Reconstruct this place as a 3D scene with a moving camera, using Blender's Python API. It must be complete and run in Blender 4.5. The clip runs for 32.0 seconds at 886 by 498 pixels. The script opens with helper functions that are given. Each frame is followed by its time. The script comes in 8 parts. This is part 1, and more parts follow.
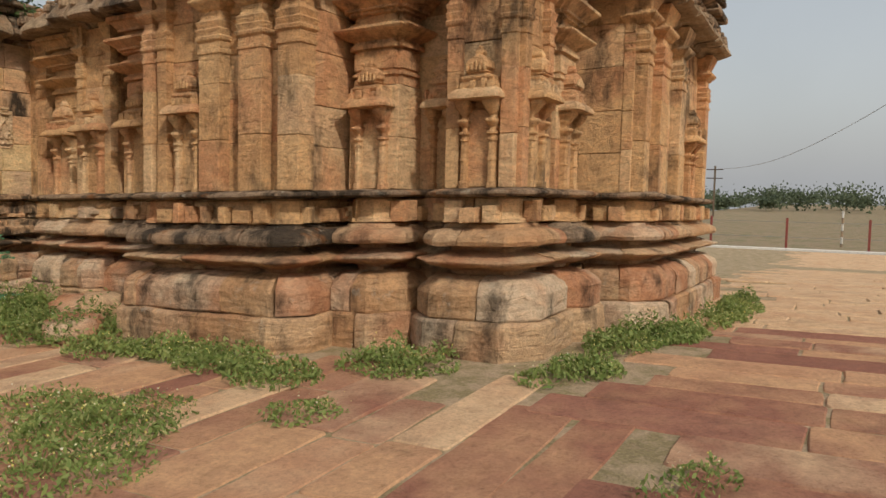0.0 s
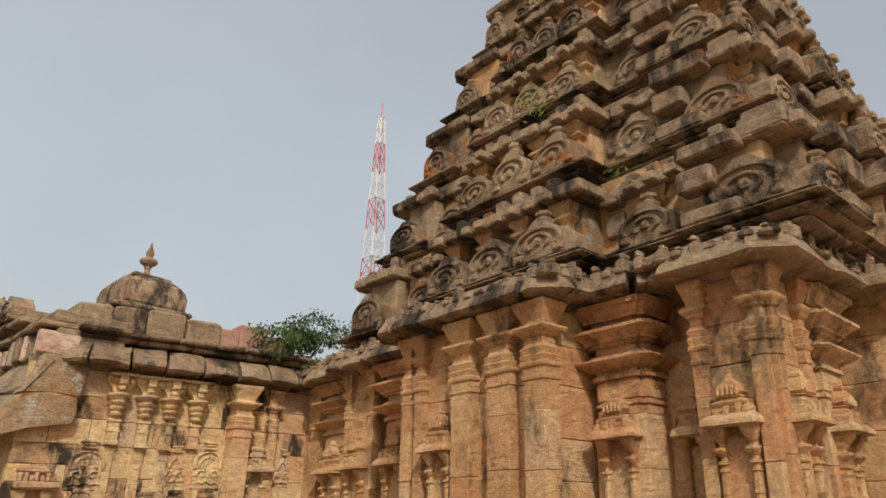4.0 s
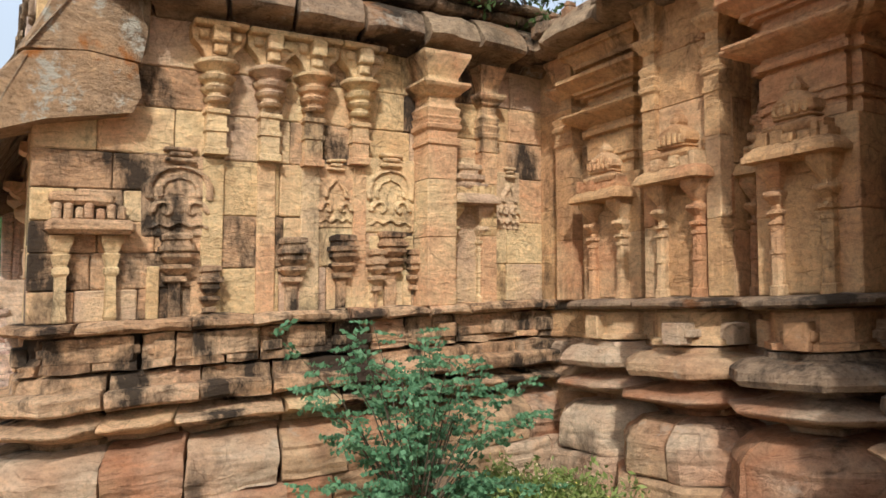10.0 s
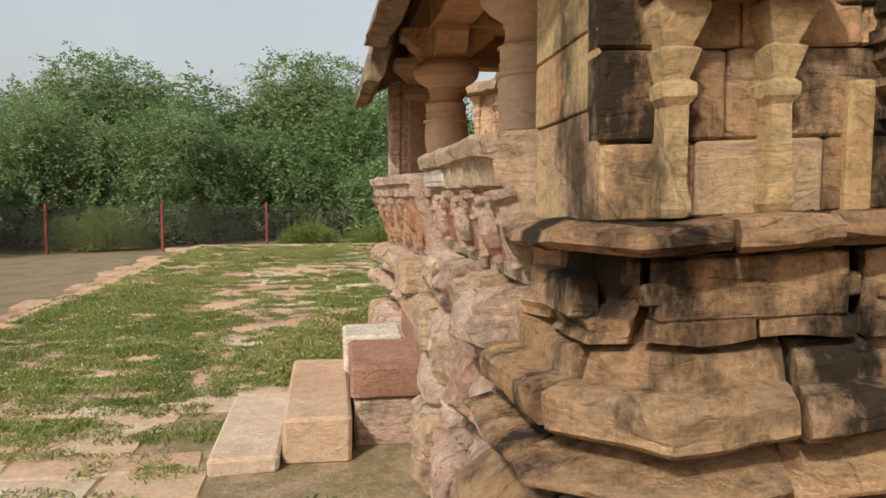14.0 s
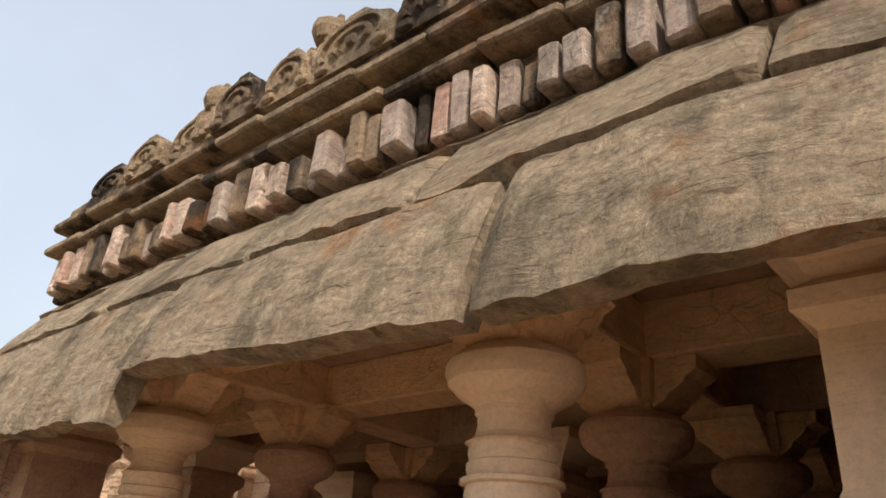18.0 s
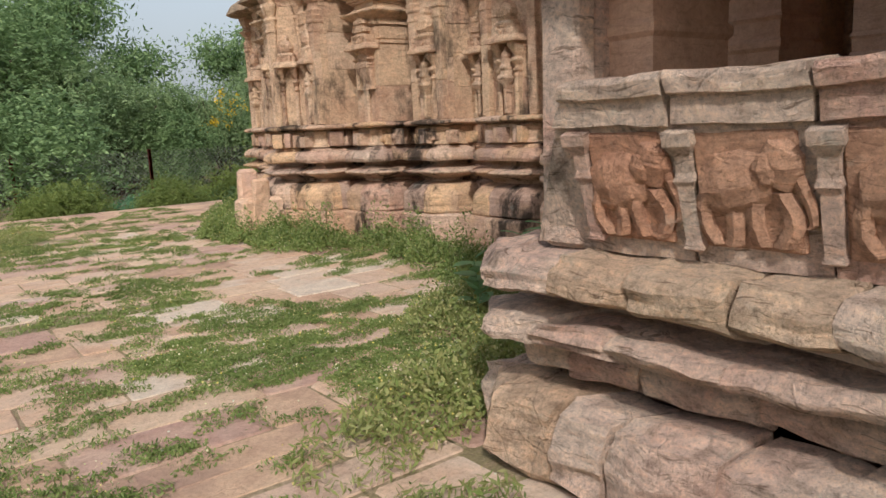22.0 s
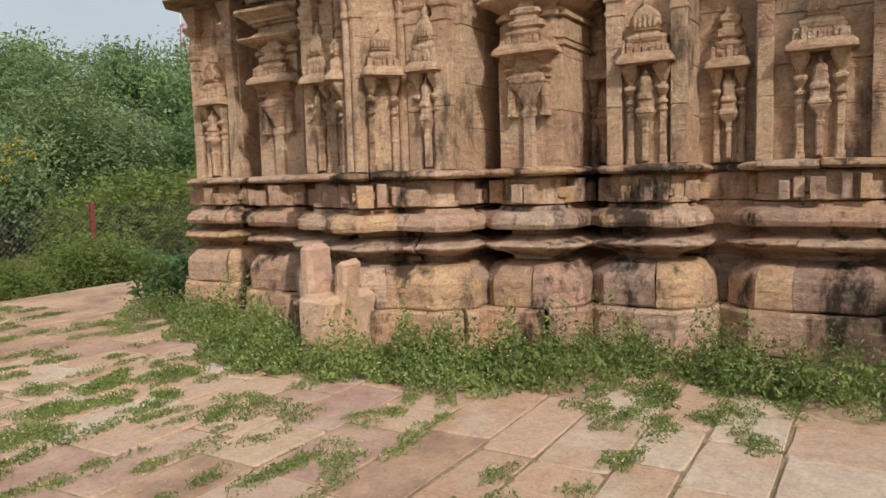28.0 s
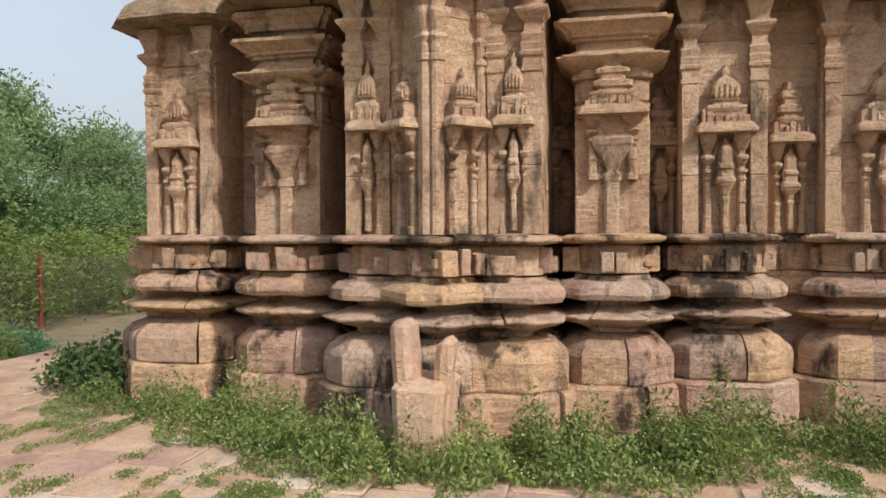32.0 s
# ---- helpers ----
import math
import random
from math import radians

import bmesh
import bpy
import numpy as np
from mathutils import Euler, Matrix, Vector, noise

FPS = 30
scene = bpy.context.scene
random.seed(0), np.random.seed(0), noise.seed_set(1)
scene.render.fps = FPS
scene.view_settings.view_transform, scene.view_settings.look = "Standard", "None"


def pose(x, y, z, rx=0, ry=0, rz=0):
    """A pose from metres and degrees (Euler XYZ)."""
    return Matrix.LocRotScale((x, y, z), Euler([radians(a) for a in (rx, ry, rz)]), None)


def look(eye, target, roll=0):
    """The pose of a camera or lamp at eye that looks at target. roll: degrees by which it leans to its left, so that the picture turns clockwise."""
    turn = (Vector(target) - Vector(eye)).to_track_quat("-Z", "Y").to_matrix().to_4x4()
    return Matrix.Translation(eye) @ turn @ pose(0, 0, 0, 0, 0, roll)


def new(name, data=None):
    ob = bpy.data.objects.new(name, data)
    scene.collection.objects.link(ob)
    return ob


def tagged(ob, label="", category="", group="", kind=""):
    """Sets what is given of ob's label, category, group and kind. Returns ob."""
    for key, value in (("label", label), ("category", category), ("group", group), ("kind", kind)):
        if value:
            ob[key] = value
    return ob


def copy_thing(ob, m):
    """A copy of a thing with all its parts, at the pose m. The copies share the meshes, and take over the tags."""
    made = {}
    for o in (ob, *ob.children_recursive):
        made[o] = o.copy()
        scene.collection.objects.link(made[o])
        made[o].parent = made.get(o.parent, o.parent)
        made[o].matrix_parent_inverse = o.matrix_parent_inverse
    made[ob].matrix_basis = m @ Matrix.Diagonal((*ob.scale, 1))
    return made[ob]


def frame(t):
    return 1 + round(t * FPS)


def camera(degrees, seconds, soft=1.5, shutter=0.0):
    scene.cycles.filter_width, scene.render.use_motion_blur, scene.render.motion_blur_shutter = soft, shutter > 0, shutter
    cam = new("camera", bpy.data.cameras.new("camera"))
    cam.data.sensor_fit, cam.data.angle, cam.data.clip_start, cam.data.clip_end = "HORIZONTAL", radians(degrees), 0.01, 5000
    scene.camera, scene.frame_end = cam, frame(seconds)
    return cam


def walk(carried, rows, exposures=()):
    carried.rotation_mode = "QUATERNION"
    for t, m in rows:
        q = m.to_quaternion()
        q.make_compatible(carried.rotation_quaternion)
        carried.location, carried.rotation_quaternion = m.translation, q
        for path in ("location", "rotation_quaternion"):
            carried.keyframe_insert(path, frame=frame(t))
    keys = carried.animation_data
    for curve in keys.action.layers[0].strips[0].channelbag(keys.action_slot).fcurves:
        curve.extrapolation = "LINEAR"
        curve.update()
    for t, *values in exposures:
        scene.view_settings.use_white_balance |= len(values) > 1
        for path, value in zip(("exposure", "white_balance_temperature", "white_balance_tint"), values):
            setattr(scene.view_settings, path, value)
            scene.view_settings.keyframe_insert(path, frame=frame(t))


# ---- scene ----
cam = camera(62.7, 32.0)
ROWS = [
    (0.0, look((1.633, 3.936, 1.509), (3.386, 4.892, 1.393), 1.44)),
    (0.5, look((1.629, 3.899, 1.514), (3.372, 4.880, 1.567), 1.07)),
    (1.0, look((1.645, 3.855, 1.537), (3.354, 4.866, 1.777), 0.83)),
    (1.5, look((1.631, 3.840, 1.552), (3.286, 4.865, 2.009), 0.72)),
    (2.0, look((1.589, 3.842, 1.608), (3.180, 4.872, 2.246), 0.47)),
    (2.5, look((1.585, 3.832, 1.627), (3.097, 4.882, 2.409), 0.39)),
    (3.0, look((1.547, 3.829, 1.644), (2.985, 4.914, 2.514), 0.39)),
    (3.5, look((1.525, 3.844, 1.629), (2.883, 5.027, 2.498), 0.75)),
    (4.0, look((1.544, 3.913, 1.589), (2.798, 5.293, 2.311), 1.33)),
    (4.5, look((1.586, 4.098, 1.537), (2.713, 5.661, 2.073), 1.70)),
    (6.5, look((2.062, 5.571, 1.587), (3.003, 7.330, 1.734), 0.88)),
    (7.0, look((2.201, 5.977, 1.480), (3.126, 7.746, 1.610), 1.05)),
    (7.5, look((2.376, 6.425, 1.448), (3.302, 8.195, 1.556), 0.95)),
    (8.0, look((2.540, 6.870, 1.454), (3.488, 8.630, 1.530), 0.70)),
    (8.5, look((2.705, 7.309, 1.455), (3.700, 9.044, 1.492), 0.45)),
    (9.0, look((2.972, 7.675, 1.411), (4.027, 9.374, 1.432), 0.32)),
    (9.5, look((3.250, 7.976, 1.486), (4.345, 9.649, 1.519), 0.39)),
    (10.0, look((3.381, 8.333, 1.567), (4.444, 10.022, 1.693), 0.13)),
    (10.5, look((3.525, 8.630, 1.625), (4.442, 10.388, 1.881), -0.02)),
    (11.0, look((3.652, 8.908, 1.650), (4.326, 10.743, 2.073), 0.06)),
    (11.5, look((3.746, 9.296, 1.602), (4.184, 11.190, 2.069), 0.39)),
    (12.0, look((3.766, 9.697, 1.528), (4.047, 11.639, 1.913), 0.51)),
    (12.5, look((3.526, 10.094, 1.580), (3.808, 12.066, 1.760), 0.44)),
    (13.0, look((3.362, 10.532, 1.526), (3.608, 12.517, 1.524), 0.28)),
    (13.5, look((3.202, 10.968, 1.462), (3.459, 12.945, 1.302), 0.51)),
    (15.5, look((2.135, 12.035, 1.496), (2.773, 13.930, 1.439), -1.70)),
    (16.0, look((1.965, 12.400, 1.511), (2.775, 14.228, 1.533), -0.70)),
    (16.5, look((1.880, 12.765, 1.524), (2.887, 14.487, 1.678), 1.60)),
    (17.0, look((1.843, 13.089, 1.526), (3.023, 14.652, 1.929), 4.22)),
    (17.5, look((1.782, 13.203, 1.573), (3.095, 14.549, 2.255), 5.12)),
    (18.0, look((1.783, 13.233, 1.617), (3.116, 14.430, 2.505), 4.55)),
    (18.5, look((1.825, 13.314, 1.607), (3.156, 14.543, 2.455), 2.70)),
    (19.0, look((1.919, 13.613, 1.544), (3.208, 15.090, 1.940), 0.04)),
    (19.5, look((1.718, 13.919, 1.555), (2.999, 15.455, 1.535), -2.30)),
    (20.0, look((1.719, 14.365, 1.510), (2.921, 15.951, 1.308), -2.46)),
    (20.5, look((1.635, 14.874, 1.478), (2.799, 16.476, 1.204), -2.04)),
    (21.0, look((1.592, 15.455, 1.477), (2.752, 17.056, 1.175), -2.04)),
    (21.5, look((1.543, 16.049, 1.511), (2.705, 17.643, 1.184), -2.47)),
    (22.0, look((1.416, 16.644, 1.471), (2.609, 18.212, 1.129), -2.54)),
    (22.5, look((1.312, 17.210, 1.462), (2.562, 18.733, 1.116), -2.10)),
    (23.0, look((1.181, 17.716, 1.557), (2.506, 19.172, 1.202), -1.79)),
    (23.5, look((1.068, 18.300, 1.523), (2.486, 19.675, 1.206), -1.28)),
    (24.0, look((1.038, 18.731, 1.581), (2.494, 20.066, 1.272), -1.43)),
    (24.5, look((1.004, 19.225, 1.537), (2.490, 20.532, 1.251), -1.59)),
    (25.0, look((0.976, 19.754, 1.523), (2.483, 21.041, 1.252), -2.02)),
    (25.5, look((0.971, 20.280, 1.518), (2.513, 21.525, 1.253), -2.46)),
    (27.5, look((0.897, 22.076, 1.546), (2.617, 23.076, 1.344), -2.57)),
    (28.0, look((0.937, 22.603, 1.465), (2.652, 23.612, 1.266), -1.59)),
    (28.5, look((0.911, 23.167, 1.417), (2.611, 24.198, 1.202), -1.18)),
    (29.0, look((0.830, 23.751, 1.429), (2.535, 24.772, 1.199), -0.91)),
    (29.5, look((0.783, 24.315, 1.447), (2.515, 25.285, 1.200), -1.01)),
    (30.0, look((0.720, 24.758, 1.445), (2.508, 25.617, 1.188), -1.02)),
    (30.5, look((0.728, 25.001, 1.472), (2.573, 25.727, 1.211), -0.87)),
    (31.0, look((0.760, 25.130, 1.466), (2.656, 25.722, 1.236), -0.44)),
    (31.5, look((0.726, 25.172, 1.491), (2.656, 25.667, 1.324), -0.24)),
    (32.0, look((0.729, 25.169, 1.535), (2.681, 25.602, 1.490), -0.22)),
]
EXPOSURES = [(0, -0.28, 6700, 10), (1, -0.12, 6750, 10), (4.5, -0.14, 6750, 10), (7, -0.05, 6550, 10), (8.3, 0.0, 6350, 10), (9.4, 0.24, 6100, 10), (10.3, 0.38, 6050, 10), (11, 0.12, 6150, 10), (12, 0.07, 6700, 11), (13.5, 0.06, 6650, 10), (15.5, -0.02, 6750, 11), (16.1, 0.02, 6800, 12), (17, 0.32, 6900, 12),
             (18, 0.4, 6350, 11), (18.6, 0.38, 6400, 12), (20, 0.32, 6100, 10), (21.5, 0.1, 6000, 10), (23, 0.0, 6100, 11), (24.1, 0.1, 6100, 10), (25.2, 0.04, 6150, 10), (28, -0.05, 6350, 10), (30, 0.0, 6400, 10), (31, 0.05, 6350, 10), (32, 0.22, 6150, 10)]
walk(cam, ROWS, EXPOSURES)
# ---- end of the walk ----

# ---- world, sun, exposure ----
SUN_FROM = Vector((-0.57, -0.82, 0.0)).normalized()
SUN_EL = radians(40)
world = bpy.data.worlds.new("hazy_sky")
scene.world = world
world.use_nodes = True
wn = world.node_tree
sky = wn.nodes.new("ShaderNodeTexSky")
sky.sky_type, sky.sun_disc = "NISHITA", False
sky.sun_elevation = SUN_EL
sky.sun_rotation = math.atan2(SUN_FROM.x, SUN_FROM.y)
sky.dust_density, sky.air_density, sky.ozone_density = 6.0, 1.6, 1.0
haze = wn.nodes.new("ShaderNodeMix")
haze.data_type = "RGBA"
haze.inputs[0].default_value = 0.6
haze.inputs[7].default_value = (4.5, 4.75, 5.15, 1)
wn.links.new(sky.outputs[0], haze.inputs[6])
cloud = wn.nodes.new("ShaderNodeTexNoise")
cloud.inputs["Scale"].default_value, cloud.inputs["Detail"].default_value = 1.6, 6
ctone = wn.nodes.new("ShaderNodeMapRange")
ctone.inputs[1].default_value, ctone.inputs[2].default_value = 0.35, 0.75
ctone.inputs[3].default_value, ctone.inputs[4].default_value = 0.92, 1.12
wn.links.new(cloud.outputs[0], ctone.inputs[0])
cmul = wn.nodes.new("ShaderNodeMix")
cmul.data_type, cmul.blend_type = "RGBA", "MULTIPLY"
cmul.inputs[0].default_value = 1
wn.links.new(haze.outputs[2], cmul.inputs[6])
wn.links.new(ctone.outputs[0], cmul.inputs[7])
wn.links.new(cmul.outputs[2], wn.nodes["Background"].inputs[0])
wn.nodes["Background"].inputs[1].default_value = 0.147
sun = new("sun", bpy.data.lights.new("sun", "SUN"))
sun.data.energy, sun.data.angle, sun.data.color = 2.9, radians(3.0), (1.0, 0.93, 0.83)
sun.matrix_world = look(SUN_FROM * math.cos(SUN_EL) + Vector((0, 0, math.sin(SUN_EL))), (0, 0, 0))

# ---- materials ----


def nodes_of(name):
    m = bpy.data.materials.new(name)
    m.use_nodes = True
    return m, m.node_tree, m.node_tree.nodes["Principled BSDF"]


def add(nt, kind, **given):
    n = nt.nodes.new("ShaderNode" + kind)
    for key, value in given.items():
        n.inputs[key.replace("_", " ")].default_value = value
    return n


def noise_of(nt, vec, scale, detail=4.0, rough=0.55):
    n = add(nt, "TexNoise", Scale=scale, Detail=detail, Roughness=rough)
    nt.links.new(vec, n.inputs["Vector"])
    return n.outputs[0]


def ramp(nt, fac, stops):
    n = nt.nodes.new("ShaderNodeValToRGB")
    while len(n.color_ramp.elements) < len(stops):
        n.color_ramp.elements.new(0.5)
    for e, (at, c) in zip(n.color_ramp.elements, stops):
        e.position, e.color = at, (*c, 1)
    nt.links.new(fac, n.inputs[0])
    return n.outputs[0]


def mix(nt, fac, a, b, blend="MIX"):
    n = nt.nodes.new("ShaderNodeMix")
    n.data_type, n.blend_type = "RGBA", blend
    for k, v in ((0, fac), (6, a), (7, b)):
        if isinstance(v, (int, float)):
            n.inputs[k].default_value = v
        elif isinstance(v, tuple):
            n.inputs[k].default_value = (*v, 1)
        else:
            nt.links.new(v, n.inputs[k])
    return n.outputs[2]


def span(nt, v, a, b, c=0.0, d=1.0):
    n = nt.nodes.new("ShaderNodeMapRange")
    for k, x in enumerate((a, b, c, d)):
        n.inputs[k + 1].default_value = x
    nt.links.new(v, n.inputs[0])
    return n.outputs[0]


def sandstone(name, tones, stain=0.5, stain_at=(0.5, 0.68), lichen=0.0, orange=0.0, bump=0.6, strata=0.35, dark=(0.03, 0.025, 0.02), vary=0.55, grain=0.75, cracks=0.3, spread=0.0):
    """Layered sandstone: tones per stone and in patches, bedding lines, black algae stains, pale and orange lichen."""
    m, nt, b = nodes_of(name)
    geo = nt.nodes.new("ShaderNodeNewGeometry")
    pos = geo.outputs["Position"]
    info = nt.nodes.new("ShaderNodeObjectInfo")
    big = noise_of(nt, pos, 1.7, 3)
    mixv = nt.nodes.new("ShaderNodeMath")
    mixv.operation = "MULTIPLY_ADD"
    nt.links.new(info.outputs["Random"], mixv.inputs[0])
    mixv.inputs[1].default_value = vary
    nt.links.new(span(nt, big, 0.3, 0.7, 0.0, 1.0 - vary), mixv.inputs[2])
    k = len(tones) - 1
    col = ramp(nt, mixv.outputs[0], [(i / k, t) for i, t in enumerate(tones)])
    mp = nt.nodes.new("ShaderNodeMapping")
    mp.inputs["Scale"].default_value = (4.6, 4.6, 15.0)
    mp.inputs["Rotation"].default_value = (0.09, 0.06, 0)
    warp = nt.nodes.new("ShaderNodeVectorMath")
    warp.operation = "MULTIPLY_ADD"
    wno = add(nt, "TexNoise", Scale=2.5, Detail=3.0)
    nt.links.new(pos, wno.inputs["Vector"])
    nt.links.new(wno.outputs["Color"], warp.inputs[0])
    warp.inputs[1].default_value = (0.05, 0.05, 0.2)
    shift = nt.nodes.new("ShaderNodeVectorMath")
    shift.operation = "MULTIPLY_ADD"
    nt.links.new(info.outputs["Random"], shift.inputs[0])
    shift.inputs[1].default_value = (7.0, 3.0, 9.0)
    nt.links.new(pos, shift.inputs[2])
    nt.links.new(shift.outputs[0], warp.inputs[2])
    nt.links.new(warp.outputs[0], mp.inputs["Vector"])
    bed = noise_of(nt, mp.outputs[0], 1.6, 5, 0.65)
    col = mix(nt, strata, col, ramp(nt, bed, [(0.3, (0.35, 0.3, 0.26)), (0.5, (1, 1, 1)), (0.7, (1.35, 1.25, 1.1))]), "MULTIPLY")
    fine = noise_of(nt, pos, 38, 8, 0.85)
    col = mix(nt, grain, col, ramp(nt, fine, [(0.34, (0.42, 0.38, 0.35)), (0.47, (1.0, 1.0, 1.0)), (0.62, (1.35, 1.33, 1.3))]), "MULTIPLY")
    patch = noise_of(nt, pos, 9.0, 9, 0.8)
    col = mix(nt, grain * 0.8, col, ramp(nt, patch, [(0.36, (0.66, 0.6, 0.55)), (0.5, (1.0, 1.0, 1.0)), (0.64, (1.28, 1.26, 1.2))]), "MULTIPLY")
    st = nt.nodes.new("ShaderNodeMapping")
    st.inputs["Scale"].default_value = (1.6, 1.6, 0.75)
    nt.links.new(pos, st.inputs["Vector"])
    blot = noise_of(nt, st.outputs[0], 1.5, 8, 0.68)
    sfac = span(nt, blot, stain_at[0], stain_at[1], 0.0, stain)
    col = mix(nt, sfac, col, dark)
    if orange:
        col = mix(nt, span(nt, noise_of(nt, pos, 2.6, 6, 0.65), 0.58 - spread, 0.66 - spread, 0, orange), col, (0.42, 0.16, 0.04))
    if lichen:
        col = mix(nt, span(nt, noise_of(nt, pos, 4.3, 9, 0.72), 0.6 - spread, 0.66 - spread, 0, lichen), col, (0.52, 0.5, 0.42))
    # thin dark bedding lines and a few cracks
    mp2 = nt.nodes.new("ShaderNodeMapping")
    mp2.inputs["Scale"].default_value = (2.6, 2.6, 34.0)
    mp2.inputs["Rotation"].default_value = (0.05, -0.08, 0)
    nt.links.new(warp.outputs[0], mp2.inputs["Vector"])
    lines = noise_of(nt, mp2.outputs[0], 1.5, 4, 0.7)
    lfac = span(nt, lines, 0.4, 0.34, 0.0, min(0.7, strata * 1.4))
    col = mix(nt, lfac, col, (0.3, 0.24, 0.2), "MULTIPLY")
    wide = nt.nodes.new("ShaderNodeVectorMath")
    wide.operation = "MULTIPLY_ADD"
    nt.links.new(wno.outputs["Color"], wide.inputs[0])
    wide.inputs[1].default_value = (0.35, 0.35, 0.35)
    nt.links.new(pos, wide.inputs[2])
    vor = add(nt, "TexVoronoi", Scale=2.7)
    vor.feature = "DISTANCE_TO_EDGE"
    nt.links.new(wide.outputs[0], vor.inputs["Vector"])
    cfac = span(nt, vor.outputs["Distance"], 0.016, 0.004, 0.0, cracks)
    cmask = nt.nodes.new("ShaderNodeMath")
    cmask.operation = "MULTIPLY"
    nt.links.new(cfac, cmask.inputs[0])
    nt.links.new(span(nt, blot, 0.42, 0.56), cmask.inputs[1])
    col = mix(nt, cmask.outputs[0], col, (0.12, 0.09, 0.07), "MULTIPLY")
    pits = noise_of(nt, pos, 130, 3, 0.6)
    col = mix(nt, span(nt, pits, 0.36, 0.27, 0.0, grain), col, (0.25, 0.22, 0.2), "MULTIPLY")
    nt.links.new(col, b.inputs["Base Color"])
    b.inputs["Roughness"].default_value = 0.92
    b.inputs["Specular IOR Level"].default_value = 0.2
    mid = noise_of(nt, pos, 9, 8, 0.7)
    h = nt.nodes.new("ShaderNodeMath")
    h.operation = "MULTIPLY_ADD"
    nt.links.new(bed, h.inputs[0])
    h.inputs[1].default_value = 0.6
    h2 = nt.nodes.new("ShaderNodeMath")
    h2.operation = "MULTIPLY_ADD"
    nt.links.new(lines, h2.inputs[0])
    h2.inputs[1].default_value = strata * 0.6
    nt.links.new(mid, h2.inputs[2])
    h3 = nt.nodes.new("ShaderNodeMath")
    h3.operation = "MULTIPLY_ADD"
    nt.links.new(cmask.outputs[0], h3.inputs[0])
    h3.inputs[1].default_value = -0.35
    nt.links.new(h2.outputs[0], h3.inputs[2])
    h4 = nt.nodes.new("ShaderNodeMath")
    h4.operation = "MULTIPLY_ADD"
    nt.links.new(fine, h4.inputs[0])
    h4.inputs[1].default_value = 0.5
    nt.links.new(h3.outputs[0], h4.inputs[2])
    nt.links.new(h4.outputs[0], h.inputs[2])
    bp = add(nt, "Bump", Strength=min(1.0, bump * 1.5), Distance=0.05)
    nt.links.new(h.outputs[0], bp.inputs["Height"])
    nt.links.new(bp.outputs[0], b.inputs["Normal"])
    return m


OCHRE = sandstone("ochre_sandstone", [(0.418, 0.232, 0.125), (0.545, 0.325, 0.162), (0.626, 0.412, 0.217), (0.545, 0.284, 0.148), (0.673, 0.476, 0.276), (0.499, 0.313, 0.191)], 0.78, (0.54, 0.67), grain=0.6, bump=0.55, vary=0.7)
RUST = sandstone("rusty_sandstone", [(0.4, 0.195, 0.105), (0.5, 0.3, 0.16), (0.56, 0.39, 0.24), (0.45, 0.22, 0.12), (0.62, 0.49, 0.35), (0.47, 0.255, 0.14)], 0.75, (0.53, 0.65), lichen=0.3, vary=0.75, grain=0.55)
TOWERST = sandstone("lichened_tower_stone", [(0.23, 0.167, 0.115), (0.38, 0.27, 0.172), (0.299, 0.218, 0.149), (0.483, 0.31, 0.184)], 0.8, (0.48, 0.62), lichen=0.5, orange=0.8, bump=0.8, vary=0.75, grain=0.6, spread=0.02)
BUFF = sandstone("buff_sandstone", [(0.46, 0.294, 0.198), (0.589, 0.407, 0.278), (0.642, 0.46, 0.31), (0.514, 0.332, 0.23), (0.663, 0.492, 0.353), (0.556, 0.353, 0.246)], 0.75, (0.54, 0.66), grain=0.6, strata=0.3, vary=0.65)
# paler base stone: missing fill light beside the porch is put into its colour
BUFFL = sandstone("lightened_pink_base_stone", [(0.72, 0.5, 0.38), (0.78, 0.58, 0.44), (0.74, 0.5, 0.34), (0.68, 0.47, 0.38)], 0.2, (0.58, 0.72), strata=0.25, grain=0.3, cracks=0.15)
# wall stone of the same bays, its colour raised to stand for fill light
LIGHTENED = sandstone("lightened_orange_stone", [(0.66, 0.42, 0.26), (0.74, 0.52, 0.35), (0.7, 0.46, 0.3), (0.76, 0.56, 0.4)], 0.2, (0.58, 0.75), strata=0.25, grain=0.3, bump=0.4, cracks=0.2)
BUFFP = sandstone("pinkish_buff_base_stone", [(0.32, 0.2, 0.16), (0.6, 0.41, 0.29), (0.63, 0.46, 0.35), (0.52, 0.33, 0.25), (0.68, 0.46, 0.28), (0.42, 0.28, 0.22), (0.67, 0.53, 0.42)], 0.88, (0.52, 0.61), lichen=0.3, vary=0.8, grain=0.6)
YELLOW = sandstone("yellow_sandstone", [(0.57, 0.32, 0.17), (0.66, 0.47, 0.25), (0.71, 0.555, 0.32), (0.66, 0.4, 0.23), (0.71, 0.54, 0.31), (0.56, 0.4, 0.28), (0.68, 0.42, 0.26)], 0.8, (0.56, 0.67), vary=0.75, grain=0.6, bump=0.55)
SOOT = sandstone("blackened_sandstone", [(0.22, 0.165, 0.121), (0.396, 0.286, 0.193), (0.297, 0.22, 0.154), (0.572, 0.374, 0.231)], 0.88, (0.46, 0.57), lichen=0.55, orange=0.4, bump=0.8)
ROOF = sandstone("weathered_roof_stone", [(0.302, 0.224, 0.151), (0.448, 0.336, 0.224), (0.37, 0.274, 0.185), (0.538, 0.37, 0.246)], 0.6, (0.48, 0.66), lichen=0.3, orange=0.25, bump=0.9)
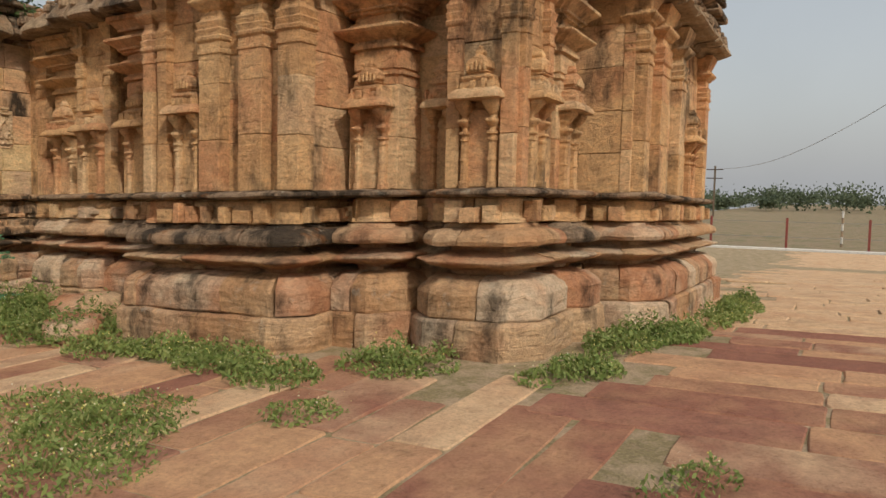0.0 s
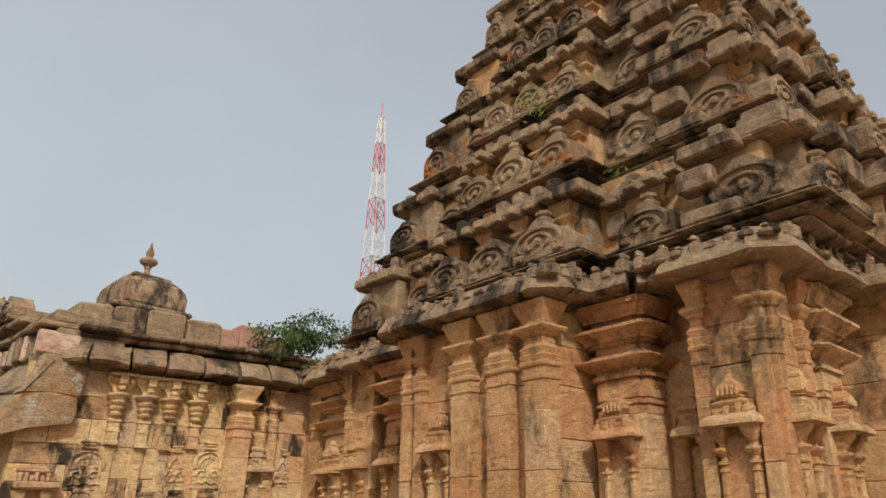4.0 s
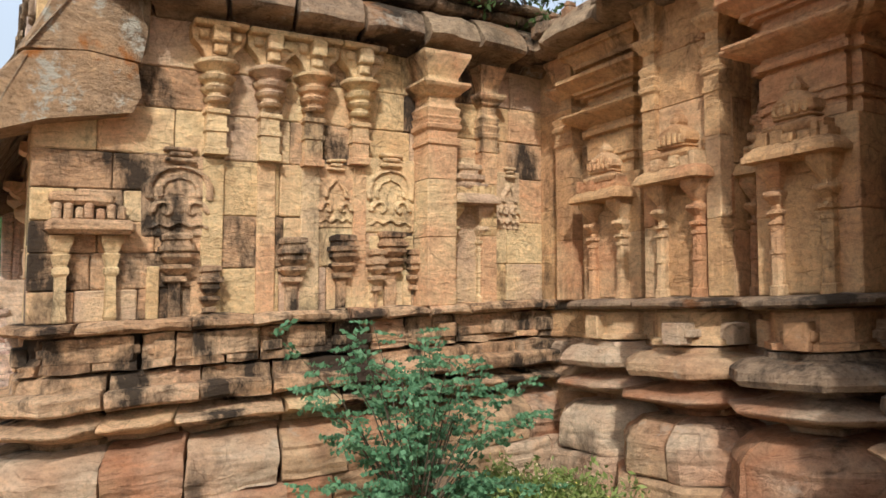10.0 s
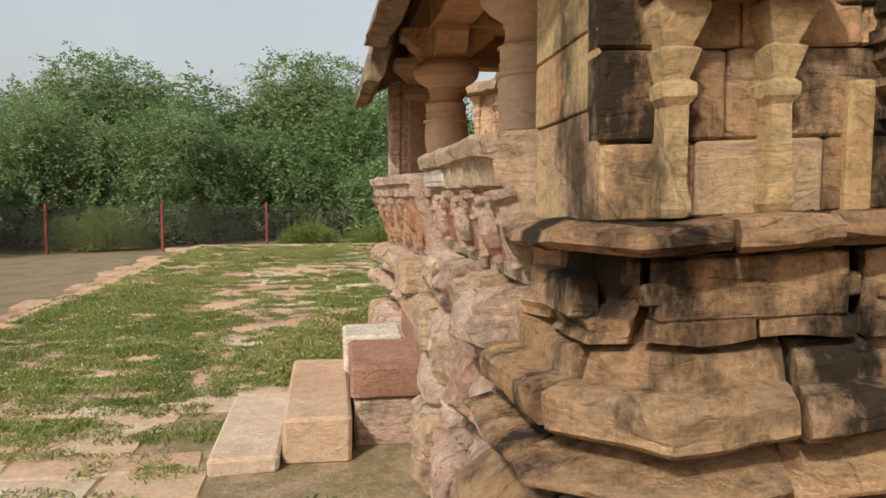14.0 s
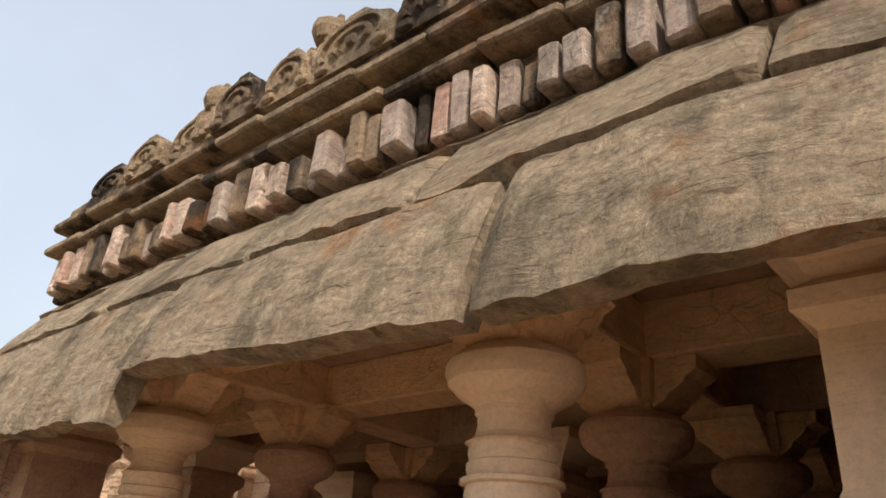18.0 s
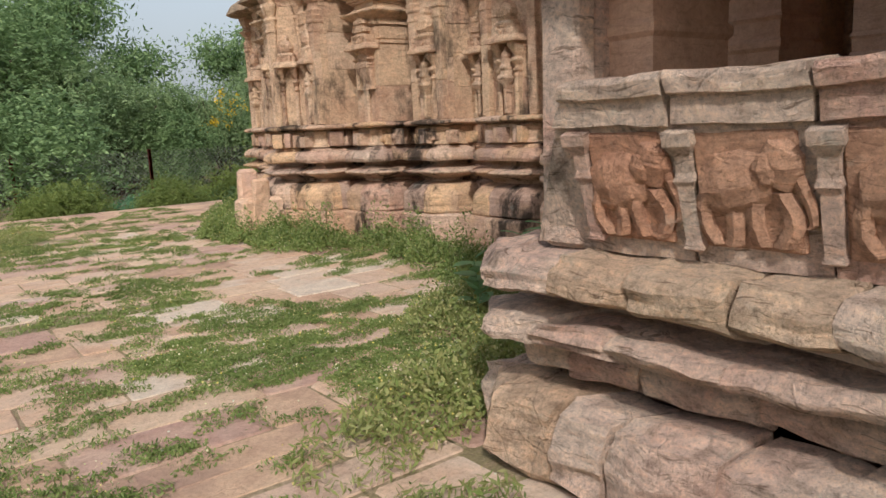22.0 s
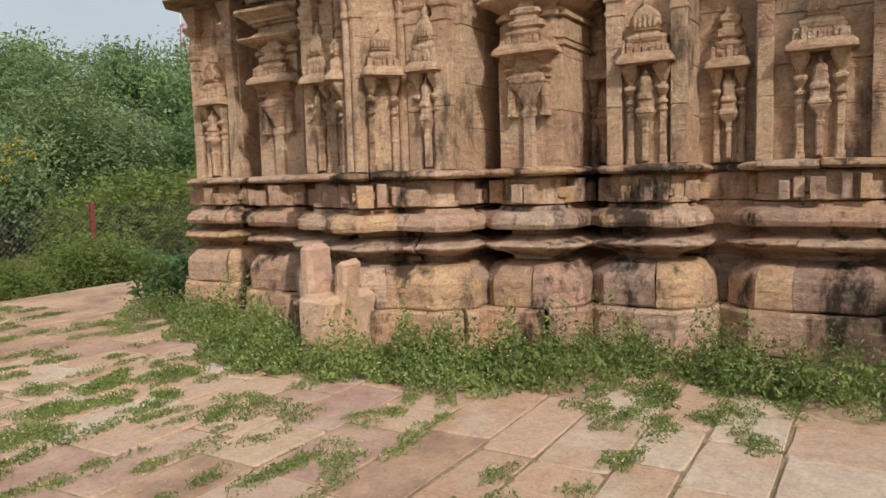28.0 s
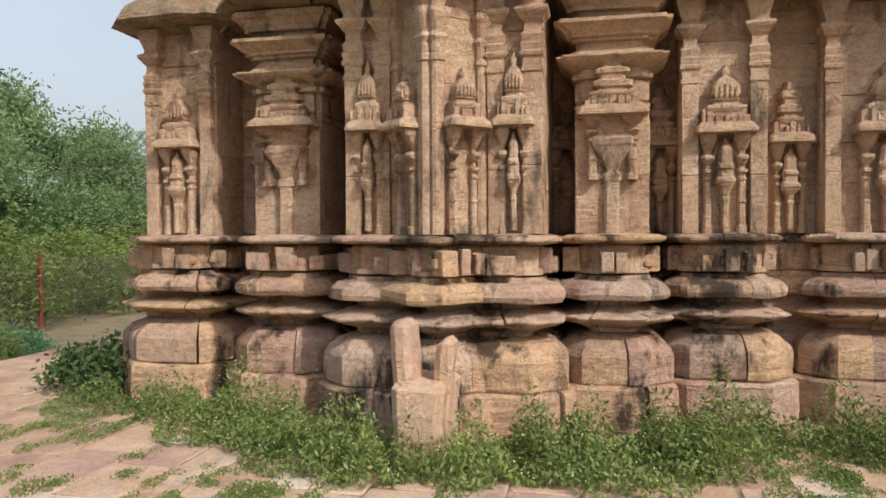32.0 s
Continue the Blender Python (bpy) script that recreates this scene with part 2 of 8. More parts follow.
PORCH = sandstone("porch_sandstone", [(0.58, 0.39, 0.25), (0.72, 0.53, 0.36), (0.72, 0.52, 0.36), (0.78, 0.61, 0.45)], 0.12, (0.6, 0.85), strata=0.15, bump=0.15, grain=0.25, cracks=0.1)
BEAM = sandstone("orange_beam_stone", [(0.76, 0.46, 0.24), (0.8, 0.54, 0.32), (0.72, 0.47, 0.3)], 0.2, (0.6, 0.8), strata=0.25, bump=0.4, grain=0.3)
FLOORS = sandstone("worn_floor_stone", [(0.58, 0.41, 0.32), (0.68, 0.5, 0.39), (0.62, 0.43, 0.35)], 0.25, (0.55, 0.8), strata=0.05, bump=0.3, grain=0.3, cracks=0.25)
PINK = sandstone("pink_sandstone", [(0.56, 0.34, 0.27), (0.72, 0.52, 0.42), (0.78, 0.62, 0.5), (0.63, 0.4, 0.32), (0.76, 0.56, 0.42)], 0.6, (0.56, 0.66), lichen=0.4, strata=0.5, bump=0.9)
GREYST = sandstone("grey_pink_stone", [(0.46, 0.36, 0.3), (0.56, 0.46, 0.39)], 0.6, (0.54, 0.66), lichen=0.3, orange=0.3)
YPINK = sandstone("pale_yellow_ledge_stone", [(0.62, 0.44, 0.29), (0.68, 0.51, 0.37), (0.6, 0.4, 0.27)], 0.5, (0.55, 0.7), lichen=0.3, strata=0.5, bump=0.9)
EAVEND = sandstone("lichen_spotted_eave_stone", [(0.3, 0.22, 0.15), (0.4, 0.29, 0.19), (0.46, 0.3, 0.17)], 0.6, (0.5, 0.62), lichen=0.95, orange=0.95, bump=0.7, spread=0.035)
EAVEST = sandstone("grey_eave_stone", [(0.32, 0.245, 0.17), (0.44, 0.345, 0.24), (0.36, 0.275, 0.19), (0.5, 0.35, 0.24)], 0.75, (0.5, 0.64), lichen=0.45, orange=0.4, bump=0.9, strata=0.5, cracks=0.15, dark=(0.1, 0.085, 0.055))
GRIME = sandstone("algae_blackened_yellow_stone", [(0.44, 0.27, 0.16), (0.6, 0.39, 0.23), (0.66, 0.47, 0.3), (0.58, 0.32, 0.19)], 0.93, (0.47, 0.57), lichen=0.25, bump=0.9, strata=0.5)
REDPAINT = sandstone("red_washed_stone", [(0.5, 0.18, 0.1), (0.58, 0.27, 0.165), (0.63, 0.37, 0.25)], 0.3, (0.56, 0.75), lichen=0.5, strata=0.2, vary=0.2)
CREAM = sandstone("cream_rail_stone", [(0.68, 0.5, 0.36), (0.76, 0.6, 0.44), (0.8, 0.67, 0.52), (0.7, 0.52, 0.4)], 0.4, (0.57, 0.68), lichen=0.5, strata=0.4, bump=0.8)
REDCOL = sandstone("reddish_column_stone", [(0.44, 0.26, 0.18), (0.54, 0.35, 0.25), (0.49, 0.3, 0.22)], 0.4, (0.55, 0.75), strata=0.15, bump=0.3, grain=0.4, cracks=0.15)
REDWASH = sandstone("faded_red_carving", [(0.54, 0.265, 0.165), (0.6, 0.36, 0.245), (0.57, 0.31, 0.2)], 0.35, (0.55, 0.72), lichen=0.3, strata=0.35)
TAN = sandstone("tan_slab_stone", [(0.56, 0.36, 0.23), (0.6, 0.41, 0.28), (0.52, 0.33, 0.23)], 0.25, (0.55, 0.8), strata=0.05, bump=0.5, grain=0.5)
REDDISH = sandstone("dull_red_slab_stone", [(0.42, 0.22, 0.16), (0.48, 0.28, 0.2), (0.53, 0.34, 0.24)], 0.3, (0.55, 0.8), strata=0.15, bump=0.6, vary=0.3)
WHITEWASH = sandstone("whitewashed_stone", [(0.55, 0.48, 0.42), (0.62, 0.56, 0.5)], 0.3, (0.55, 0.8), bump=0.3)
INSIDE = sandstone("dim_hall_stone", [(0.42, 0.28, 0.19), (0.52, 0.36, 0.25)], 0.4, (0.5, 0.8), strata=0.2, bump=0.3, grain=0.3, cracks=0.25)
PAVE = sandstone("paving_sandstone", [(0.24, 0.1, 0.07), (0.31, 0.145, 0.1), (0.52, 0.31, 0.175), (0.28, 0.125, 0.085), (0.6, 0.42, 0.26), (0.46, 0.255, 0.15), (0.56, 0.35, 0.2)], 0.35, (0.55, 0.72), strata=0.05, bump=0.4, vary=0.85, cracks=0.0, grain=0.6)
PAVE_B = sandstone("worn_paving_sandstone", [(0.3, 0.19, 0.15), (0.56, 0.38, 0.26), (0.62, 0.46, 0.33), (0.54, 0.35, 0.24), (0.65, 0.54, 0.43), (0.58, 0.39, 0.27), (0.6, 0.44, 0.33), (0.46, 0.29, 0.23), (0.64, 0.52, 0.42)], 0.3, (0.57, 0.74), strata=0.05, bump=0.4, vary=0.85, cracks=0.0, grain=0.5)



def soil(name, tones, scale=3.0):
    m, nt, b = nodes_of(name)
    pos = nt.nodes.new("ShaderNodeNewGeometry").outputs["Position"]
    n = len(tones) - 1
    col = ramp(nt, noise_of(nt, pos, scale, 10, 0.7), [(0.3 + 0.4 * i / n, t) for i, t in enumerate(tones)])
    col = mix(nt, 0.6, col, ramp(nt, noise_of(nt, pos, 60, 4, 0.7), [(0.3, (0.45, 0.45, 0.45)), (0.7, (1.4, 1.4, 1.4))]), "MULTIPLY")
    nt.links.new(col, b.inputs["Base Color"])
    b.inputs["Roughness"].default_value = 1.0
    bp = add(nt, "Bump", Strength=0.8, Distance=0.04)
    nt.links.new(noise_of(nt, pos, 25, 8, 0.75), bp.inputs["Height"])
    nt.links.new(bp.outputs[0], b.inputs["Normal"])
    return m


FIELD = soil("dry_field", [(0.24, 0.17, 0.1), (0.2, 0.17, 0.085), (0.29, 0.21, 0.13), (0.17, 0.16, 0.075), (0.32, 0.23, 0.15)], 0.6)
JOINT = soil("sandy_joint_soil", [(0.4, 0.28, 0.18), (0.26, 0.21, 0.1), (0.46, 0.34, 0.22), (0.36, 0.25, 0.15)], 4)


def leaf(name, tones, gloss=0.55):
    m, nt, b = nodes_of(name)
    geo = nt.nodes.new("ShaderNodeNewGeometry")
    k = len(tones) - 1
    col = ramp(nt, geo.outputs["Random Per Island"], [(i / k, t) for i, t in enumerate(tones)])
    col = mix(nt, 0.6, col, ramp(nt, noise_of(nt, geo.outputs["Position"], 0.9, 4), [(0.3, (0.55, 0.6, 0.5)), (0.7, (1.35, 1.3, 1.2))]), "MULTIPLY")
    nt.links.new(col, b.inputs["Base Color"])
    b.inputs["Roughness"].default_value = gloss
    b.inputs["Specular IOR Level"].default_value = 0.25
    tr = nt.nodes.new("ShaderNodeBsdfTranslucent")
    nt.links.new(col, tr.inputs[0])
    mx = nt.nodes.new("ShaderNodeMixShader")
    mx.inputs[0].default_value = 0.38
    nt.links.new(b.outputs[0], mx.inputs[1])
    nt.links.new(tr.outputs[0], mx.inputs[2])
    nt.links.new(mx.outputs[0], nt.nodes["Material Output"].inputs[0])
    return m


WEED = leaf("weed_leaf", [(0.13, 0.2, 0.055), (0.2, 0.27, 0.08), (0.28, 0.34, 0.12), (0.16, 0.23, 0.065), (0.36, 0.38, 0.16)])
DRYWEED = leaf("dry_weed", [(0.26, 0.32, 0.1), (0.36, 0.36, 0.15), (0.22, 0.29, 0.085), (0.46, 0.42, 0.2)])
FLOWER = leaf("small_flower", [(0.75, 0.73, 0.55), (0.78, 0.64, 0.15), (0.75, 0.75, 0.65)])
GOLD = leaf("yellow_flower", [(0.75, 0.5, 0.03), (0.8, 0.58, 0.06)])
BUSH = leaf("bush_leaf", [(0.09, 0.2, 0.11), (0.13, 0.28, 0.16), (0.18, 0.35, 0.2)])
BROAD = leaf("broad_leaf", [(0.16, 0.3, 0.12), (0.23, 0.39, 0.18), (0.28, 0.44, 0.23)], 0.4)
TREE = leaf("tree_leaf", [(0.17, 0.25, 0.115), (0.24, 0.33, 0.16), (0.33, 0.42, 0.22), (0.19, 0.28, 0.13)])
TREE_D = leaf("dark_tree_leaf", [(0.14, 0.22, 0.1), (0.2, 0.3, 0.135), (0.3, 0.41, 0.19)])
SHRUB = leaf("dark_shrub_leaf", [(0.05, 0.09, 0.03), (0.08, 0.13, 0.045), (0.13, 0.19, 0.07)])
FARLEAF = leaf("hazy_far_leaf", [(0.1, 0.13, 0.08), (0.13, 0.16, 0.1), (0.08, 0.11, 0.07)])
TREE_Y = leaf("yellow_green_leaf", [(0.16, 0.22, 0.06), (0.22, 0.28, 0.08), (0.28, 0.32, 0.1)])


def plain(name, c, rough=0.7, metal=0.0):
    m, nt, b = nodes_of(name)
    pos = nt.nodes.new("ShaderNodeNewGeometry").outputs["Position"]
    nt.links.new(mix(nt, 0.5, c, ramp(nt, noise_of(nt, pos, 14, 6), [(0.3, (0.5, 0.5, 0.5)), (0.7, (1.3, 1.3, 1.3))]), "MULTIPLY"), b.inputs["Base Color"])
    b.inputs["Roughness"].default_value, b.inputs["Metallic"].default_value = rough, metal
    return m


BARK = plain("bark", (0.1, 0.075, 0.05), 0.95)
POST = plain("red_fence_post", (0.22, 0.045, 0.035), 0.6)
WIRE = plain("galvanised_wire", (0.3, 0.3, 0.28), 0.5, 0.6)
MAST_R, MAST_W = plain("mast_red", (0.4, 0.08, 0.06), 0.5), plain("mast_white", (0.6, 0.58, 0.56), 0.5)
PLASTER = plain("pink_plaster", (0.5, 0.33, 0.26), 0.9)
BRICKRED = plain("repair_block", (0.4, 0.23, 0.17), 0.9)
KERB = plain("white_kerb", (0.6, 0.58, 0.54), 0.9)
WRITING = plain("faded_writing", (0.5, 0.44, 0.42), 0.9)

# ---- mesh helpers ----
rng = random.Random(7)
nprng = np.random.default_rng(5)


def mesh_of(name, verts, faces, material, smooth=False):
    me = bpy.data.meshes.new(name)
    me.from_pydata([tuple(v) for v in verts], [], faces)
    me.materials.append(material)
    if smooth:
        me.shade_smooth()
    return me


def thing(name, label, category, group="", kind="", at=(0, 0, 0)):
    ob = new(name)
    ob.location = at
    ob.empty_display_size = 0.2
    return tagged(ob, label, category, group, kind)


def part(name, data, parent, label="", m=None):
    ob = new(name, data)
    ob.parent = parent
    if m is not None:
        ob.matrix_basis = m
    if label:
        tagged(ob, label)
    return ob


def rough(verts, amp, seed, freq=3.2):
    """Weathered: each point shifted by smooth noise."""
    out = []
    for v in verts:
        p = Vector(v)
        out.append(p + noise.noise_vector(p * freq + Vector((seed, seed * 0.7, seed * 1.3))) * amp)
    return out


def lofted(rings, closed_ring=True, caps=True):
    """Faces between rings of equally many points."""
    n, verts, faces = len(rings[0]), [], []
    for r in rings:
        verts += list(r)
    for i in range(len(rings) - 1):
        for j in range(n if closed_ring else n - 1):
            a, b = i * n + j, i * n + (j + 1) % n
            faces.append((a, b, b + n, a + n))
    if caps:
        faces.append(tuple(range(n - 1, -1, -1)))
        faces.append(tuple((len(rings) - 1) * n + j for j in range(n)))
    return verts, faces


def block(x0, x1, y0, y1, z0, z1, amp=0.008, cut=0.02, seed=None, step=0.25):
    """A hewn stone with chipped edges: rings of eight points, bevelled at top and bottom, in steps along z."""
    seed = rng.random() * 50 if seed is None else seed
    c = min(cut, (x1 - x0) * 0.3, (y1 - y0) * 0.3, (z1 - z0) * 0.3)

    def ring(z, g):
        a, b, p, q = x0 + g, x1 - g, y0 + g, y1 - g
        return [(a + c, p, z), (b - c, p, z), (b, p + c, z), (b, q - c, z), (b - c, q, z), (a + c, q, z), (a, q - c, z), (a, p + c, z)]
    k = max(1, min(4, int((z1 - z0) / step)))
    zs = [(z0, c)] + [(z0 + c + (z1 - z0 - 2 * c) * i / k, 0) for i in range(k + 1)] + [(z1, c)]
    v, f = lofted([ring(z, g) for z, g in zs])
    return rough(v, amp, seed), f


def lathe(profile, sides=20, cx=0.0, cy=0.0, a0=0.0, a1=360.0, amp=0.0):
    full = a1 - a0 > 359
    n = sides if full else sides + 1
    ang = [radians(a0 + (a1 - a0) * i / sides) for i in range(n)]
    rings = [[(cx + r * math.cos(a), cy + r * math.sin(a), z) for a in ang] for r, z in profile]
    v, f = lofted(rings, full)
    return (rough(v, amp, rng.random() * 9) if amp else v), f


def squared(profile, wx, wy, cx=0.0, cy=0.0, notch=0.0):
    """Loops of a rectangle (or one with re-entrant corners) scaled outwards by profile's (out, z)."""
    rings = []
    for o, z in profile:
        a, b = wx / 2 + o, wy / 2 + o
        if notch:
            n = notch
            pts = [(-a + n, -b), (a - n, -b), (a - n, -b + n), (a, -b + n), (a, b - n), (a - n, b - n), (a - n, b), (-a + n, b), (-a + n, b - n), (-a, b - n), (-a, -b + n), (-a + n, -b + n)]
        else:
            pts = [(-a, -b), (a, -b), (a, b), (-a, b)]
        rings.append([(cx + x, cy + y, z) for x, y in pts])
    return lofted(rings)


def join(pieces):
    verts, faces = [], []
    for v, f in pieces:
        k = len(verts)
        verts += list(v)
        faces += [tuple(i + k for i in face) for face in f]
    return verts, faces


def moved(piece, m):
    return [m @ Vector(v) for v in piece[0]], piece[1]


# ---- levels: the ground climbs gently to the south, and the old walls have settled with it ----
def south_rise(x, y):
    return 0.2 + 0.0375 * (min(max(x, 0.0), 7.0) - 3.66) - 0.0235 * (max(y, 3.0) - 12.9)


def ground_rise(x, y):
    fade = min(1.0, max(0.0, (14.2 - y) / 2.0)) * min(1.0, max(0.0, (26 - x) / 12))
    return max(0.0, south_rise(x, y) - 0.1) * fade * fade * (3 - 2 * fade)


def settled_height(x, y, z):
    if z < 1.475:
        z = -0.12 + z * 1.32 / 1.475
    elif z < 3.4:
        z = 1.2 + (z - 1.475) * 0.956
    else:
        z -= 0.36
    return z + south_rise(x, y)


def settle(owner):
    """Lays the parts of a thing built on a level datum onto the settled levels."""
    for ob in owner.children_recursive:
        m = ob.matrix_basis
        back = m.inverted()
        for v in ob.data.vertices:
            w = m @ v.co
            v.co = back @ Vector((w.x, w.y, settled_height(w.x, w.y, w.z)))


# ---- moulded courses along a stepped plan ----
# out, z of each course of the base, from the ground up
FOOT = [(0.33, 0.0), (0.36, 0.01), (0.365, 0.15), (0.36, 0.31), (0.33, 0.335)]
DRUM = [(0.22, 0.335), (0.30, 0.342), (0.31, 0.36), (0.31, 0.55), (0.285, 0.6), (0.2, 0.675), (0.1, 0.70), (0.05, 0.705)]
KNIFE = [(0.04, 0.705), (0.05, 0.74), (0.13, 0.77), (0.25, 0.8), (0.305, 0.825), (0.31, 0.838), (0.295, 0.85), (0.2, 0.87), (0.09, 0.905), (0.05, 0.915), (0.05, 0.955)]
KAPOTA = [(0.05, 0.957), (0.23, 0.965), (0.27, 0.975), (0.285, 1.01), (0.275, 1.055), (0.22, 1.1), (0.13, 1.12), (0.12, 1.15), (0.05, 1.155)]
FRIEZE = [(0.08, 1.157), (0.13, 1.165), (0.13, 1.2), (0.1, 1.21), (0.1, 1.37), (0.08, 1.39)]
SLAB = [(0.10, 1.395), (0.22, 1.4), (0.25, 1.42), (0.25, 1.44), (0.2, 1.462), (0.03, 1.475)]
CORE = [(0.055, 0.0), (0.055, 1.44), (0.0, 1.46), (0.0, 3.5)]
EAVE = [(0.05, 3.37), (0.10, 3.415), (0.30, 3.425), (0.34, 3.45), (0.325, 3.49), (0.26, 3.6), (0.15, 3.68), (0.02, 3.705)]


def offset_point(pts, i, out):
    """The plan's vertex i moved out to the left-hand side by out on both its edges."""
    p = Vector(pts[i])
    d0 = (p - Vector(pts[i - 1])).normalized() if i > 0 else None
    d1 = (Vector(pts[i + 1]) - p).normalized() if i < len(pts) - 1 else None
    n0 = Vector((-d0.y, d0.x)) if d0 else None
    n1 = Vector((-d1.y, d1.x)) if d1 else None
    if n0 is None or n1 is None:
        return p + (n0 or n1) * out
    return p + (n0 + n1) * out / (1 + n0.dot(n1))


def chamfered(plan, c):
    """The plan with its outward corners cut by c."""
    out = [Vector(plan[0])]
    for i in range(1, len(plan) - 1):
        a, p, b = Vector(plan[i - 1]), Vector(plan[i]), Vector(plan[i + 1])
        d0, d1 = (p - a).normalized(), (b - p).normalized()
        if d0.x * d1.y - d0.y * d1.x < 0:
            k = min(c, (p - a).length * 0.3, (b - p).length * 0.3)
            out += [p - d0 * k, p + d1 * k]
        else:
            out.append(p)
    return out + [Vector(plan[-1])]


def course(plan, profile, parent, name, material, longest=0.75, amp=0.012, gap=0.006, label="", back=0.12, seg=0.13, chip=0.05, jut=1.0, layer=0.0):
    """One row of moulded stones along the plan (outside on the left of its direction); stones wrap its outward corners."""
    pts = chamfered(plan, chip)
    at = [0.0]
    for a, b in zip(pts, pts[1:]):
        at.append(at[-1] + (b - a).length)
    must = [0.0]
    for i in range(1, len(pts) - 1):
        d0, d1 = (pts[i] - pts[i - 1]), (pts[i + 1] - pts[i])
        if d0.x * d1.y - d0.y * d1.x > 1e-6:
            must.append(at[i])
    must.append(at[-1])
    profile = list(profile)
    if layer:
        # beds of about three centimetres, each to weather back on its own
        dense = [profile[0]]
        for (o0, q0), (o1, q1) in zip(profile, profile[1:]):
            k = max(1, round(math.hypot(o1 - o0, q1 - q0) / 0.032))
            dense += [(o0 + (o1 - o0) * j / k, q0 + (q1 - q0) * j / k) for j in range(1, k + 1)]
        profile = dense
    prof = [(-back, profile[0][1])] + list(profile) + [(-back, profile[-1][1])]
    corner = {}
    for i in range(len(pts)):
        corner[i] = [offset_point(pts, i, o) for o, z in prof]
    for lo, hi in zip(must, must[1:]):
        k = max(1, round((hi - lo) / longest * rng.uniform(0.85, 1.25)))
        cuts = [lo] + sorted(lo + (hi - lo) * (j + rng.uniform(-0.2, 0.2)) / k for j in range(1, k)) + [hi]
        for t0, t1 in zip(cuts, cuts[1:]):
            if t1 - t0 < 0.02:
                continue
            n = max(2, round((t1 - t0) / seg))
            marks = sorted({round(t0 + (t1 - t0) * q / n, 5) for q in range(n + 1)} | {round(x, 5) for x in at if t0 < x < t1})
            push = rng.uniform(-0.02, 0.014) * jut
            tilt = rng.uniform(-0.012, 0.012) * jut
            beds = [rng.choice((0.0, 0.0, 0.3, -0.5, -1.0)) * layer for _ in prof]
            rings = []
            for q, t in enumerate(marks):
                edge = (q == 0 and t0 > lo) or (q == len(marks) - 1 and t1 < hi)
                tt = t + (gap if q == 0 and t0 > lo else -gap if q == len(marks) - 1 and t1 < hi else 0)
                i = max(0, min(len(pts) - 2, next((m - 1 for m in range(1, len(at)) if tt <= at[m] + 1e-6), len(pts) - 2)))
                u = (tt - at[i]) / max(1e-6, at[i + 1] - at[i])
                ring = []
                for m, (o, z) in enumerate(prof):
                    p = corner[i][m].lerp(corner[i + 1][m], u)
                    if o > 0:
                        nn = Vector((-(pts[i + 1] - pts[i]).y, (pts[i + 1] - pts[i]).x)).normalized()
                        p = p + nn * (push + beds[m] * (0.6 + 0.4 * math.sin(2.3 * m + 9 * tt)) - (0.007 if edge else 0.0))
                    ring.append((p.x, p.y, z + tilt * (q / (len(marks) - 1) - 0.5)))
                rings.append(ring[::-1])
            v, f = lofted(rings)
            part(name, mesh_of(name, rough(rough(v, amp, rng.random() * 40, 4.5), amp * 0.35, rng.random() * 40, 13), f, rng.choice(material) if isinstance(material, tuple) else material), parent, label)


def dentils(plan, parent, z0=1.17, z1=1.37, out=0.11, material=None, every=0.17, name="frieze_block", flat=False):
    """Carved blocks and beast heads, now worn, that stand out from the frieze."""
    for i in range(len(plan) - 1):
        a, b = Vector(plan[i]), Vector(plan[i + 1])
        length = (b - a).length
        if length < 0.22:
            continue
        d = (b - a).normalized()
        nrm = Vector((-d.y, d.x))
        turn = Matrix.Rotation(math.atan2(d.y, d.x), 4, "Z")
        p = rng.uniform(-0.04, 0.08)
        while p < length - 0.05:
            w, h, dep = rng.choice((0.08, 0.11, 0.13, 0.19)) * rng.uniform(0.9, 1.15), rng.uniform(0.12, z1 - z0), rng.uniform(0.06, 0.15)
            if flat:
                w, h, dep = w * rng.uniform(1.3, 2.4), (z1 - z0) * rng.choice((0.45, 0.7, 1.0)), rng.choice((0.02, 0.04, 0.055))
            c = a + d * (p + w / 2) + nrm * out
            p += w + (rng.choice((0.006, 0.01, 0.05, 0.1)) if flat else rng.choice((0.02, 0.04, 0.09, 0.16)) * every / 0.17)
            pcs = [block(-w / 2, w / 2, -0.02, dep, z0, z0 + h, 0.013, 0.007, step=0.06)]
            if rng.random() < 0.25:
                pcs.append(block(-w / 2 - 0.03, w / 2 + 0.03, -0.02, dep * 0.6, z0 + h * 0.3, z0 + h * 0.65, 0.01, 0.007))
            v, f = join(pcs)
            v = rough(v, 0.007, rng.random() * 30, 14)
            part(name, mesh_of(name, v, f, material), parent, "", Matrix.Translation((c.x, c.y, 0)) @ turn)


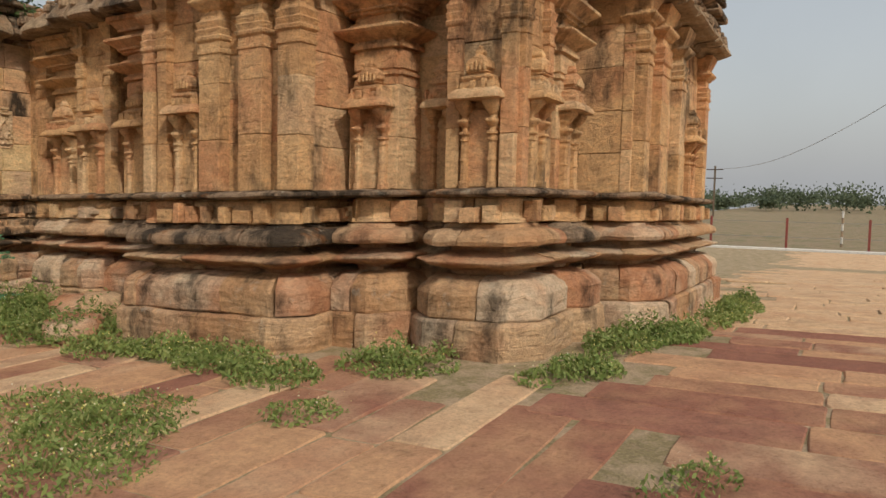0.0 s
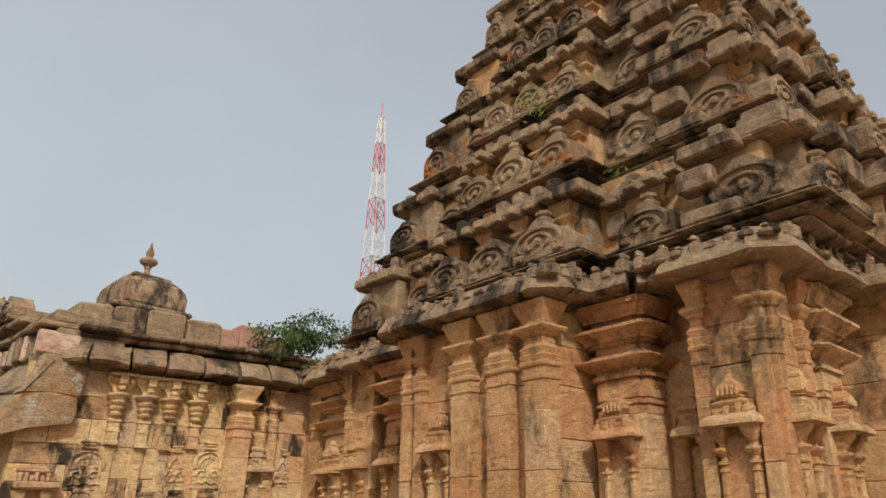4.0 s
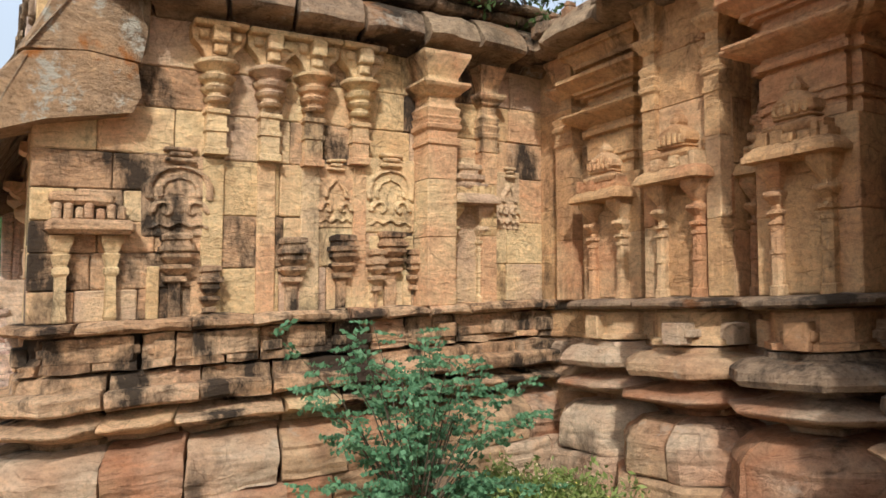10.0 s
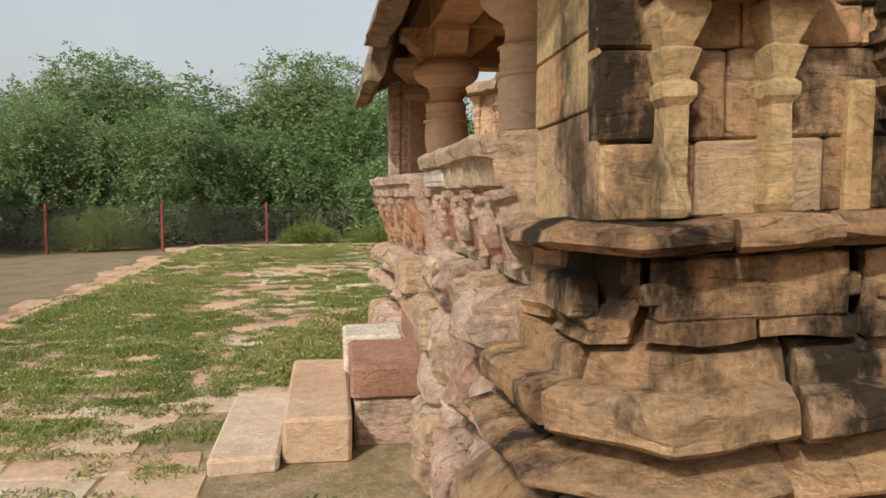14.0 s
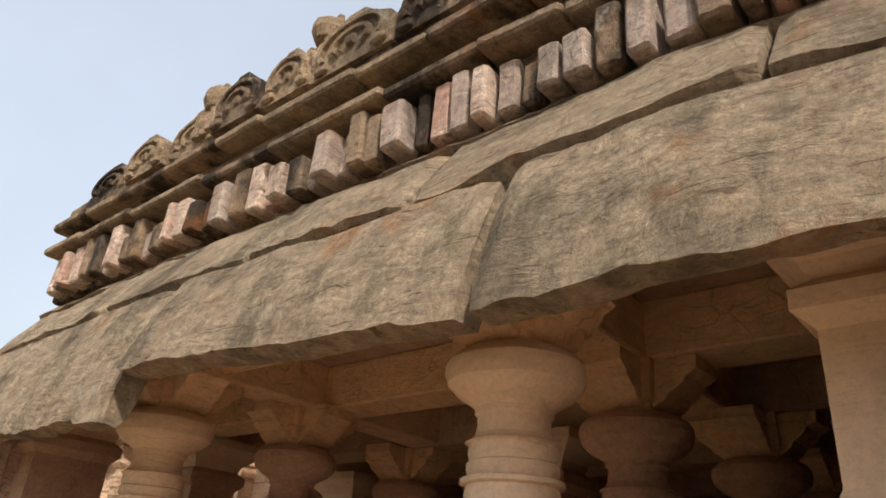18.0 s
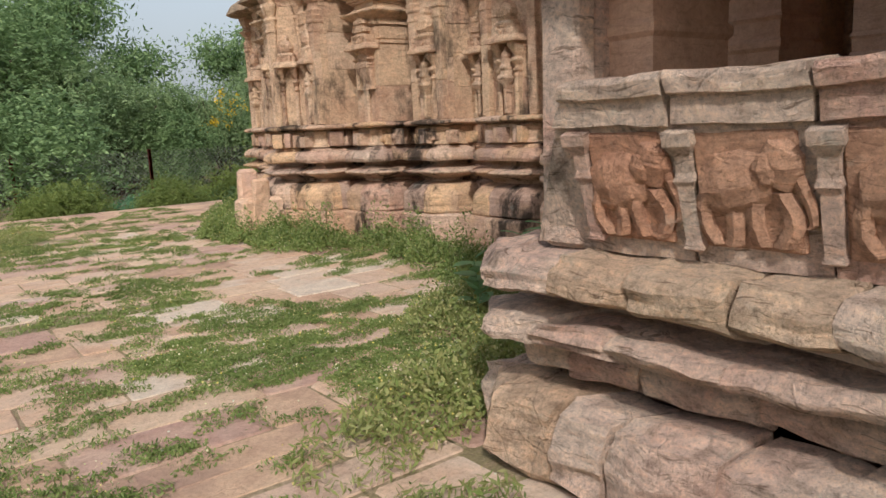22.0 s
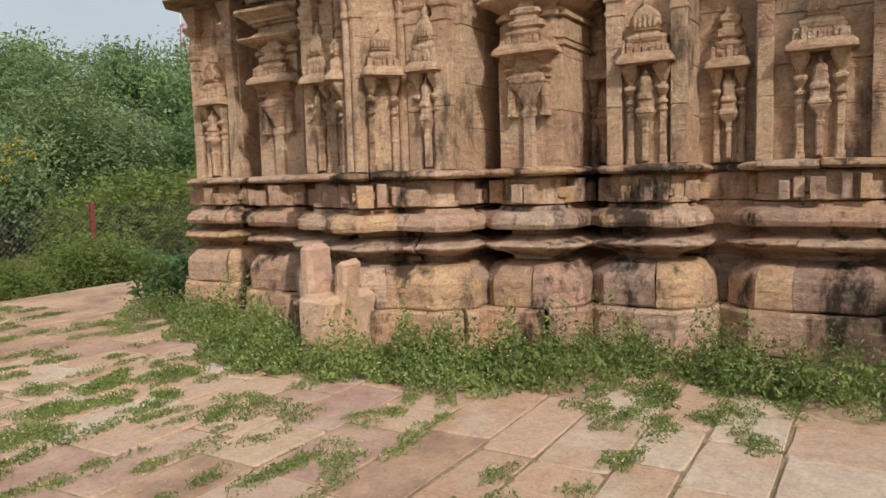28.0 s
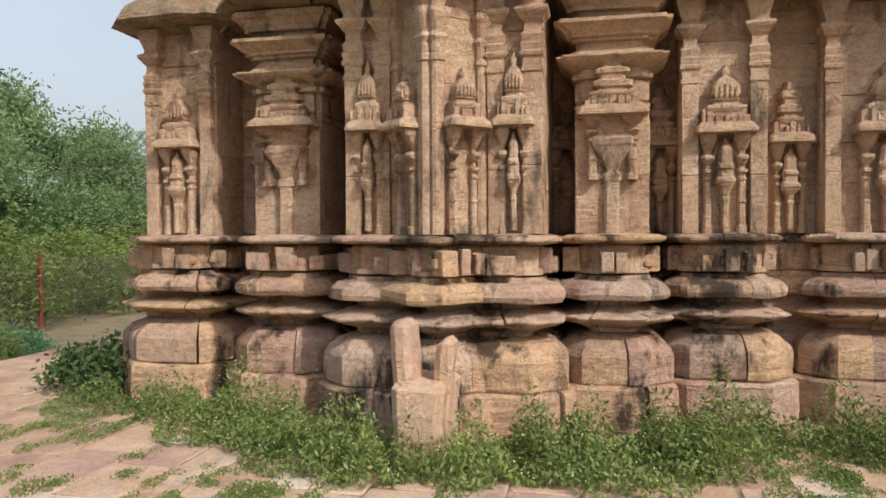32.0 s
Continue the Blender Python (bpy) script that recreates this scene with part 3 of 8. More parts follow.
def crest_row(plan, parent, z, out, name="crest_stone", every=0.15):
    """Small worn crest stones standing in a row along a ledge."""
    for a, b in zip(plan, plan[1:]):
        a, b = Vector(a), Vector(b)
        length = (b - a).length
        if length < 0.15:
            continue
        d = (b - a).normalized()
        nrm = Vector((-d.y, d.x))
        turn = Matrix.Rotation(math.atan2(d.y, d.x), 4, "Z")
        k = max(1, round((length + 2 * out) / every))
        for j in range(k):
            c = a + d * (-out + (length + 2 * out) * (j + 0.5) / k) + nrm * out
            w, h = rng.uniform(0.07, 0.11), rng.choice((0.07, 0.1, 0.13, 0.17)) * rng.uniform(0.85, 1.15)
            pc = block(-w / 2, w / 2, -0.16, rng.uniform(-0.02, 0.04), z, z + h * 0.7, 0.012, 0.018)
            pc2 = block(-w * 0.28, w * 0.28, -0.1, 0.0, z + h * 0.66, z + h, 0.01, 0.016)
            v, f = join([pc, pc2])
            part(name, mesh_of(name, v, f, rng.choice((SOOT, SOOT, ROOF))), parent, "", Matrix.Translation((c.x, c.y, 0)) @ turn)


# capital mouldings of a pilaster: out, z relative to the top of the wall (0) downwards
CAP = [(0.0, -1.0), (0.0, -0.73), (0.014, -0.725), (0.014, -0.69), (0.0, -0.685), (0.0, -0.62), (0.024, -0.6), (0.03, -0.575), (0.01, -0.56), (0.02, -0.53), (0.03, -0.51), (0.006, -0.495), (0.018, -0.46), (0.026, -0.44), (0.0, -0.42), (-0.014, -0.4), (-0.014, -0.34), (0.02, -0.32), (0.03, -0.305), (0.07, -0.275), (0.085, -0.255), (0.08, -0.235), (0.02, -0.222), (0.008, -0.205), (0.008, -0.185), (0.05, -0.1), (0.085, -0.03), (0.085, 0.0)]
BIGCAP = [(0.0, -1.05), (0.0, -0.985), (-0.014, -0.98), (-0.014, -0.96), (0.006, -0.955), (0.006, -0.925), (-0.014, -0.92), (-0.014, -0.9), (0.0, -0.895), (0.0, -0.74), (-0.016, -0.735), (-0.016, -0.715), (0.025, -0.71), (0.025, -0.67), (0.0, -0.662), (0.0, -0.635), (0.05, -0.61), (0.125, -0.57), (0.145, -0.55), (0.145, -0.535), (0.06, -0.515), (0.03, -0.49), (0.03, -0.475), (-0.005, -0.47), (-0.005, -0.41), (0.035, -0.4), (0.035, -0.375), (0.07, -0.37), (0.07, -0.345), (0.125, -0.3), (0.165, -0.275), (0.165, -0.245), (0.08, -0.235), (0.05, -0.21), (0.02, -0.205), (0.02, -0.165), (0.07, -0.16), (0.07, -0.13), (0.12, -0.06), (0.15, -0.05), (0.15, 0.0)]
TOP = 3.40


def pilaster(parent, x, y, wx, wy, material, big=False, z0=1.47, name="pilaster", notch=0.0, lean=0.0):
    """A square pilaster: shaft stones, then its moulded capital."""
    prof = BIGCAP if big else CAP
    k = (TOP - z0) / 1.9
    zc = TOP + prof[0][1] * k * 0.95
    n = max(1, round((zc - z0) / 0.5))
    zs = [z0] + [z0 + (zc - z0) * (i + rng.uniform(-0.12, 0.12)) / n for i in range(1, n)] + [zc]
    first = None
    for i in range(n):
        g = rng.uniform(-0.002, 0.002)
        v, f = block(x - wx / 2 - g, x + wx / 2 + g, y - wy / 2 - g, y + wy / 2 + g, zs[i], zs[i + 1] - 0.002, 0.003, 0.006, step=0.5)
        me = mesh_of("shaft_stone", v, f, material)
        if first is None:
            first = part(name, me, parent)
        else:
            part("shaft_stone", me, first)
    pr = [(o * (1.0 if big else min(1.0, 0.3 + 2.5 * min(wx, wy))), TOP + (z * k * 0.95)) for o, z in prof]
    v, f = squared(pr, wx, wy, x, y, notch)
    part("capital", mesh_of("capital", rough(v, 0.004, rng.random() * 30, 6), f, material), first)
    return first


def relief(rows, cx, sides=0):
    """A moulded shape half out of the wall: rows are (half width, depth, z); the front corners are cut."""
    rings = []
    for a, dep, z in rows:
        q = min(a * 0.5, 0.02)
        rings.append([(cx - a, -0.03, z), (cx + a, -0.03, z), (cx + a, max(0.001, dep - q), z), (cx + a - q, dep, z), (cx - a + q, dep, z), (cx - a, max(0.001, dep - q), z)])
    return lofted(rings)


def wall_frame(c, d, nrm):
    d, nrm = Vector((*d, 0)), Vector((*nrm, 0))
    m = Matrix.Identity(4)
    m.col[0][:3], m.col[1][:3], m.col[2][:3], m.col[3][:3] = d, nrm, Vector((0, 0, 1)), Vector((*c, 0))
    return m


def tiered_roof(w, dep, z0, z1, tiers, bell):
    """Rows of a little tower: eave-like ledges, one above the other, then a ribbed bell and its finial."""
    h = z1 - z0
    top = h * (0.62 if bell else 0.9)
    rows, step = [], top / tiers
    for k in range(tiers):
        a, dd, z = w / 2 * (1 - 0.15 * k), dep * (1 - 0.13 * k), z0 + step * k
        rows += [(a * 0.94, dd * 0.9, z), (a, dd, z + step * 0.1), (a * 0.97, dd * 0.98, z + step * 0.3), (a * 0.84, dd * 0.8, z + step * 0.42), (a * 0.8, dd * 0.7, z + step * 0.5), (a * 0.8, dd * 0.7, z + step * 0.97)]
    if bell:
        a, dd, z = w / 2 * (1 - 0.15 * tiers), dep * 0.6, z0 + top
        rows += [(a * 0.8, dd, z), (a * 0.95, dd * 1.05, z + h * 0.06), (a * 0.85, dd, z + h * 0.15), (a * 0.5, dd * 0.8, z + h * 0.22), (a * 0.25, dd * 0.6, z + h * 0.25), (a * 0.34, dd * 0.6, z + h * 0.29), (a * 0.1, dd * 0.4, z + h * 0.34), (a * 0.04, dd * 0.3, z + h * 0.38)]
    return rows


def niche(parent, c, d, nrm, w, material, z0=1.47, ze=2.2, zt=2.62, depth=0.13, domed=True):
    """A little shrine front: two slender pilasters, an eave slab, a tiered roof and finial; d runs along the wall, nrm out of it."""
    m = wall_frame(c, d, nrm)
    base = part("niche_front", mesh_of("niche_front", *moved(block(-w * 0.36, w * 0.36, -0.03, depth * 0.12, z0, ze - 0.08, 0.005), m), material), parent)
    hz, a = ze - z0, max(0.024, w * 0.075)
    pillar = ((1.3, 0.6, 0.0), (1.3, 0.6, 0.07), (1.0, 0.5, 0.08), (1.0, 0.5, 0.3), (1.18, 0.56, 0.305), (1.18, 0.56, 0.33), (1.0, 0.5, 0.335), (1.0, 0.5, 0.52), (1.2, 0.58, 0.525), (1.2, 0.58, 0.55), (0.95, 0.48, 0.555), (0.95, 0.48, 0.585), (1.35, 0.66, 0.6),
              (1.35, 0.66, 0.625), (0.8, 0.42, 0.635), (0.8, 0.42, 0.67), (1.1, 0.56, 0.69), (1.6, 0.8, 0.73), (1.65, 0.82, 0.745), (1.5, 0.75, 0.765), (0.85, 0.45, 0.775), (0.85, 0.45, 0.8), (1.2, 0.6, 0.83), (2.1, 0.98, 0.92), (2.2, 1.0, 0.93), (2.2, 1.0, 0.975))
    for s in (-1, 1):
        v, f = relief([(a * p, depth * q, z0 + hz * z) for p, q, z in pillar], s * w * 0.33)
        part("niche_pillar", mesh_of("niche_pillar", rough(moved((v, f), m)[0], 0.003, rng.random() * 20, 9), f, material), base)
    v, f = relief([(w * 0.5, depth * 0.95, ze - 0.022), (w * 0.6, depth * 1.45, ze - 0.012), (w * 0.6, depth * 1.45, ze + 0.012), (w * 0.57, depth * 1.35, ze + 0.035), (w * 0.5, depth * 1.12, ze + 0.065), (w * 0.47, depth * 1.05, ze + 0.07)], 0)
    part("niche_eave", mesh_of("niche_eave", rough(moved((v, f), m)[0], 0.005, rng.random() * 20, 10), f, material), base)
    # a worn row of stepped blocks over the eave, a ledge, then a ribbed bell or stepped cap
    teeth, u = [], -w * 0.46
    while u < w * 0.42:
        tw, th = w * rng.uniform(0.08, 0.17), (zt - ze) * rng.uniform(0.1, 0.22)
        teeth.append(block(u, min(u + tw, w * 0.47), -0.03, depth * rng.uniform(0.85, 1.2), ze + 0.06, ze + 0.06 + th, 0.004, 0.005, step=0.1))
        u += tw + w * rng.choice((0.012, 0.03))
    teeth.append(block(-w * 0.4, w * 0.4, -0.03, depth * 0.8, ze + 0.06, ze + 0.05 + (zt - ze) * 0.24, 0.003, 0.005))
    v, f = join(teeth)
    part("niche_teeth", mesh_of("niche_teeth", moved((v, f), m)[0], f, material), base)
    zb, hb = ze + 0.045 + (zt - ze) * 0.22, (zt - ze) * 0.78 - 0.045
    rows = [(w * 0.36, depth * 0.85, zb - 0.01), (w * 0.4, depth * 0.95, zb + hb * 0.05), (w * 0.4, depth * 0.95, zb + hb * 0.1), (w * 0.26, depth * 0.75, zb + hb * 0.14), (w * 0.24, depth * 0.7, zb + hb * 0.2)]
    if domed:
        rows += [(w * 0.27, depth * 0.85, zb + hb * 0.22), (w * 0.27, depth * 0.88, zb + hb * 0.25), (w * 0.22, depth * 0.8, zb + hb * 0.26), (w * 0.28, depth * 0.88, zb + hb * 0.34), (w * 0.27, depth * 0.88, zb + hb * 0.5), (w * 0.18, depth * 0.8, zb + hb * 0.64), (w * 0.1, depth * 0.7, zb + hb * 0.7), (w * 0.06, depth * 0.6, zb + hb * 0.74), (w * 0.085, depth * 0.62, zb + hb * 0.8), (w * 0.08, depth * 0.6, zb + hb * 0.86), (w * 0.03, depth * 0.5, zb + hb * 0.92), (w * 0.01, depth * 0.45, zb + hb)]
    else:
        rows += [(w * 0.34, depth * 0.85, zb + hb * 0.26), (w * 0.34, depth * 0.85, zb + hb * 0.4), (w * 0.22, depth * 0.7, zb + hb * 0.46), (w * 0.22, depth * 0.7, zb + hb * 0.56), (w * 0.3, depth * 0.8, zb + hb * 0.62), (w * 0.28, depth * 0.8, zb + hb * 0.74), (w * 0.16, depth * 0.65, zb + hb * 0.8), (w * 0.14, depth * 0.6, zb + hb)]
    v, f = relief(rows, 0)
    roof = part("niche_roof", mesh_of("niche_roof", rough(moved((v, f), m)[0], 0.004, rng.random() * 20, 11), f, material), base)
    if domed:
        ribs = [block(k * w * 0.1 - w * 0.03, k * w * 0.1 + w * 0.03, depth * 0.5, depth * 0.97, zb + hb * 0.26, zb + hb * (0.56 - 0.05 * abs(k)), 0.002, 0.006) for k in (-2, -1, 0, 1, 2)]
        v, f = join(ribs)
        part("bell_ribs", mesh_of("bell_ribs", moved((v, f), m)[0], f, material), base)
    return base


def turret(parent, c, d, nrm, w, material, z0, z1):
    """A miniature tower on a slender post carved on the wall."""
    m = wall_frame(c, d, nrm)
    h = z1 - z0
    post = z0 + 0.5 * h
    rows = [(w * 0.16, 0.05, z0), (w * 0.16, 0.05, z0 + 0.3 * h), (w * 0.2, 0.055, z0 + 0.31 * h), (w * 0.2, 0.055, z0 + 0.34 * h), (w * 0.14, 0.045, z0 + 0.36 * h), (w * 0.22, 0.06, z0 + 0.42 * h), (w * 0.42, 0.09, post - 0.01)]
    rows += tiered_roof(w * 0.95, 0.1, post, z1, 2, True)
    v, f = relief(rows, 0)
    return part("carved_turret", mesh_of("carved_turret", rough(moved((v, f), m)[0], 0.006, rng.random() * 20, 11), f, material), parent)


def ashlar(parent, p, q, nrm, z0, z1, material, row=0.4, stone=0.75, thick=0.1, name="wall_stone", proud=0.0, cut=0.005):
    """Squared wall stones in rows between plan points p and q."""
    p, q = Vector(p), Vector(q)
    length = (q - p).length
    d = (q - p).normalized()
    nrm = Vector(nrm)
    m = Matrix.Identity(4)
    m.col[0][:3], m.col[1][:3], m.col[2][:3], m.col[3][:3] = (d.x, d.y, 0), (nrm.x, nrm.y, 0), (0, 0, 1), (p.x, p.y, 0)
    flip = m.to_3x3().determinant() < 0
    k = max(1, round((z1 - z0) / row))
    zs = [z0] + [z0 + (z1 - z0) * (i + rng.uniform(-0.15, 0.15)) / k for i in range(1, k)] + [z1]
    for i in range(k):
        n = max(1, round(length / stone * rng.uniform(0.8, 1.2)))
        cuts = [0.0] + sorted(length * (j + rng.uniform(-0.2, 0.2)) / n for j in range(1, n)) + [length]
        for j in range(n):
            g = rng.uniform(0.0, 0.006) + proud
            v, f = block(cuts[j] + 0.0025, cuts[j + 1] - 0.0025, -thick, g, zs[i] + 0.002, zs[i + 1] - 0.002, 0.004, cut, step=0.5)
            v = [m @ Vector(x) for x in v]
            part(name, mesh_of(name, v, [t[::-1] for t in f] if flip else f, rng.choice(material) if isinstance(material, tuple) else material), parent)

# ---- ground ----


def steps_list(*runs):
    out = []
    for a, b, n in runs:
        out += list(np.linspace(a, b, n, endpoint=False))
    return out


def land_rise(x, y):
    """The far fields lie a little higher than the temple."""
    return 0.034 * min(150.0, max(0.0, x - 38)) * min(1.0, max(0.0, (45 - y) / 25))


def ground_height(x, y):
    n = noise.noise(Vector((x * 0.35, y * 0.35, 3.0)))
    inside = min(1.0, max(0.0, (x + 0.75) / 0.35)) * min(1.0, max(0.0, (32.6 - y) / 0.5)) * min(1.0, max(0.0, (y + 26) / 6)) * min(1.0, max(0.0, (37 - x) / 3))
    return (ground_rise(x, y) - 0.03) * inside + (1 - inside) * (-0.42 + 0.12 * n) + land_rise(x, y)


gx = steps_list((-1200, -60, 6), (-60, -4, 20), (-4, 10, 50), (10, 60, 30), (60, 1200, 7)) + [1200]
gy = steps_list((-1200, -60, 6), (-60, -4, 20), (-4, 36, 110), (36, 90, 30), (90, 1200, 7)) + [1200]
gv = [(x, y, ground_height(x, y)) for y in gy for x in gx]
gw = len(gx)
gf = [(j * gw + i, j * gw + i + 1, (j + 1) * gw + i + 1, (j + 1) * gw + i) for j in range(len(gy) - 1) for i in range(gw - 1)]
ground = tagged(new("ground", mesh_of("ground", gv, gf, FIELD, True)), "dry field of earth and sparse grass", "ground", kind="structure")
bx = list(np.linspace(-0.62, 12, 26)) + list(np.linspace(13, 36, 8))
by = list(np.linspace(-20, 0, 9)) + list(np.linspace(0.6, 32.3, 54))
bv, bf = lofted([[(x, y, ground_rise(x, y) - 0.005) for y in by] + [(x, by[-1], -0.4), (x, by[0], -0.4)] for x in bx])
soil_bed = mesh_of("pavement_bed", bv, bf, JOINT)
pavement = tagged(new("pavement", soil_bed), "sandstone paving round the temple with grass in its joints", "pavement", kind="structure")

# ---- the south shrine ----
W, S = "W", "S"


def outline(face, a0, a1, pos, rec):
    if face == W:
        return [(rec, a0), (pos, a0), (pos, a1), (rec, a1)]
    return [(a1, rec), (a1, pos), (a0, pos), (a0, rec)]


def shrunk(profile, k):
    return [(o * k, z) for o, z in profile]


def base_courses(plan, parent, low=RUST, mid=RUST, top=OCHRE, slab=SOOT, amp=0.016, k=1.0):
    if k < 1:
        for prof, nm, mt in ((FOOT, "footing_stone", low), (DRUM, "drum_stone", low), (KNIFE, "knife_edge_stone", mid), (KAPOTA, "roll_stone", mid), (FRIEZE, "frieze_stone", top), (SLAB, "ledge_slab", slab)):
            course(plan, shrunk(prof, k), parent, nm, mt, 0.8, amp)
        return
    course(plan, FOOT, parent, "footing_stone", low, 0.5, amp * 1.1, gap=0.003, chip=0.05, layer=0.008, seg=0.1)
    course(plan, DRUM, parent, "drum_stone", low, 0.5, amp * 1.0, gap=0.003, chip=0.06, layer=0.006, seg=0.1)
    course(plan, KNIFE, parent, "knife_edge_stone", mid, 0.8, amp * 0.9, gap=0.003, layer=0.006, seg=0.09, chip=0.03)
    course(plan, KAPOTA, parent, "roll_stone", mid if rng.random() < 0.6 else slab, 0.7, amp * 0.9, gap=0.003, layer=0.006, seg=0.09, chip=0.03)
    course(plan, FRIEZE, parent, "frieze_stone", top, 0.7, amp * 0.5)
    dentils(plan, parent, material=mid if rng.random() < 0.5 else top)
    course(plan, SLAB, parent, "ledge_slab", slab, 0.7, amp * 0.8, gap=0.003, layer=0.006, chip=0.03)


def body(parent, face, a0, a1, pos, rec, material, z0=1.46, z1=3.45):
    """The wall body of one projection: squared stones on its front and flanks."""
    nrm = (-1, 0) if face == W else (0, -1)
    if face == W:
        ashlar(parent, (pos + 0.012, a0), (pos + 0.012, a1), nrm, z0, z1, material)
        ashlar(parent, (rec, a0 + 0.012), (pos + 0.112, a0 + 0.012), (0, -1), z0, z1, material)
        ashlar(parent, (rec, a1 - 0.012), (pos + 0.112, a1 - 0.012), (0, 1), z0, z1, material)
    else:
        ashlar(parent, (a0, pos + 0.012), (a1, pos + 0.012), nrm, z0, z1, material)
        ashlar(parent, (a0 + 0.012, rec), (a0 + 0.012, pos + 0.112), (-1, 0), z0, z1, material)
        ashlar(parent, (a1 - 0.012, rec), (a1 - 0.012, pos + 0.112), (1, 0), z0, z1, material)


def core(parent, x0, x1, y0, y1, z0, z1, material, name="wall_core"):
    part(name, mesh_of(name, *block(x0, x1, y0, y1, z0, z1, 0.0, 0.01), material), parent)


def pier(parent, face, a0, a1, pos, rec, material, deco="niche"):
    """A free-looking square pier with a heavy moulded capital."""
    c, w = (a0 + a1) / 2, a1 - a0
    dep = rec - pos
    if face == W:
        p = pilaster(parent, pos + dep / 2, c, dep, w, material, True, notch=0.05)
    else:
        p = pilaster(parent, c, pos + dep / 2, w, dep, material, True, notch=0.05)
    d, nrm = ((0, 1), (-1, 0)) if face == W else ((1, 0), (0, -1))
    at = (pos, c) if face == W else (c, pos)
    if deco == "niche":
        niche(parent, at, d, nrm, w * 0.75, material)
    else:
        turret(parent, at, d, nrm, w * 0.62, material, 1.47, 2.85)
    return p


shrine_a = thing("south_shrine", "ochre sandstone shrine wall on a heavily moulded base, piers and niches", "temple", at=(9.5, 9.0, 0))
shrine_a.location = (0, 0, 0)
A_ELEMENTS = [(W, 7.80, 9.65, 6.30, 7.2, "bay"), (W, 7.22, 7.72, 6.82, 7.2, "pier"), (W, 10.17, 10.72, 6.87, 7.2, "pier"), (W, 10.95, 11.50, 6.90, 7.2, "block"),
              (W, 11.75, 12.30, 7.10, 7.3, "pier"), (S, 7.62, 8.12, 6.12, 6.62, "pier"), (S, 8.4, 11.9, 5.66, 6.62, "bay")]
core(shrine_a, 7.2, 12.3, 6.62, 12.95, 0, 3.7, OCHRE)
core(shrine_a, 6.42, 7.3, 7.92, 9.53, 0, 3.5, OCHRE)
core(shrine_a, 8.52, 11.75, 5.78, 6.8, 0, 3.5, OCHRE)
core(shrine_a, 6.94, 7.35, 6.27, 6.66, 0, 3.5, OCHRE)
core(shrine_a, 7.0, 7.4, 11.05, 11.4, 0, 3.5, OCHRE)
ashlar(shrine_a, (7.2, 6.9), (7.2, 12.9), (-1, 0), 1.46, 3.5, OCHRE)
ashlar(shrine_a, (12.5, 6.62), (6.95, 6.62), (0, -1), 1.46, 3.5, OCHRE)
base_courses([(12.5, 6.62), (7.2, 6.62)], shrine_a, k=0.3)
base_courses([(7.2, 6.62), (7.2, 12.75)], shrine_a, k=0.3)
for face, a0, a1, pos, rec, kind in A_ELEMENTS:
    plan = outline(face, a0, a1, pos, rec)
    base_courses(outline(face, a0 + 0.15, a1 - 0.15, pos, rec), shrine_a)
    course(plan, EAVE, shrine_a, "cornice_stone", ROOF if rng.random() < 0.6 else SOOT, 0.34, 0.016, gap=0.01)
    crest_row(plan, shrine_a, 3.55, 0.27)
    if kind == "pier":
        pier(shrine_a, face, a0, a1, pos, rec, OCHRE)
    else:
        body(shrine_a, face, a0, a1, pos, rec, OCHRE)
CORNER = [(7.45, 6.66), (7.45, 6.15), (6.82, 6.15), (6.82, 6.74), (7.2, 6.74)]
base_courses([(7.36, 6.66), (7.36, 6.21), (6.86, 6.21), (6.86, 6.66), (7.2, 6.66)], shrine_a)
course(CORNER, EAVE, shrine_a, "cornice_stone", ROOF, 0.4, 0.016)
crest_row(CORNER, shrine_a, 3.55, 0.27)
course([(7.2, 6.9), (7.2, 12.75)], EAVE, shrine_a, "cornice_stone", ROOF, 0.7, 0.018)
course([(12.5, 6.62), (7.2, 6.62)], EAVE, shrine_a, "cornice_stone", ROOF, 0.7, 0.018)
ashlar(shrine_a, (6.832, 6.15), (6.832, 6.74), (-1, 0), 1.46, 3.45, OCHRE)
ashlar(shrine_a, (6.82, 6.162), (7.45, 6.162), (0, -1), 1.46, 3.45, OCHRE)
ashlar(shrine_a, (7.438, 6.16), (7.438, 6.62), (1, 0), 1.46, 3.45, OCHRE)
ashlar(shrine_a, (6.93, 6.728), (7.2, 6.728), (0, 1), 1.46, 3.45, OCHRE)
# pilasters and niches of the bays and the corner block
for y, w in ((7.86, 0.22), (8.27, 0.26), (8.74, 0.24)):
    pilaster(shrine_a, 6.28, y, 0.2, w, OCHRE)
for y in (9.38, 9.57):
    pilaster(shrine_a, 6.3, y, 0.14, 0.12, OCHRE)
niche(shrine_a, (6.28, 9.06), (0, 1), (-1, 0), 0.34, OCHRE)
for x, w in ((8.52, 0.2), (9.2, 0.34), (10.15, 0.26), (11.75, 0.24)):
    pilaster(shrine_a, x, 5.65, w, 0.2, OCHRE)
niche(shrine_a, (11.15, 5.66), (1, 0), (0, -1), 0.42, OCHRE)
for x, y in ((6.83, 6.21), (6.83, 6.68), (7.39, 6.16), (6.9, 6.16)):
    pilaster(shrine_a, x, y, 0.12, 0.12, OCHRE)
niche(shrine_a, (6.81, 6.45), (0, 1), (-1, 0), 0.36, OCHRE)
niche(shrine_a, (7.13, 6.14), (1, 0), (0, -1), 0.36, OCHRE)
niche(shrine_a, (6.89, 11.22), (0, 1), (-1, 0), 0.4, OCHRE)
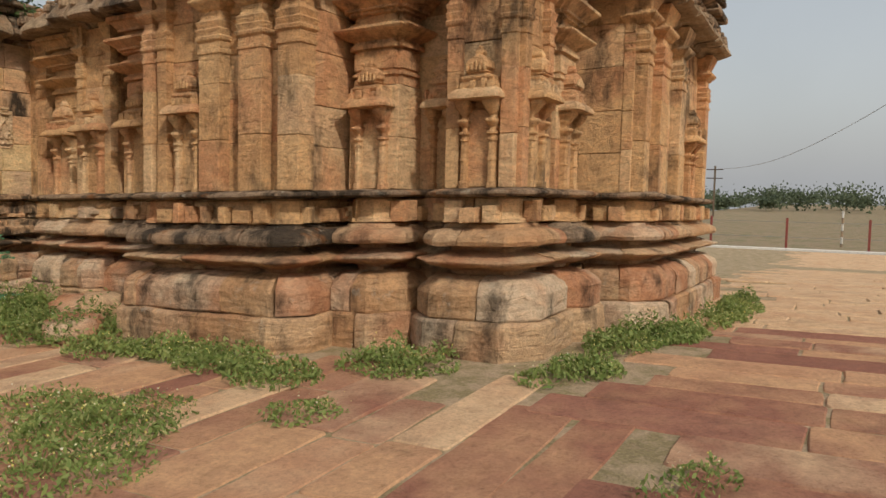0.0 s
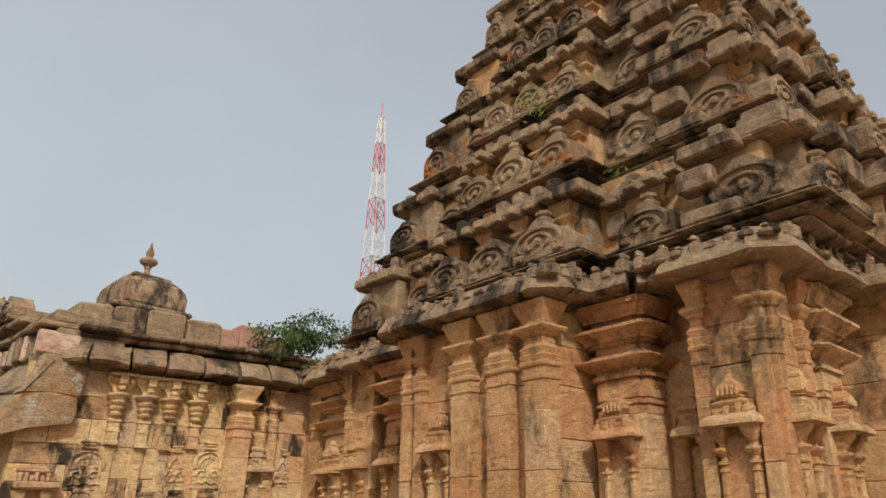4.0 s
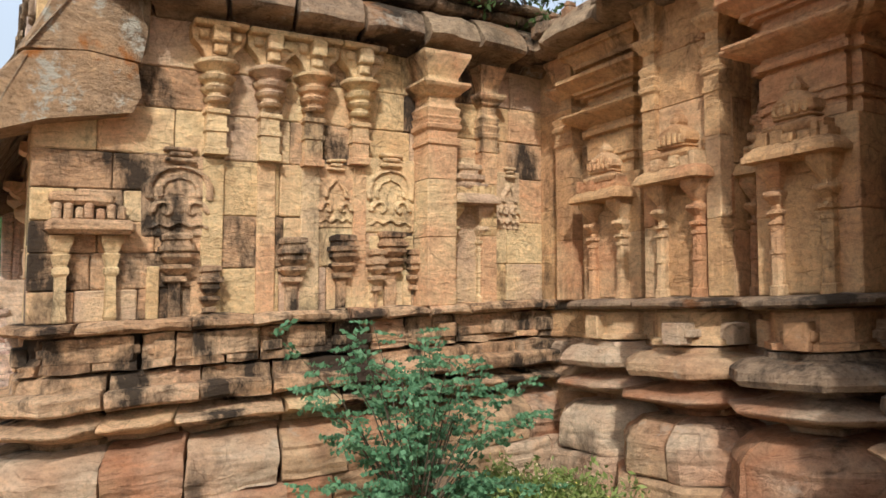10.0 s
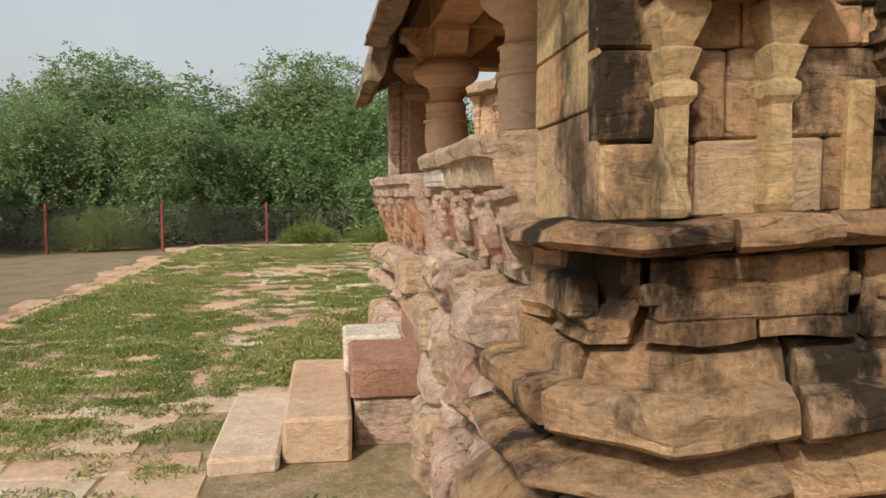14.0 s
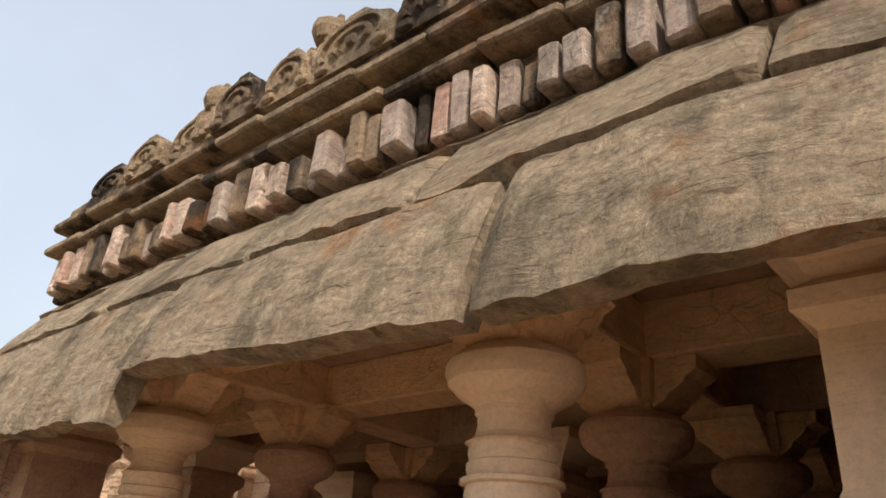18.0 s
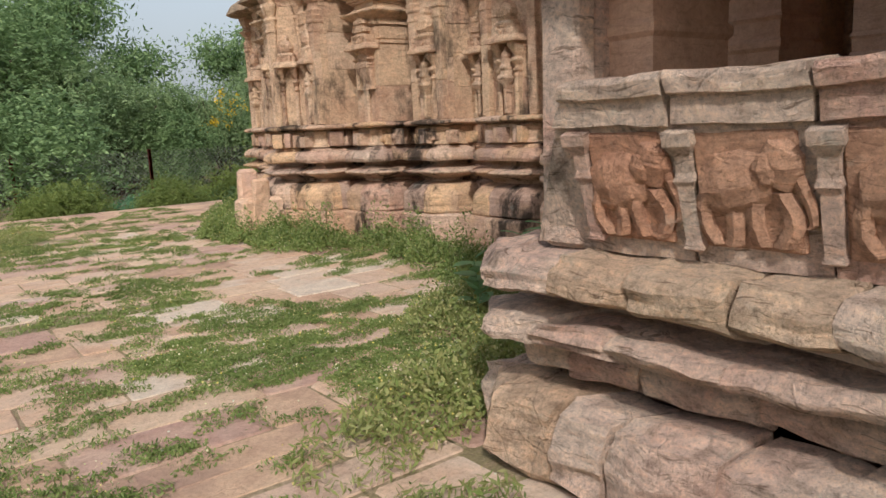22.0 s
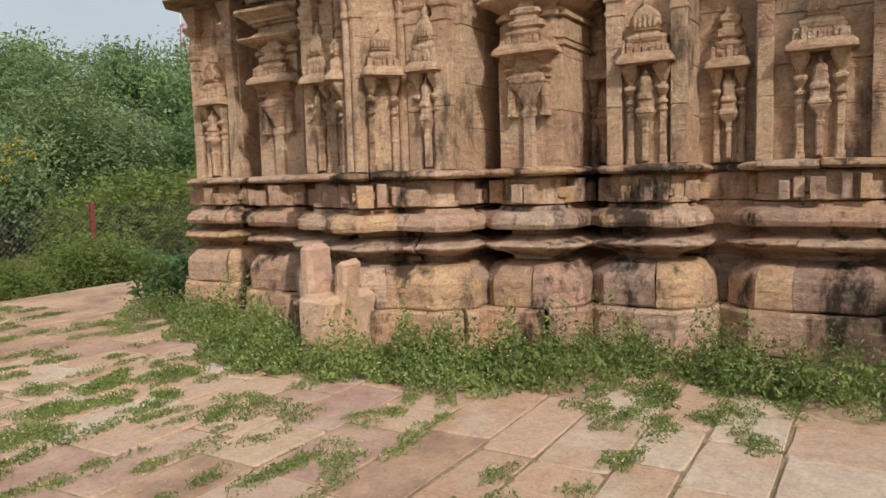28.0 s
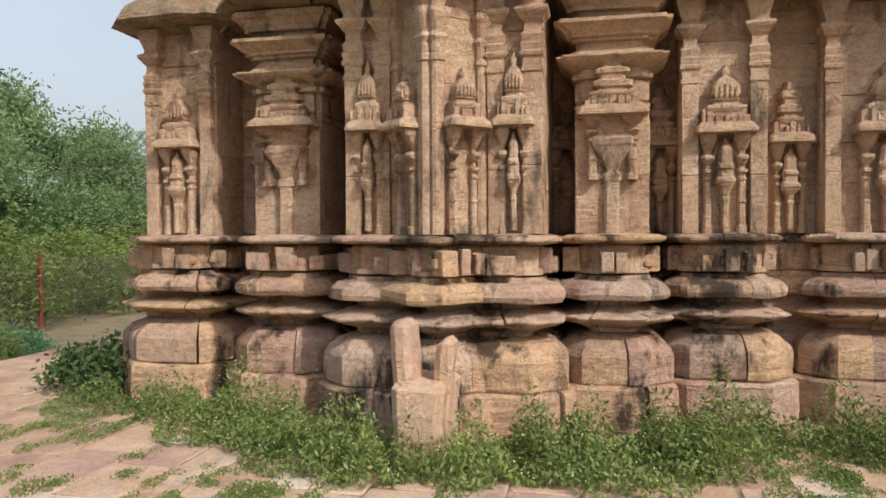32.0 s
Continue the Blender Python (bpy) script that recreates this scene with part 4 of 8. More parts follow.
for y in (10.99, 11.46):
    pilaster(shrine_a, 6.92, y, 0.1, 0.1, OCHRE)
pilaster(shrine_a, 7.18, 12.5, 0.18, 0.18, OCHRE)
for y in (6.98, 7.82, 9.9, 10.84):
    niche(shrine_a, (7.19, y), (0, 1), (-1, 0), 0.26, OCHRE, domed=False)
niche(shrine_a, (8.26, 6.61), (1, 0), (0, -1), 0.2, OCHRE, domed=False)
settle(shrine_a)

# ---- the tower over the south shrine ----
tower = thing("shrine_tower", "stepped pyramidal temple tower of blackened sandstone tiers", "temple tower")
TC = Vector((9.76, 8.79))


def arch_block(w, dep, h, figure):
    """A barrel-roofed block with a carved horseshoe arch on its front, and a worn finial."""
    rings = [(-w / 2, 0.0), (-w / 2, 0.5 * h), (-w * 0.44, 0.62 * h), (-w * 0.24, 0.8 * h), (-w * 0.1, 1.0 * h), (w * 0.1, 1.0 * h), (w * 0.24, 0.8 * h), (w * 0.44, 0.62 * h), (w / 2, 0.5 * h), (w / 2, 0.0)]
    front = [(x, dep, z) for x, z in rings]
    rear = [(x, -0.06, z) for x, z in rings]
    v = front + rear
    n = len(rings)
    f = [tuple(range(n)), tuple(range(2 * n - 1, n - 1, -1))] + [(i, i + n, (i + 1) % n + n, (i + 1) % n) for i in range(n)]
    pcs = [(v, f)]
    for r, a0, a1 in ((0.4, -0.5, 3.64), (0.22, -0.9, 4.04)):
        ring = []
        for i in range(11):
            a = a0 + (a1 - a0) * i / 10
            rr = r * w
            cx, cz = math.cos(a) * rr, 0.42 * h + math.sin(a) * rr * h / w * 0.9
            tx, tz = math.cos(a) * 0.024, math.sin(a) * 0.024
            ring.append([(cx - tx, dep - 0.01, cz - tz), (cx - tx * 0.5, dep + 0.03, cz - tz * 0.5), (cx + tx * 0.5, dep + 0.03, cz + tz * 0.5), (cx + tx, dep - 0.01, cz + tz)])
        pcs.append(lofted(ring))
    for s in (-1, 1):
        pcs.append(block(s * 0.36 * w - 0.05, s * 0.36 * w + 0.05, dep - 0.02, dep + 0.03, 0.03 * h, 0.22 * h, 0.012, 0.02))
    pcs.append(lathe([(0, 0.3 * h), (0.07 * w, 0.33 * h), (0.09 * w, 0.42 * h), (0.06 * w, 0.52 * h), (0, 0.55 * h)], 6, 0, dep - 0.01))
    if figure:
        pcs.append(lathe([(0.09, 0.95 * h), (0.1, 1.05 * h), (0.06, 1.13 * h), (0.085, 1.2 * h), (0.07, 1.3 * h), (0.0, 1.36 * h)], 7, 0, dep - 0.1))
    v, f = join(pcs)
    return rough(v, 0.006, rng.random() * 40, 7), f


def tower_piece(name, piece, m, material):
    v, f = moved(piece, m)
    part(name, mesh_of(name, v, f, material), tower)


TIER_H = 1.1
for k in range(5):
    s = (1.03, 0.91, 0.8, 0.69, 0.57)[k]
    z0 = 3.70 + TIER_H * k
    core(tower, TC.x - 2.45 * s, TC.x + 2.45 * s, TC.y - 2.45 * s, TC.y + 2.45 * s, z0, z0 + TIER_H + 0.05, ROOF if k else OCHRE, "tier_core")
    for side, ang in enumerate((180, 270, 90, 0)):
        turn = Matrix.Translation((TC.x, TC.y, 0)) @ Matrix.Rotation(radians(ang - 90), 4, "Z")
        # u along the side, v outwards; W and S sides first
        shown = side < 2
        units = [(0.0, 0.95, 3.0), (1.45, 0.34, 2.62), (-1.45, 0.34, 2.62), (2.33, 0.40, 2.72), (-2.33, 0.40, 2.72)]
        for u, hw, out in units:
            u, hw, out = u * s, hw * s * (0.9 if u else 1.0), out * s
            for zz, o in ((0.0, 0.02), (0.07, 0.11), (0.14, 0.18), (0.21, 0.1)):
                v, f = squared([(-0.06, z0 + zz), (o * 0.6, z0 + zz + 0.018), (o, z0 + zz + 0.032), (o, z0 + zz + 0.042), (o * 0.5, z0 + zz + 0.052), (-0.06, z0 + zz + 0.068)], 2 * hw, 0.6, u, out - 0.3)
                tower_piece("tier_slab", (rough(v, 0.008, rng.random() * 40, 3), f), turn, SOOT)
            n = 1 if hw < 0.5 * s else 3
            hw0 = hw
            for j in range(n):
                c = u + (j - (n - 1) / 2) * hw * 0.66
                w = hw * (1.75 if n == 1 else 0.62)
                mm = turn @ Matrix.Translation((c, out - 0.2, z0 + 0.265))
                tower_piece("arch_block", arch_block(w, 0.24 + 0.06 * rng.random(), rng.uniform(0.36, 0.46), shown and rng.random() < 0.6), mm, rng.choice((SOOT, TOWERST, TOWERST, ROOF)))
            # little wall with capitals behind the arch blocks
            tower_piece("tier_wall", block(u - hw * 0.92, u + hw * 0.92, out - 0.8, out - 0.27, z0 + 0.25, z0 + 0.86, 0.008, 0.014), turn, rng.choice((TOWERST, ROOF, OCHRE)))
            if shown:
                for c in ([u] if n == 1 else [u - hw * 0.75, u - hw * 0.25, u + hw * 0.25, u + hw * 0.75]):
                    pr = [(0, z0 + 0.55), (0, z0 + 0.66), (0.05, z0 + 0.70), (0.05, z0 + 0.73), (0.01, z0 + 0.75), (0.06, z0 + 0.83), (0.06, z0 + 0.87)]
                    tower_piece("tier_capital", squared(pr, 0.13, 0.16, c, out - 0.25), turn, OCHRE)
            if shown:
                for sg in (-1, 1):
                    for zz, dd in ((0.2, 0.5), (0.5, 0.55), (0.8, 0.45)):
                        c = u + sg * (hw + 0.1 * s)
                        tower_piece("tier_block", block(c - 0.1, c + 0.1, out - 0.9, out - dd + rng.uniform(-0.06, 0.1), z0 + zz, z0 + zz + rng.uniform(0.12, 0.26), 0.01, 0.018), turn, SOOT)
            # eave with its worn row of blocks
            for j in range(n):
                a = u - hw - 0.08 + (2 * hw + 0.16) * j / n
                b = u - hw - 0.08 + (2 * hw + 0.16) * (j + 1) / n
                tower_piece("tier_eave", block(a, b - 0.01, out - 0.85, out - 0.02 + rng.uniform(-0.04, 0.03), z0 + 0.87, z0 + 1.0, 0.014, 0.02), turn, ROOF if rng.random() < 0.5 else SOOT)
            k2 = max(2, int(hw * 2 / 0.21))
            if shown:
                for j in range(k2):
                    c = u - hw + 2 * hw * (j + 0.5) / k2
                    h = rng.uniform(0.09, 0.2)
                    if rng.random() < 0.9:
                        tower_piece("tier_tooth", block(c - 0.1, c + 0.02, out - 0.2, out + 0.06 + rng.uniform(-0.04, 0.03), z0 + 0.86, z0 + 0.955, 0.009, 0.014), turn, ROOF)
                        tower_piece("tier_tooth", block(c - 0.065, c + 0.06, out - 0.42, out - 0.12 + rng.uniform(-0.03, 0.03), z0 + 1.0, z0 + 1.0 + h, 0.009, 0.014), turn, SOOT)
for px, py in ((11.5, 6.0),):
    at = Matrix.Translation((px, py, 0)) @ Matrix.Diagonal((0.8, 0.8, 1.0, 1.0))
    for zz, o in ((3.72, 0.4), (3.84, 0.48), (3.95, 0.4), (4.04, 0.45)):
        tower_piece("pinnacle_slab", block(-o, o, -o, o, zz, zz + 0.08, 0.012, 0.015), at, SOOT)
    tower_piece("pinnacle", block(-0.36, 0.36, -0.32, 0.32, 4.12, 4.62, 0.012, 0.025), at, TOWERST)
    tower_piece("pinnacle_slab", block(-0.42, 0.42, -0.38, 0.38, 4.62, 4.72, 0.012, 0.02), at, SOOT)
    tower_piece("pinnacle_neck", block(-0.22, 0.22, -0.2, 0.2, 4.72, 5.0, 0.012, 0.04), at, TOWERST)
    tower_piece("pinnacle_cap", lathe([(0.0, 4.98), (0.24, 5.0), (0.28, 5.07), (0.2, 5.16), (0.1, 5.2), (0.13, 5.28), (0.05, 5.36), (0.0, 5.42)], 9, amp=0.02), at, SOOT)
    for q in (90, 180):
        tower_piece("pinnacle_arch", arch_block(0.62, 0.37, 0.62, False), at @ Matrix.Rotation(radians(q), 4, "Z") @ Matrix.Translation((0, 0.0, 4.13)), TOWERST)
zt = 3.70 + TIER_H * 5
for hw, z, h in ((1.15, 0.0, 0.09), (1.34, 0.08, 0.11), (1.1, 0.19, 0.14), (1.24, 0.33, 0.12), (1.12, 0.45, 0.1)):
    for qx in (-1, 1):
        for qy in (-1, 1):
            tower_piece("cap_stone", block(min(0, qx * hw), max(0, qx * hw), min(0, qy * hw), max(0, qy * hw), zt + z, zt + z + h, 0.018, 0.02), Matrix.Translation((TC.x, TC.y, 0)), SOOT)
for q in range(4):
    turn = Matrix.Translation((TC.x, TC.y, 0)) @ Matrix.Rotation(q * math.pi / 2, 4, "Z")
    tower_piece("arch_block", arch_block(0.8, 0.3, 0.5, True), turn @ Matrix.Translation((0.55, 0.9, zt + 0.5)), TOWERST)
    v, f = squared([(0.0, zt + 0.55), (0.0, zt + 0.75), (-0.16, zt + 0.9)], 0.9, 0.9, 0.5, 0.5)
    tower_piece("cap_block", (rough(v, 0.015, q * 7.0, 5), f), turn, TOWERST)
v, f = lathe([(0.6, zt + 0.85), (0.62, zt + 0.95), (0.4, zt + 1.05), (0.3, zt + 1.1), (0.34, zt + 1.25), (0.25, zt + 1.5), (0.0, zt + 1.58)], 12, TC.x, TC.y, amp=0.05)
part("cap_dome", mesh_of("cap_dome", v, f, SOOT), tower, "broken dome stone of the tower")
# the southern half of the tower spreads a little wider
for ob in tower.children_recursive:
    for v in ob.data.vertices:
        if v.co.y < TC.y:
            v.co.y = TC.y - (TC.y - v.co.y) * 1.08
settle(tower)

# ---- the hall's south wall ----
hall = thing("hall_wall", "yellow sandstone hall wall with slender carved pilasters and reliefs, black with algae", "temple wall")
HY = 12.90
HW = [(7.3, HY), (3.7, HY), (3.7, 13.44)]
HW_LOW = [(7.3, HY), (3.66, HY), (3.66, 13.5)]
for prof, nm, mt, ln in ((FOOT, "footing_stone", RUST, 0.6), (DRUM, "drum_stone", RUST, 0.55), (KNIFE, "knife_edge_stone", (GRIME, YELLOW, GRIME), 0.6)):
    course(HW_LOW, prof, hall, nm, mt, ln * 0.8, 0.022, gap=0.006, seg=0.06, layer=0.02)
H_KAPOTA = [(0.06, 0.93), (0.255, 0.935), (0.28, 0.955), (0.28, 1.03), (0.255, 1.05), (0.17, 1.06), (0.16, 1.135), (0.1, 1.15)]
H_FRIEZE = [(0.09, 1.16), (0.17, 1.17), (0.17, 1.22), (0.13, 1.23), (0.13, 1.385), (0.08, 1.39)]
H_SLAB = [(0.10, 1.395), (0.22, 1.40), (0.255, 1.42), (0.25, 1.45), (0.2, 1.475), (0.03, 1.48)]
for prof, nm, mt, ln in ((H_KAPOTA, "roll_stone", GRIME, 0.5), (H_FRIEZE, "frieze_stone", (GRIME, GRIME, YELLOW), 0.33), (H_SLAB, "ledge_slab", GRIME, 0.42)):
    course(HW, prof, hall, nm, mt, ln * 0.85, 0.02, gap=0.006, seg=0.05, layer=0.018)
dentils(HW, hall, z0=1.22, z1=1.38, out=0.13, material=GRIME, every=0.2, flat=True)
core(hall, 3.66, 7.3, HY + 0.1, HY + 0.5, 0, 3.6, YELLOW)
ashlar(hall, (3.57, HY), (4.62, HY), (0, -1), 1.47, 2.5, (GRIME, YELLOW, GRIME), 0.22, 0.3, cut=0.008)
ashlar(hall, (3.57, HY), (4.62, HY), (0, -1), 2.5, 3.42, (YELLOW, YELLOW, GRIME), 0.3, 0.4, cut=0.008)
ashlar(hall, (4.62, HY), (7.25, HY), (0, -1), 1.47, 3.42, (YELLOW, YELLOW, YELLOW, YELLOW, YELLOW, YELLOW, GRIME), 0.34, 0.4, cut=0.008)
ashlar(hall, (3.58, HY + 0.02), (3.58, HY + 0.55), (-1, 0), 1.47, 3.0, YELLOW, 0.25, 0.3)
course([(7.3, HY), (4.05, HY), (4.05, HY + 0.3)], EAVE, hall, "cornice_stone", (SOOT, ROOF), 0.5, 0.022, gap=0.014, seg=0.08, layer=0.014, chip=0.07)
TOP = 3.36


def thin_pilaster(x, z0, w=0.12):
    """A hanging shaft, a ringed round capital, and a bracket whose two arms spread under a plank."""
    shaft = squared([(0.012, z0 - 0.04), (0.012, z0), (0, z0 + 0.01), (0, 2.66), (0.01, 2.665), (0.01, 2.69), (0, 2.695), (0, 2.78), (0.014, 2.785), (0.014, 2.81), (-0.004, 2.82), (-0.004, 2.86)], w, 0.1, x, HY - 0.02)
    v, f = shaft
    body_part = part("thin_pilaster", mesh_of("thin_pilaster", rough(v, 0.004, rng.random() * 9, 7), f, YELLOW), hall)
    rings = lathe([(0.0, 2.85), (0.07, 2.855), (0.085, 2.875), (0.06, 2.89), (0.06, 2.91), (0.085, 2.925), (0.1, 2.945), (0.075, 2.96), (0.075, 2.975), (0.1, 2.99), (0.115, 3.015), (0.08, 3.03), (0.08, 3.045), (0.1, 3.065), (0.14, 3.09), (0.145, 3.105), (0.12, 3.12), (0.0, 3.125)], 14, x, HY - 0.05)
    part("ring_capital", mesh_of("ring_capital", rough(rings[0], 0.006, rng.random() * 9, 11), rings[1], YELLOW), body_part)
    pcs = [block(x - 0.165, x + 0.165, HY - 0.16, HY + 0.01, 3.325, 3.365, 0.006, 0.008, step=0.08)]
    for s in (-1, 1):
        arm = [(0.045, 3.12), (0.07, 3.12), (0.1, 3.19), (0.16, 3.25), (0.165, 3.325), (0.045, 3.325)]
        front = [(x + s * u, HY - 0.09, z) for u, z in arm]
        rear = [(x + s * u, HY + 0.01, z) for u, z in arm]
        k = len(arm)
        faces = [tuple(range(k)), tuple(range(2 * k - 1, k - 1, -1))] + [(q, q + k, (q + 1) % k + k, (q + 1) % k) for q in range(k)]
        pcs.append((front + rear, faces if s < 0 else [g[::-1] for g in faces]))
        pcs.append(block(x + s * 0.1 - 0.03, x + s * 0.1 + 0.03, HY - 0.12, HY - 0.08, 3.25, 3.31, 0.006, 0.008))
    pcs.append(block(x - 0.05, x + 0.05, HY - 0.17, HY, 3.22, 3.33, 0.006, 0.01, step=0.06))
    pcs.append(block(x - 0.038, x + 0.038, HY - 0.145, HY, 3.15, 3.23, 0.006, 0.012, step=0.06))
    pcs.append(block(x - 0.05, x + 0.05, HY - 0.12, HY, 3.12, 3.155, 0.005, 0.008, step=0.06))
    v, f = join(pcs)
    part("bracket", mesh_of("bracket", rough(v, 0.006, rng.random() * 9, 9), f, YELLOW), body_part, "carved bracket with two spreading arms")


for x in (4.56, 4.9, 5.2, 5.54):
    thin_pilaster(x, 2.52 + rng.uniform(-0.03, 0.05))
for x, z1, w in ((4.56, 2.5, 0.13), (4.9, 2.5, 0.12), (5.2, 2.5, 0.13), (5.56, 2.5, 0.1), (4.22, 1.8, 0.07), (4.48, 1.7, 0.08), (5.68, 2.0, 0.07), (5.95, 2.0, 0.08)):
    part("flat_strip", mesh_of("flat_strip", *block(x - w / 2, x + w / 2, HY - 0.022, HY + 0.02, 1.47, z1, 0.004, 0.006, step=0.3), YELLOW), hall)
pilaster(hall, 6.12, HY - 0.08, 0.24, 0.26, YELLOW)
pilaster(hall, 6.62, HY - 0.03, 0.14, 0.12, YELLOW)
for sx in (-0.13, 0.13):
    v, f = squared([(0, 1.48), (0.008, 1.5), (0, 1.56), (0, 1.74), (0.012, 1.76), (0.012, 1.79), (0, 1.8), (0.02, 1.87), (0.005, 1.88), (0.03, 1.95), (0.03, 1.98)], 0.055, 0.06, 3.86 + sx, HY - 0.025)
    part("niche_pillar", mesh_of("niche_pillar", rough(v, 0.008, rng.random() * 20, 9), f, YELLOW), hall)
part("niche_eave", mesh_of("niche_eave", *block(3.64, 4.09, HY - 0.15, HY + 0.02, 1.985, 2.07, 0.018, 0.03), GRIME), hall)
for k in range(7):
    part("niche_tooth", mesh_of("niche_tooth", *block(3.68 + 0.055 * k, 3.725 + 0.055 * k, HY - 0.1, HY + 0.02, 2.07, 2.16 + rng.uniform(-0.02, 0.02), 0.01, 0.012), GRIME), hall)
part("niche_top", mesh_of("niche_top", *block(3.66, 4.0, HY - 0.07, HY + 0.02, 2.165, 2.24, 0.015, 0.02), GRIME), hall)
niche(hall, (6.44, HY), (1, 0), (0, -1), 0.4, YELLOW, z0=1.47, ze=2.26, zt=2.62, domed=False)


def pot_post(x, z1, w):
    """A ringed lantern-like pot on a slim post, half out of the wall."""
    pcs = [squared([(0.0, z1), (0.02, z1 - 0.01), (0.02, z1 - 0.04), (0.005, z1 - 0.045), (0.012, z1 - 0.075), (0.03, z1 - 0.08), (0.03, z1 - 0.11), (0.01, z1 - 0.115), (0.018, z1 - 0.15), (-0.02, z1 - 0.19)][::-1], w, 0.1, x, HY - 0.03)]
    zz = z1 - 0.19
    pcs.append(squared([(-0.03, zz - 0.36), (-0.03, zz - 0.12), (0.0, zz - 0.11), (0.0, zz - 0.08), (-0.03, zz - 0.075), (0.02, zz - 0.03), (0.02, zz - 0.01), (-0.02, zz)], w, 0.09, x, HY - 0.02))
    v, f = join(pcs)
    part("pot_post", mesh_of("pot_post", rough(v, 0.01, rng.random() * 20, 9), f, GRIME), hall, "dark ringed pot relief on a slim post")


def relief_panel(x, zc, w, h, arch):
    """A worn panel carved with scrolls and a dancing shape, now eaten by weather."""
    pcs = [block(x - w * 0.56, x + w * 0.56, HY - 0.016, HY + 0.02, zc - h * 0.55, zc + h * 0.55, 0.006, 0.01)]

    def tube(points, r):
        rings = []
        for i, (dx, dz) in enumerate(points):
            rr = r * (1 - 0.3 * i / len(points))
            rings.append([(x + dx * w + rr * math.cos(a), HY - 0.014 - max(0.0, rr * 1.1 * math.sin(a)), zc + dz * h + rr * 0.8 * math.cos(a + 1.6)) for a in (0, 0.8, 1.6, 2.4, 3.14, 4.2, 5.2)])
        pcs.append(lofted(rings))
    for s in (-1, 1):
        # scrolls that curl outwards and in again
        tube([(s * (0.22 + 0.2 * (1 - k / 11) * math.cos(0.5 * k)), -0.2 + 0.17 * (1 - k / 11) * math.sin(0.5 * k)) for k in range(11)], 0.024)
        tube([(s * 0.02, -0.34), (s * 0.16, -0.4), (s * 0.3, -0.36), (s * 0.42, -0.42)], 0.022)
        if arch:
            tube([(0.46 * s, -0.02), (0.47 * s, 0.12), (0.38 * s, 0.27), (0.2 * s, 0.36), (0.0, 0.39)], 0.026)
            tube([(0.3 * s, 0.0), (0.3 * s, 0.1), (0.2 * s, 0.2), (0.0, 0.25)], 0.02)
        else:
            tube([(0.3 * s, 0.02), (0.26 * s, 0.14), (0.08 * s, 0.26), (0.0, 0.34)], 0.024)
    for k, (a, z) in enumerate(((0.24, 0.42), (0.18, 0.5), (0.26, 0.57))):
        pcs.append(block(x - w * a, x + w * a, HY - 0.05, HY + 0.02, zc + h * z, zc + h * (z + 0.06), 0.005, 0.008))
    v, f = join(pcs)
    part("carved_relief", mesh_of("carved_relief", rough(v, 0.008, rng.random() * 20, 9), f, GRIME if x < 4.6 else YELLOW), hall, "worn relief of scrolls under an arch")


for x, zc, w, h, arch in ((4.36, 2.25, 0.38, 0.48, True), (5.38, 2.28, 0.26, 0.42, False), (5.8, 2.3, 0.36, 0.5, True), (6.86, 2.3, 0.2, 0.44, False)):
    relief_panel(x, zc, w, h, arch)
for x, z1, w in ((4.34, 2.0, 0.13), (5.07, 1.98, 0.13), (5.42, 2.0, 0.13), (5.8, 2.03, 0.15), (4.54, 1.8, 0.08), (5.68, 1.9, 0.07), (5.98, 1.9, 0.07)):
    pot_post(x, z1, w)

settle(hall)

# parapet stones, dome and finial over the hall wall
parapet = thing("hall_parapet", "blackened parapet stones over the hall wall", "parapet")
for zz, o, h in ((3.72, 0.02, 0.07), (3.79, 0.10, 0.06)):
    x = 3.95
    while x < 7.2:
        w = rng.uniform(0.45, 0.8)
        part("parapet_slab", mesh_of("parapet_slab", *block(x, x + w - 0.012, HY - 0.16 - o, HY + 0.6, zz, zz + h, 0.02, 0.03), SOOT), parapet)
        x += w
x = 3.9
while x < 5.65:
    w = rng.uniform(0.3, 0.55)
    part("parapet_block", mesh_of("parapet_block", *block(x, x + w - 0.015, HY - 0.12, HY + 0.5, 3.84, 4.1 + rng.uniform(0.0, 0.1), 0.02, 0.03), SOOT if rng.random() < 0.5 else ROOF), parapet)
    x += w
for i, x in enumerate((5.7, 6.15, 6.6)):
    part("repair_block", mesh_of("repair_block", *block(x, x + 0.44, HY + 0.25, HY + 0.7, 3.84, 4.2 + (0.1 if i == 1 else 0), 0.004, 0.012), BRICKRED), parapet, "newer pinkish masonry block")
settle(parapet)
dome = thing("dome_finial", "squat black dome stone with a pot finial", "finial")
DX, DY = 5.72, 16.0
part("dome_base", mesh_of("dome_base", *block(DX - 0.95, DX + 0.95, DY - 0.95, DY + 0.95, 3.7, 4.5, 0.03, 0.06), SOOT), dome)
for k in range(4):
    part("dome_eave", mesh_of("dome_eave", *block(DX - 0.88 + 0.44 * k, DX - 0.45 + 0.44 * k, DY - 0.86, DY + 0.86, 4.5, 4.62, 0.02, 0.03), SOOT), dome)
part("dome_neck", mesh_of("dome_neck", *block(DX - 0.7, DX + 0.7, DY - 0.7, DY + 0.7, 4.62, 4.78, 0.02, 0.04), SOOT), dome)
part("dome_eave", mesh_of("dome_eave", *block(DX - 0.8, DX + 0.8, DY - 0.8, DY + 0.8, 4.78, 4.86, 0.025, 0.03), SOOT), dome)
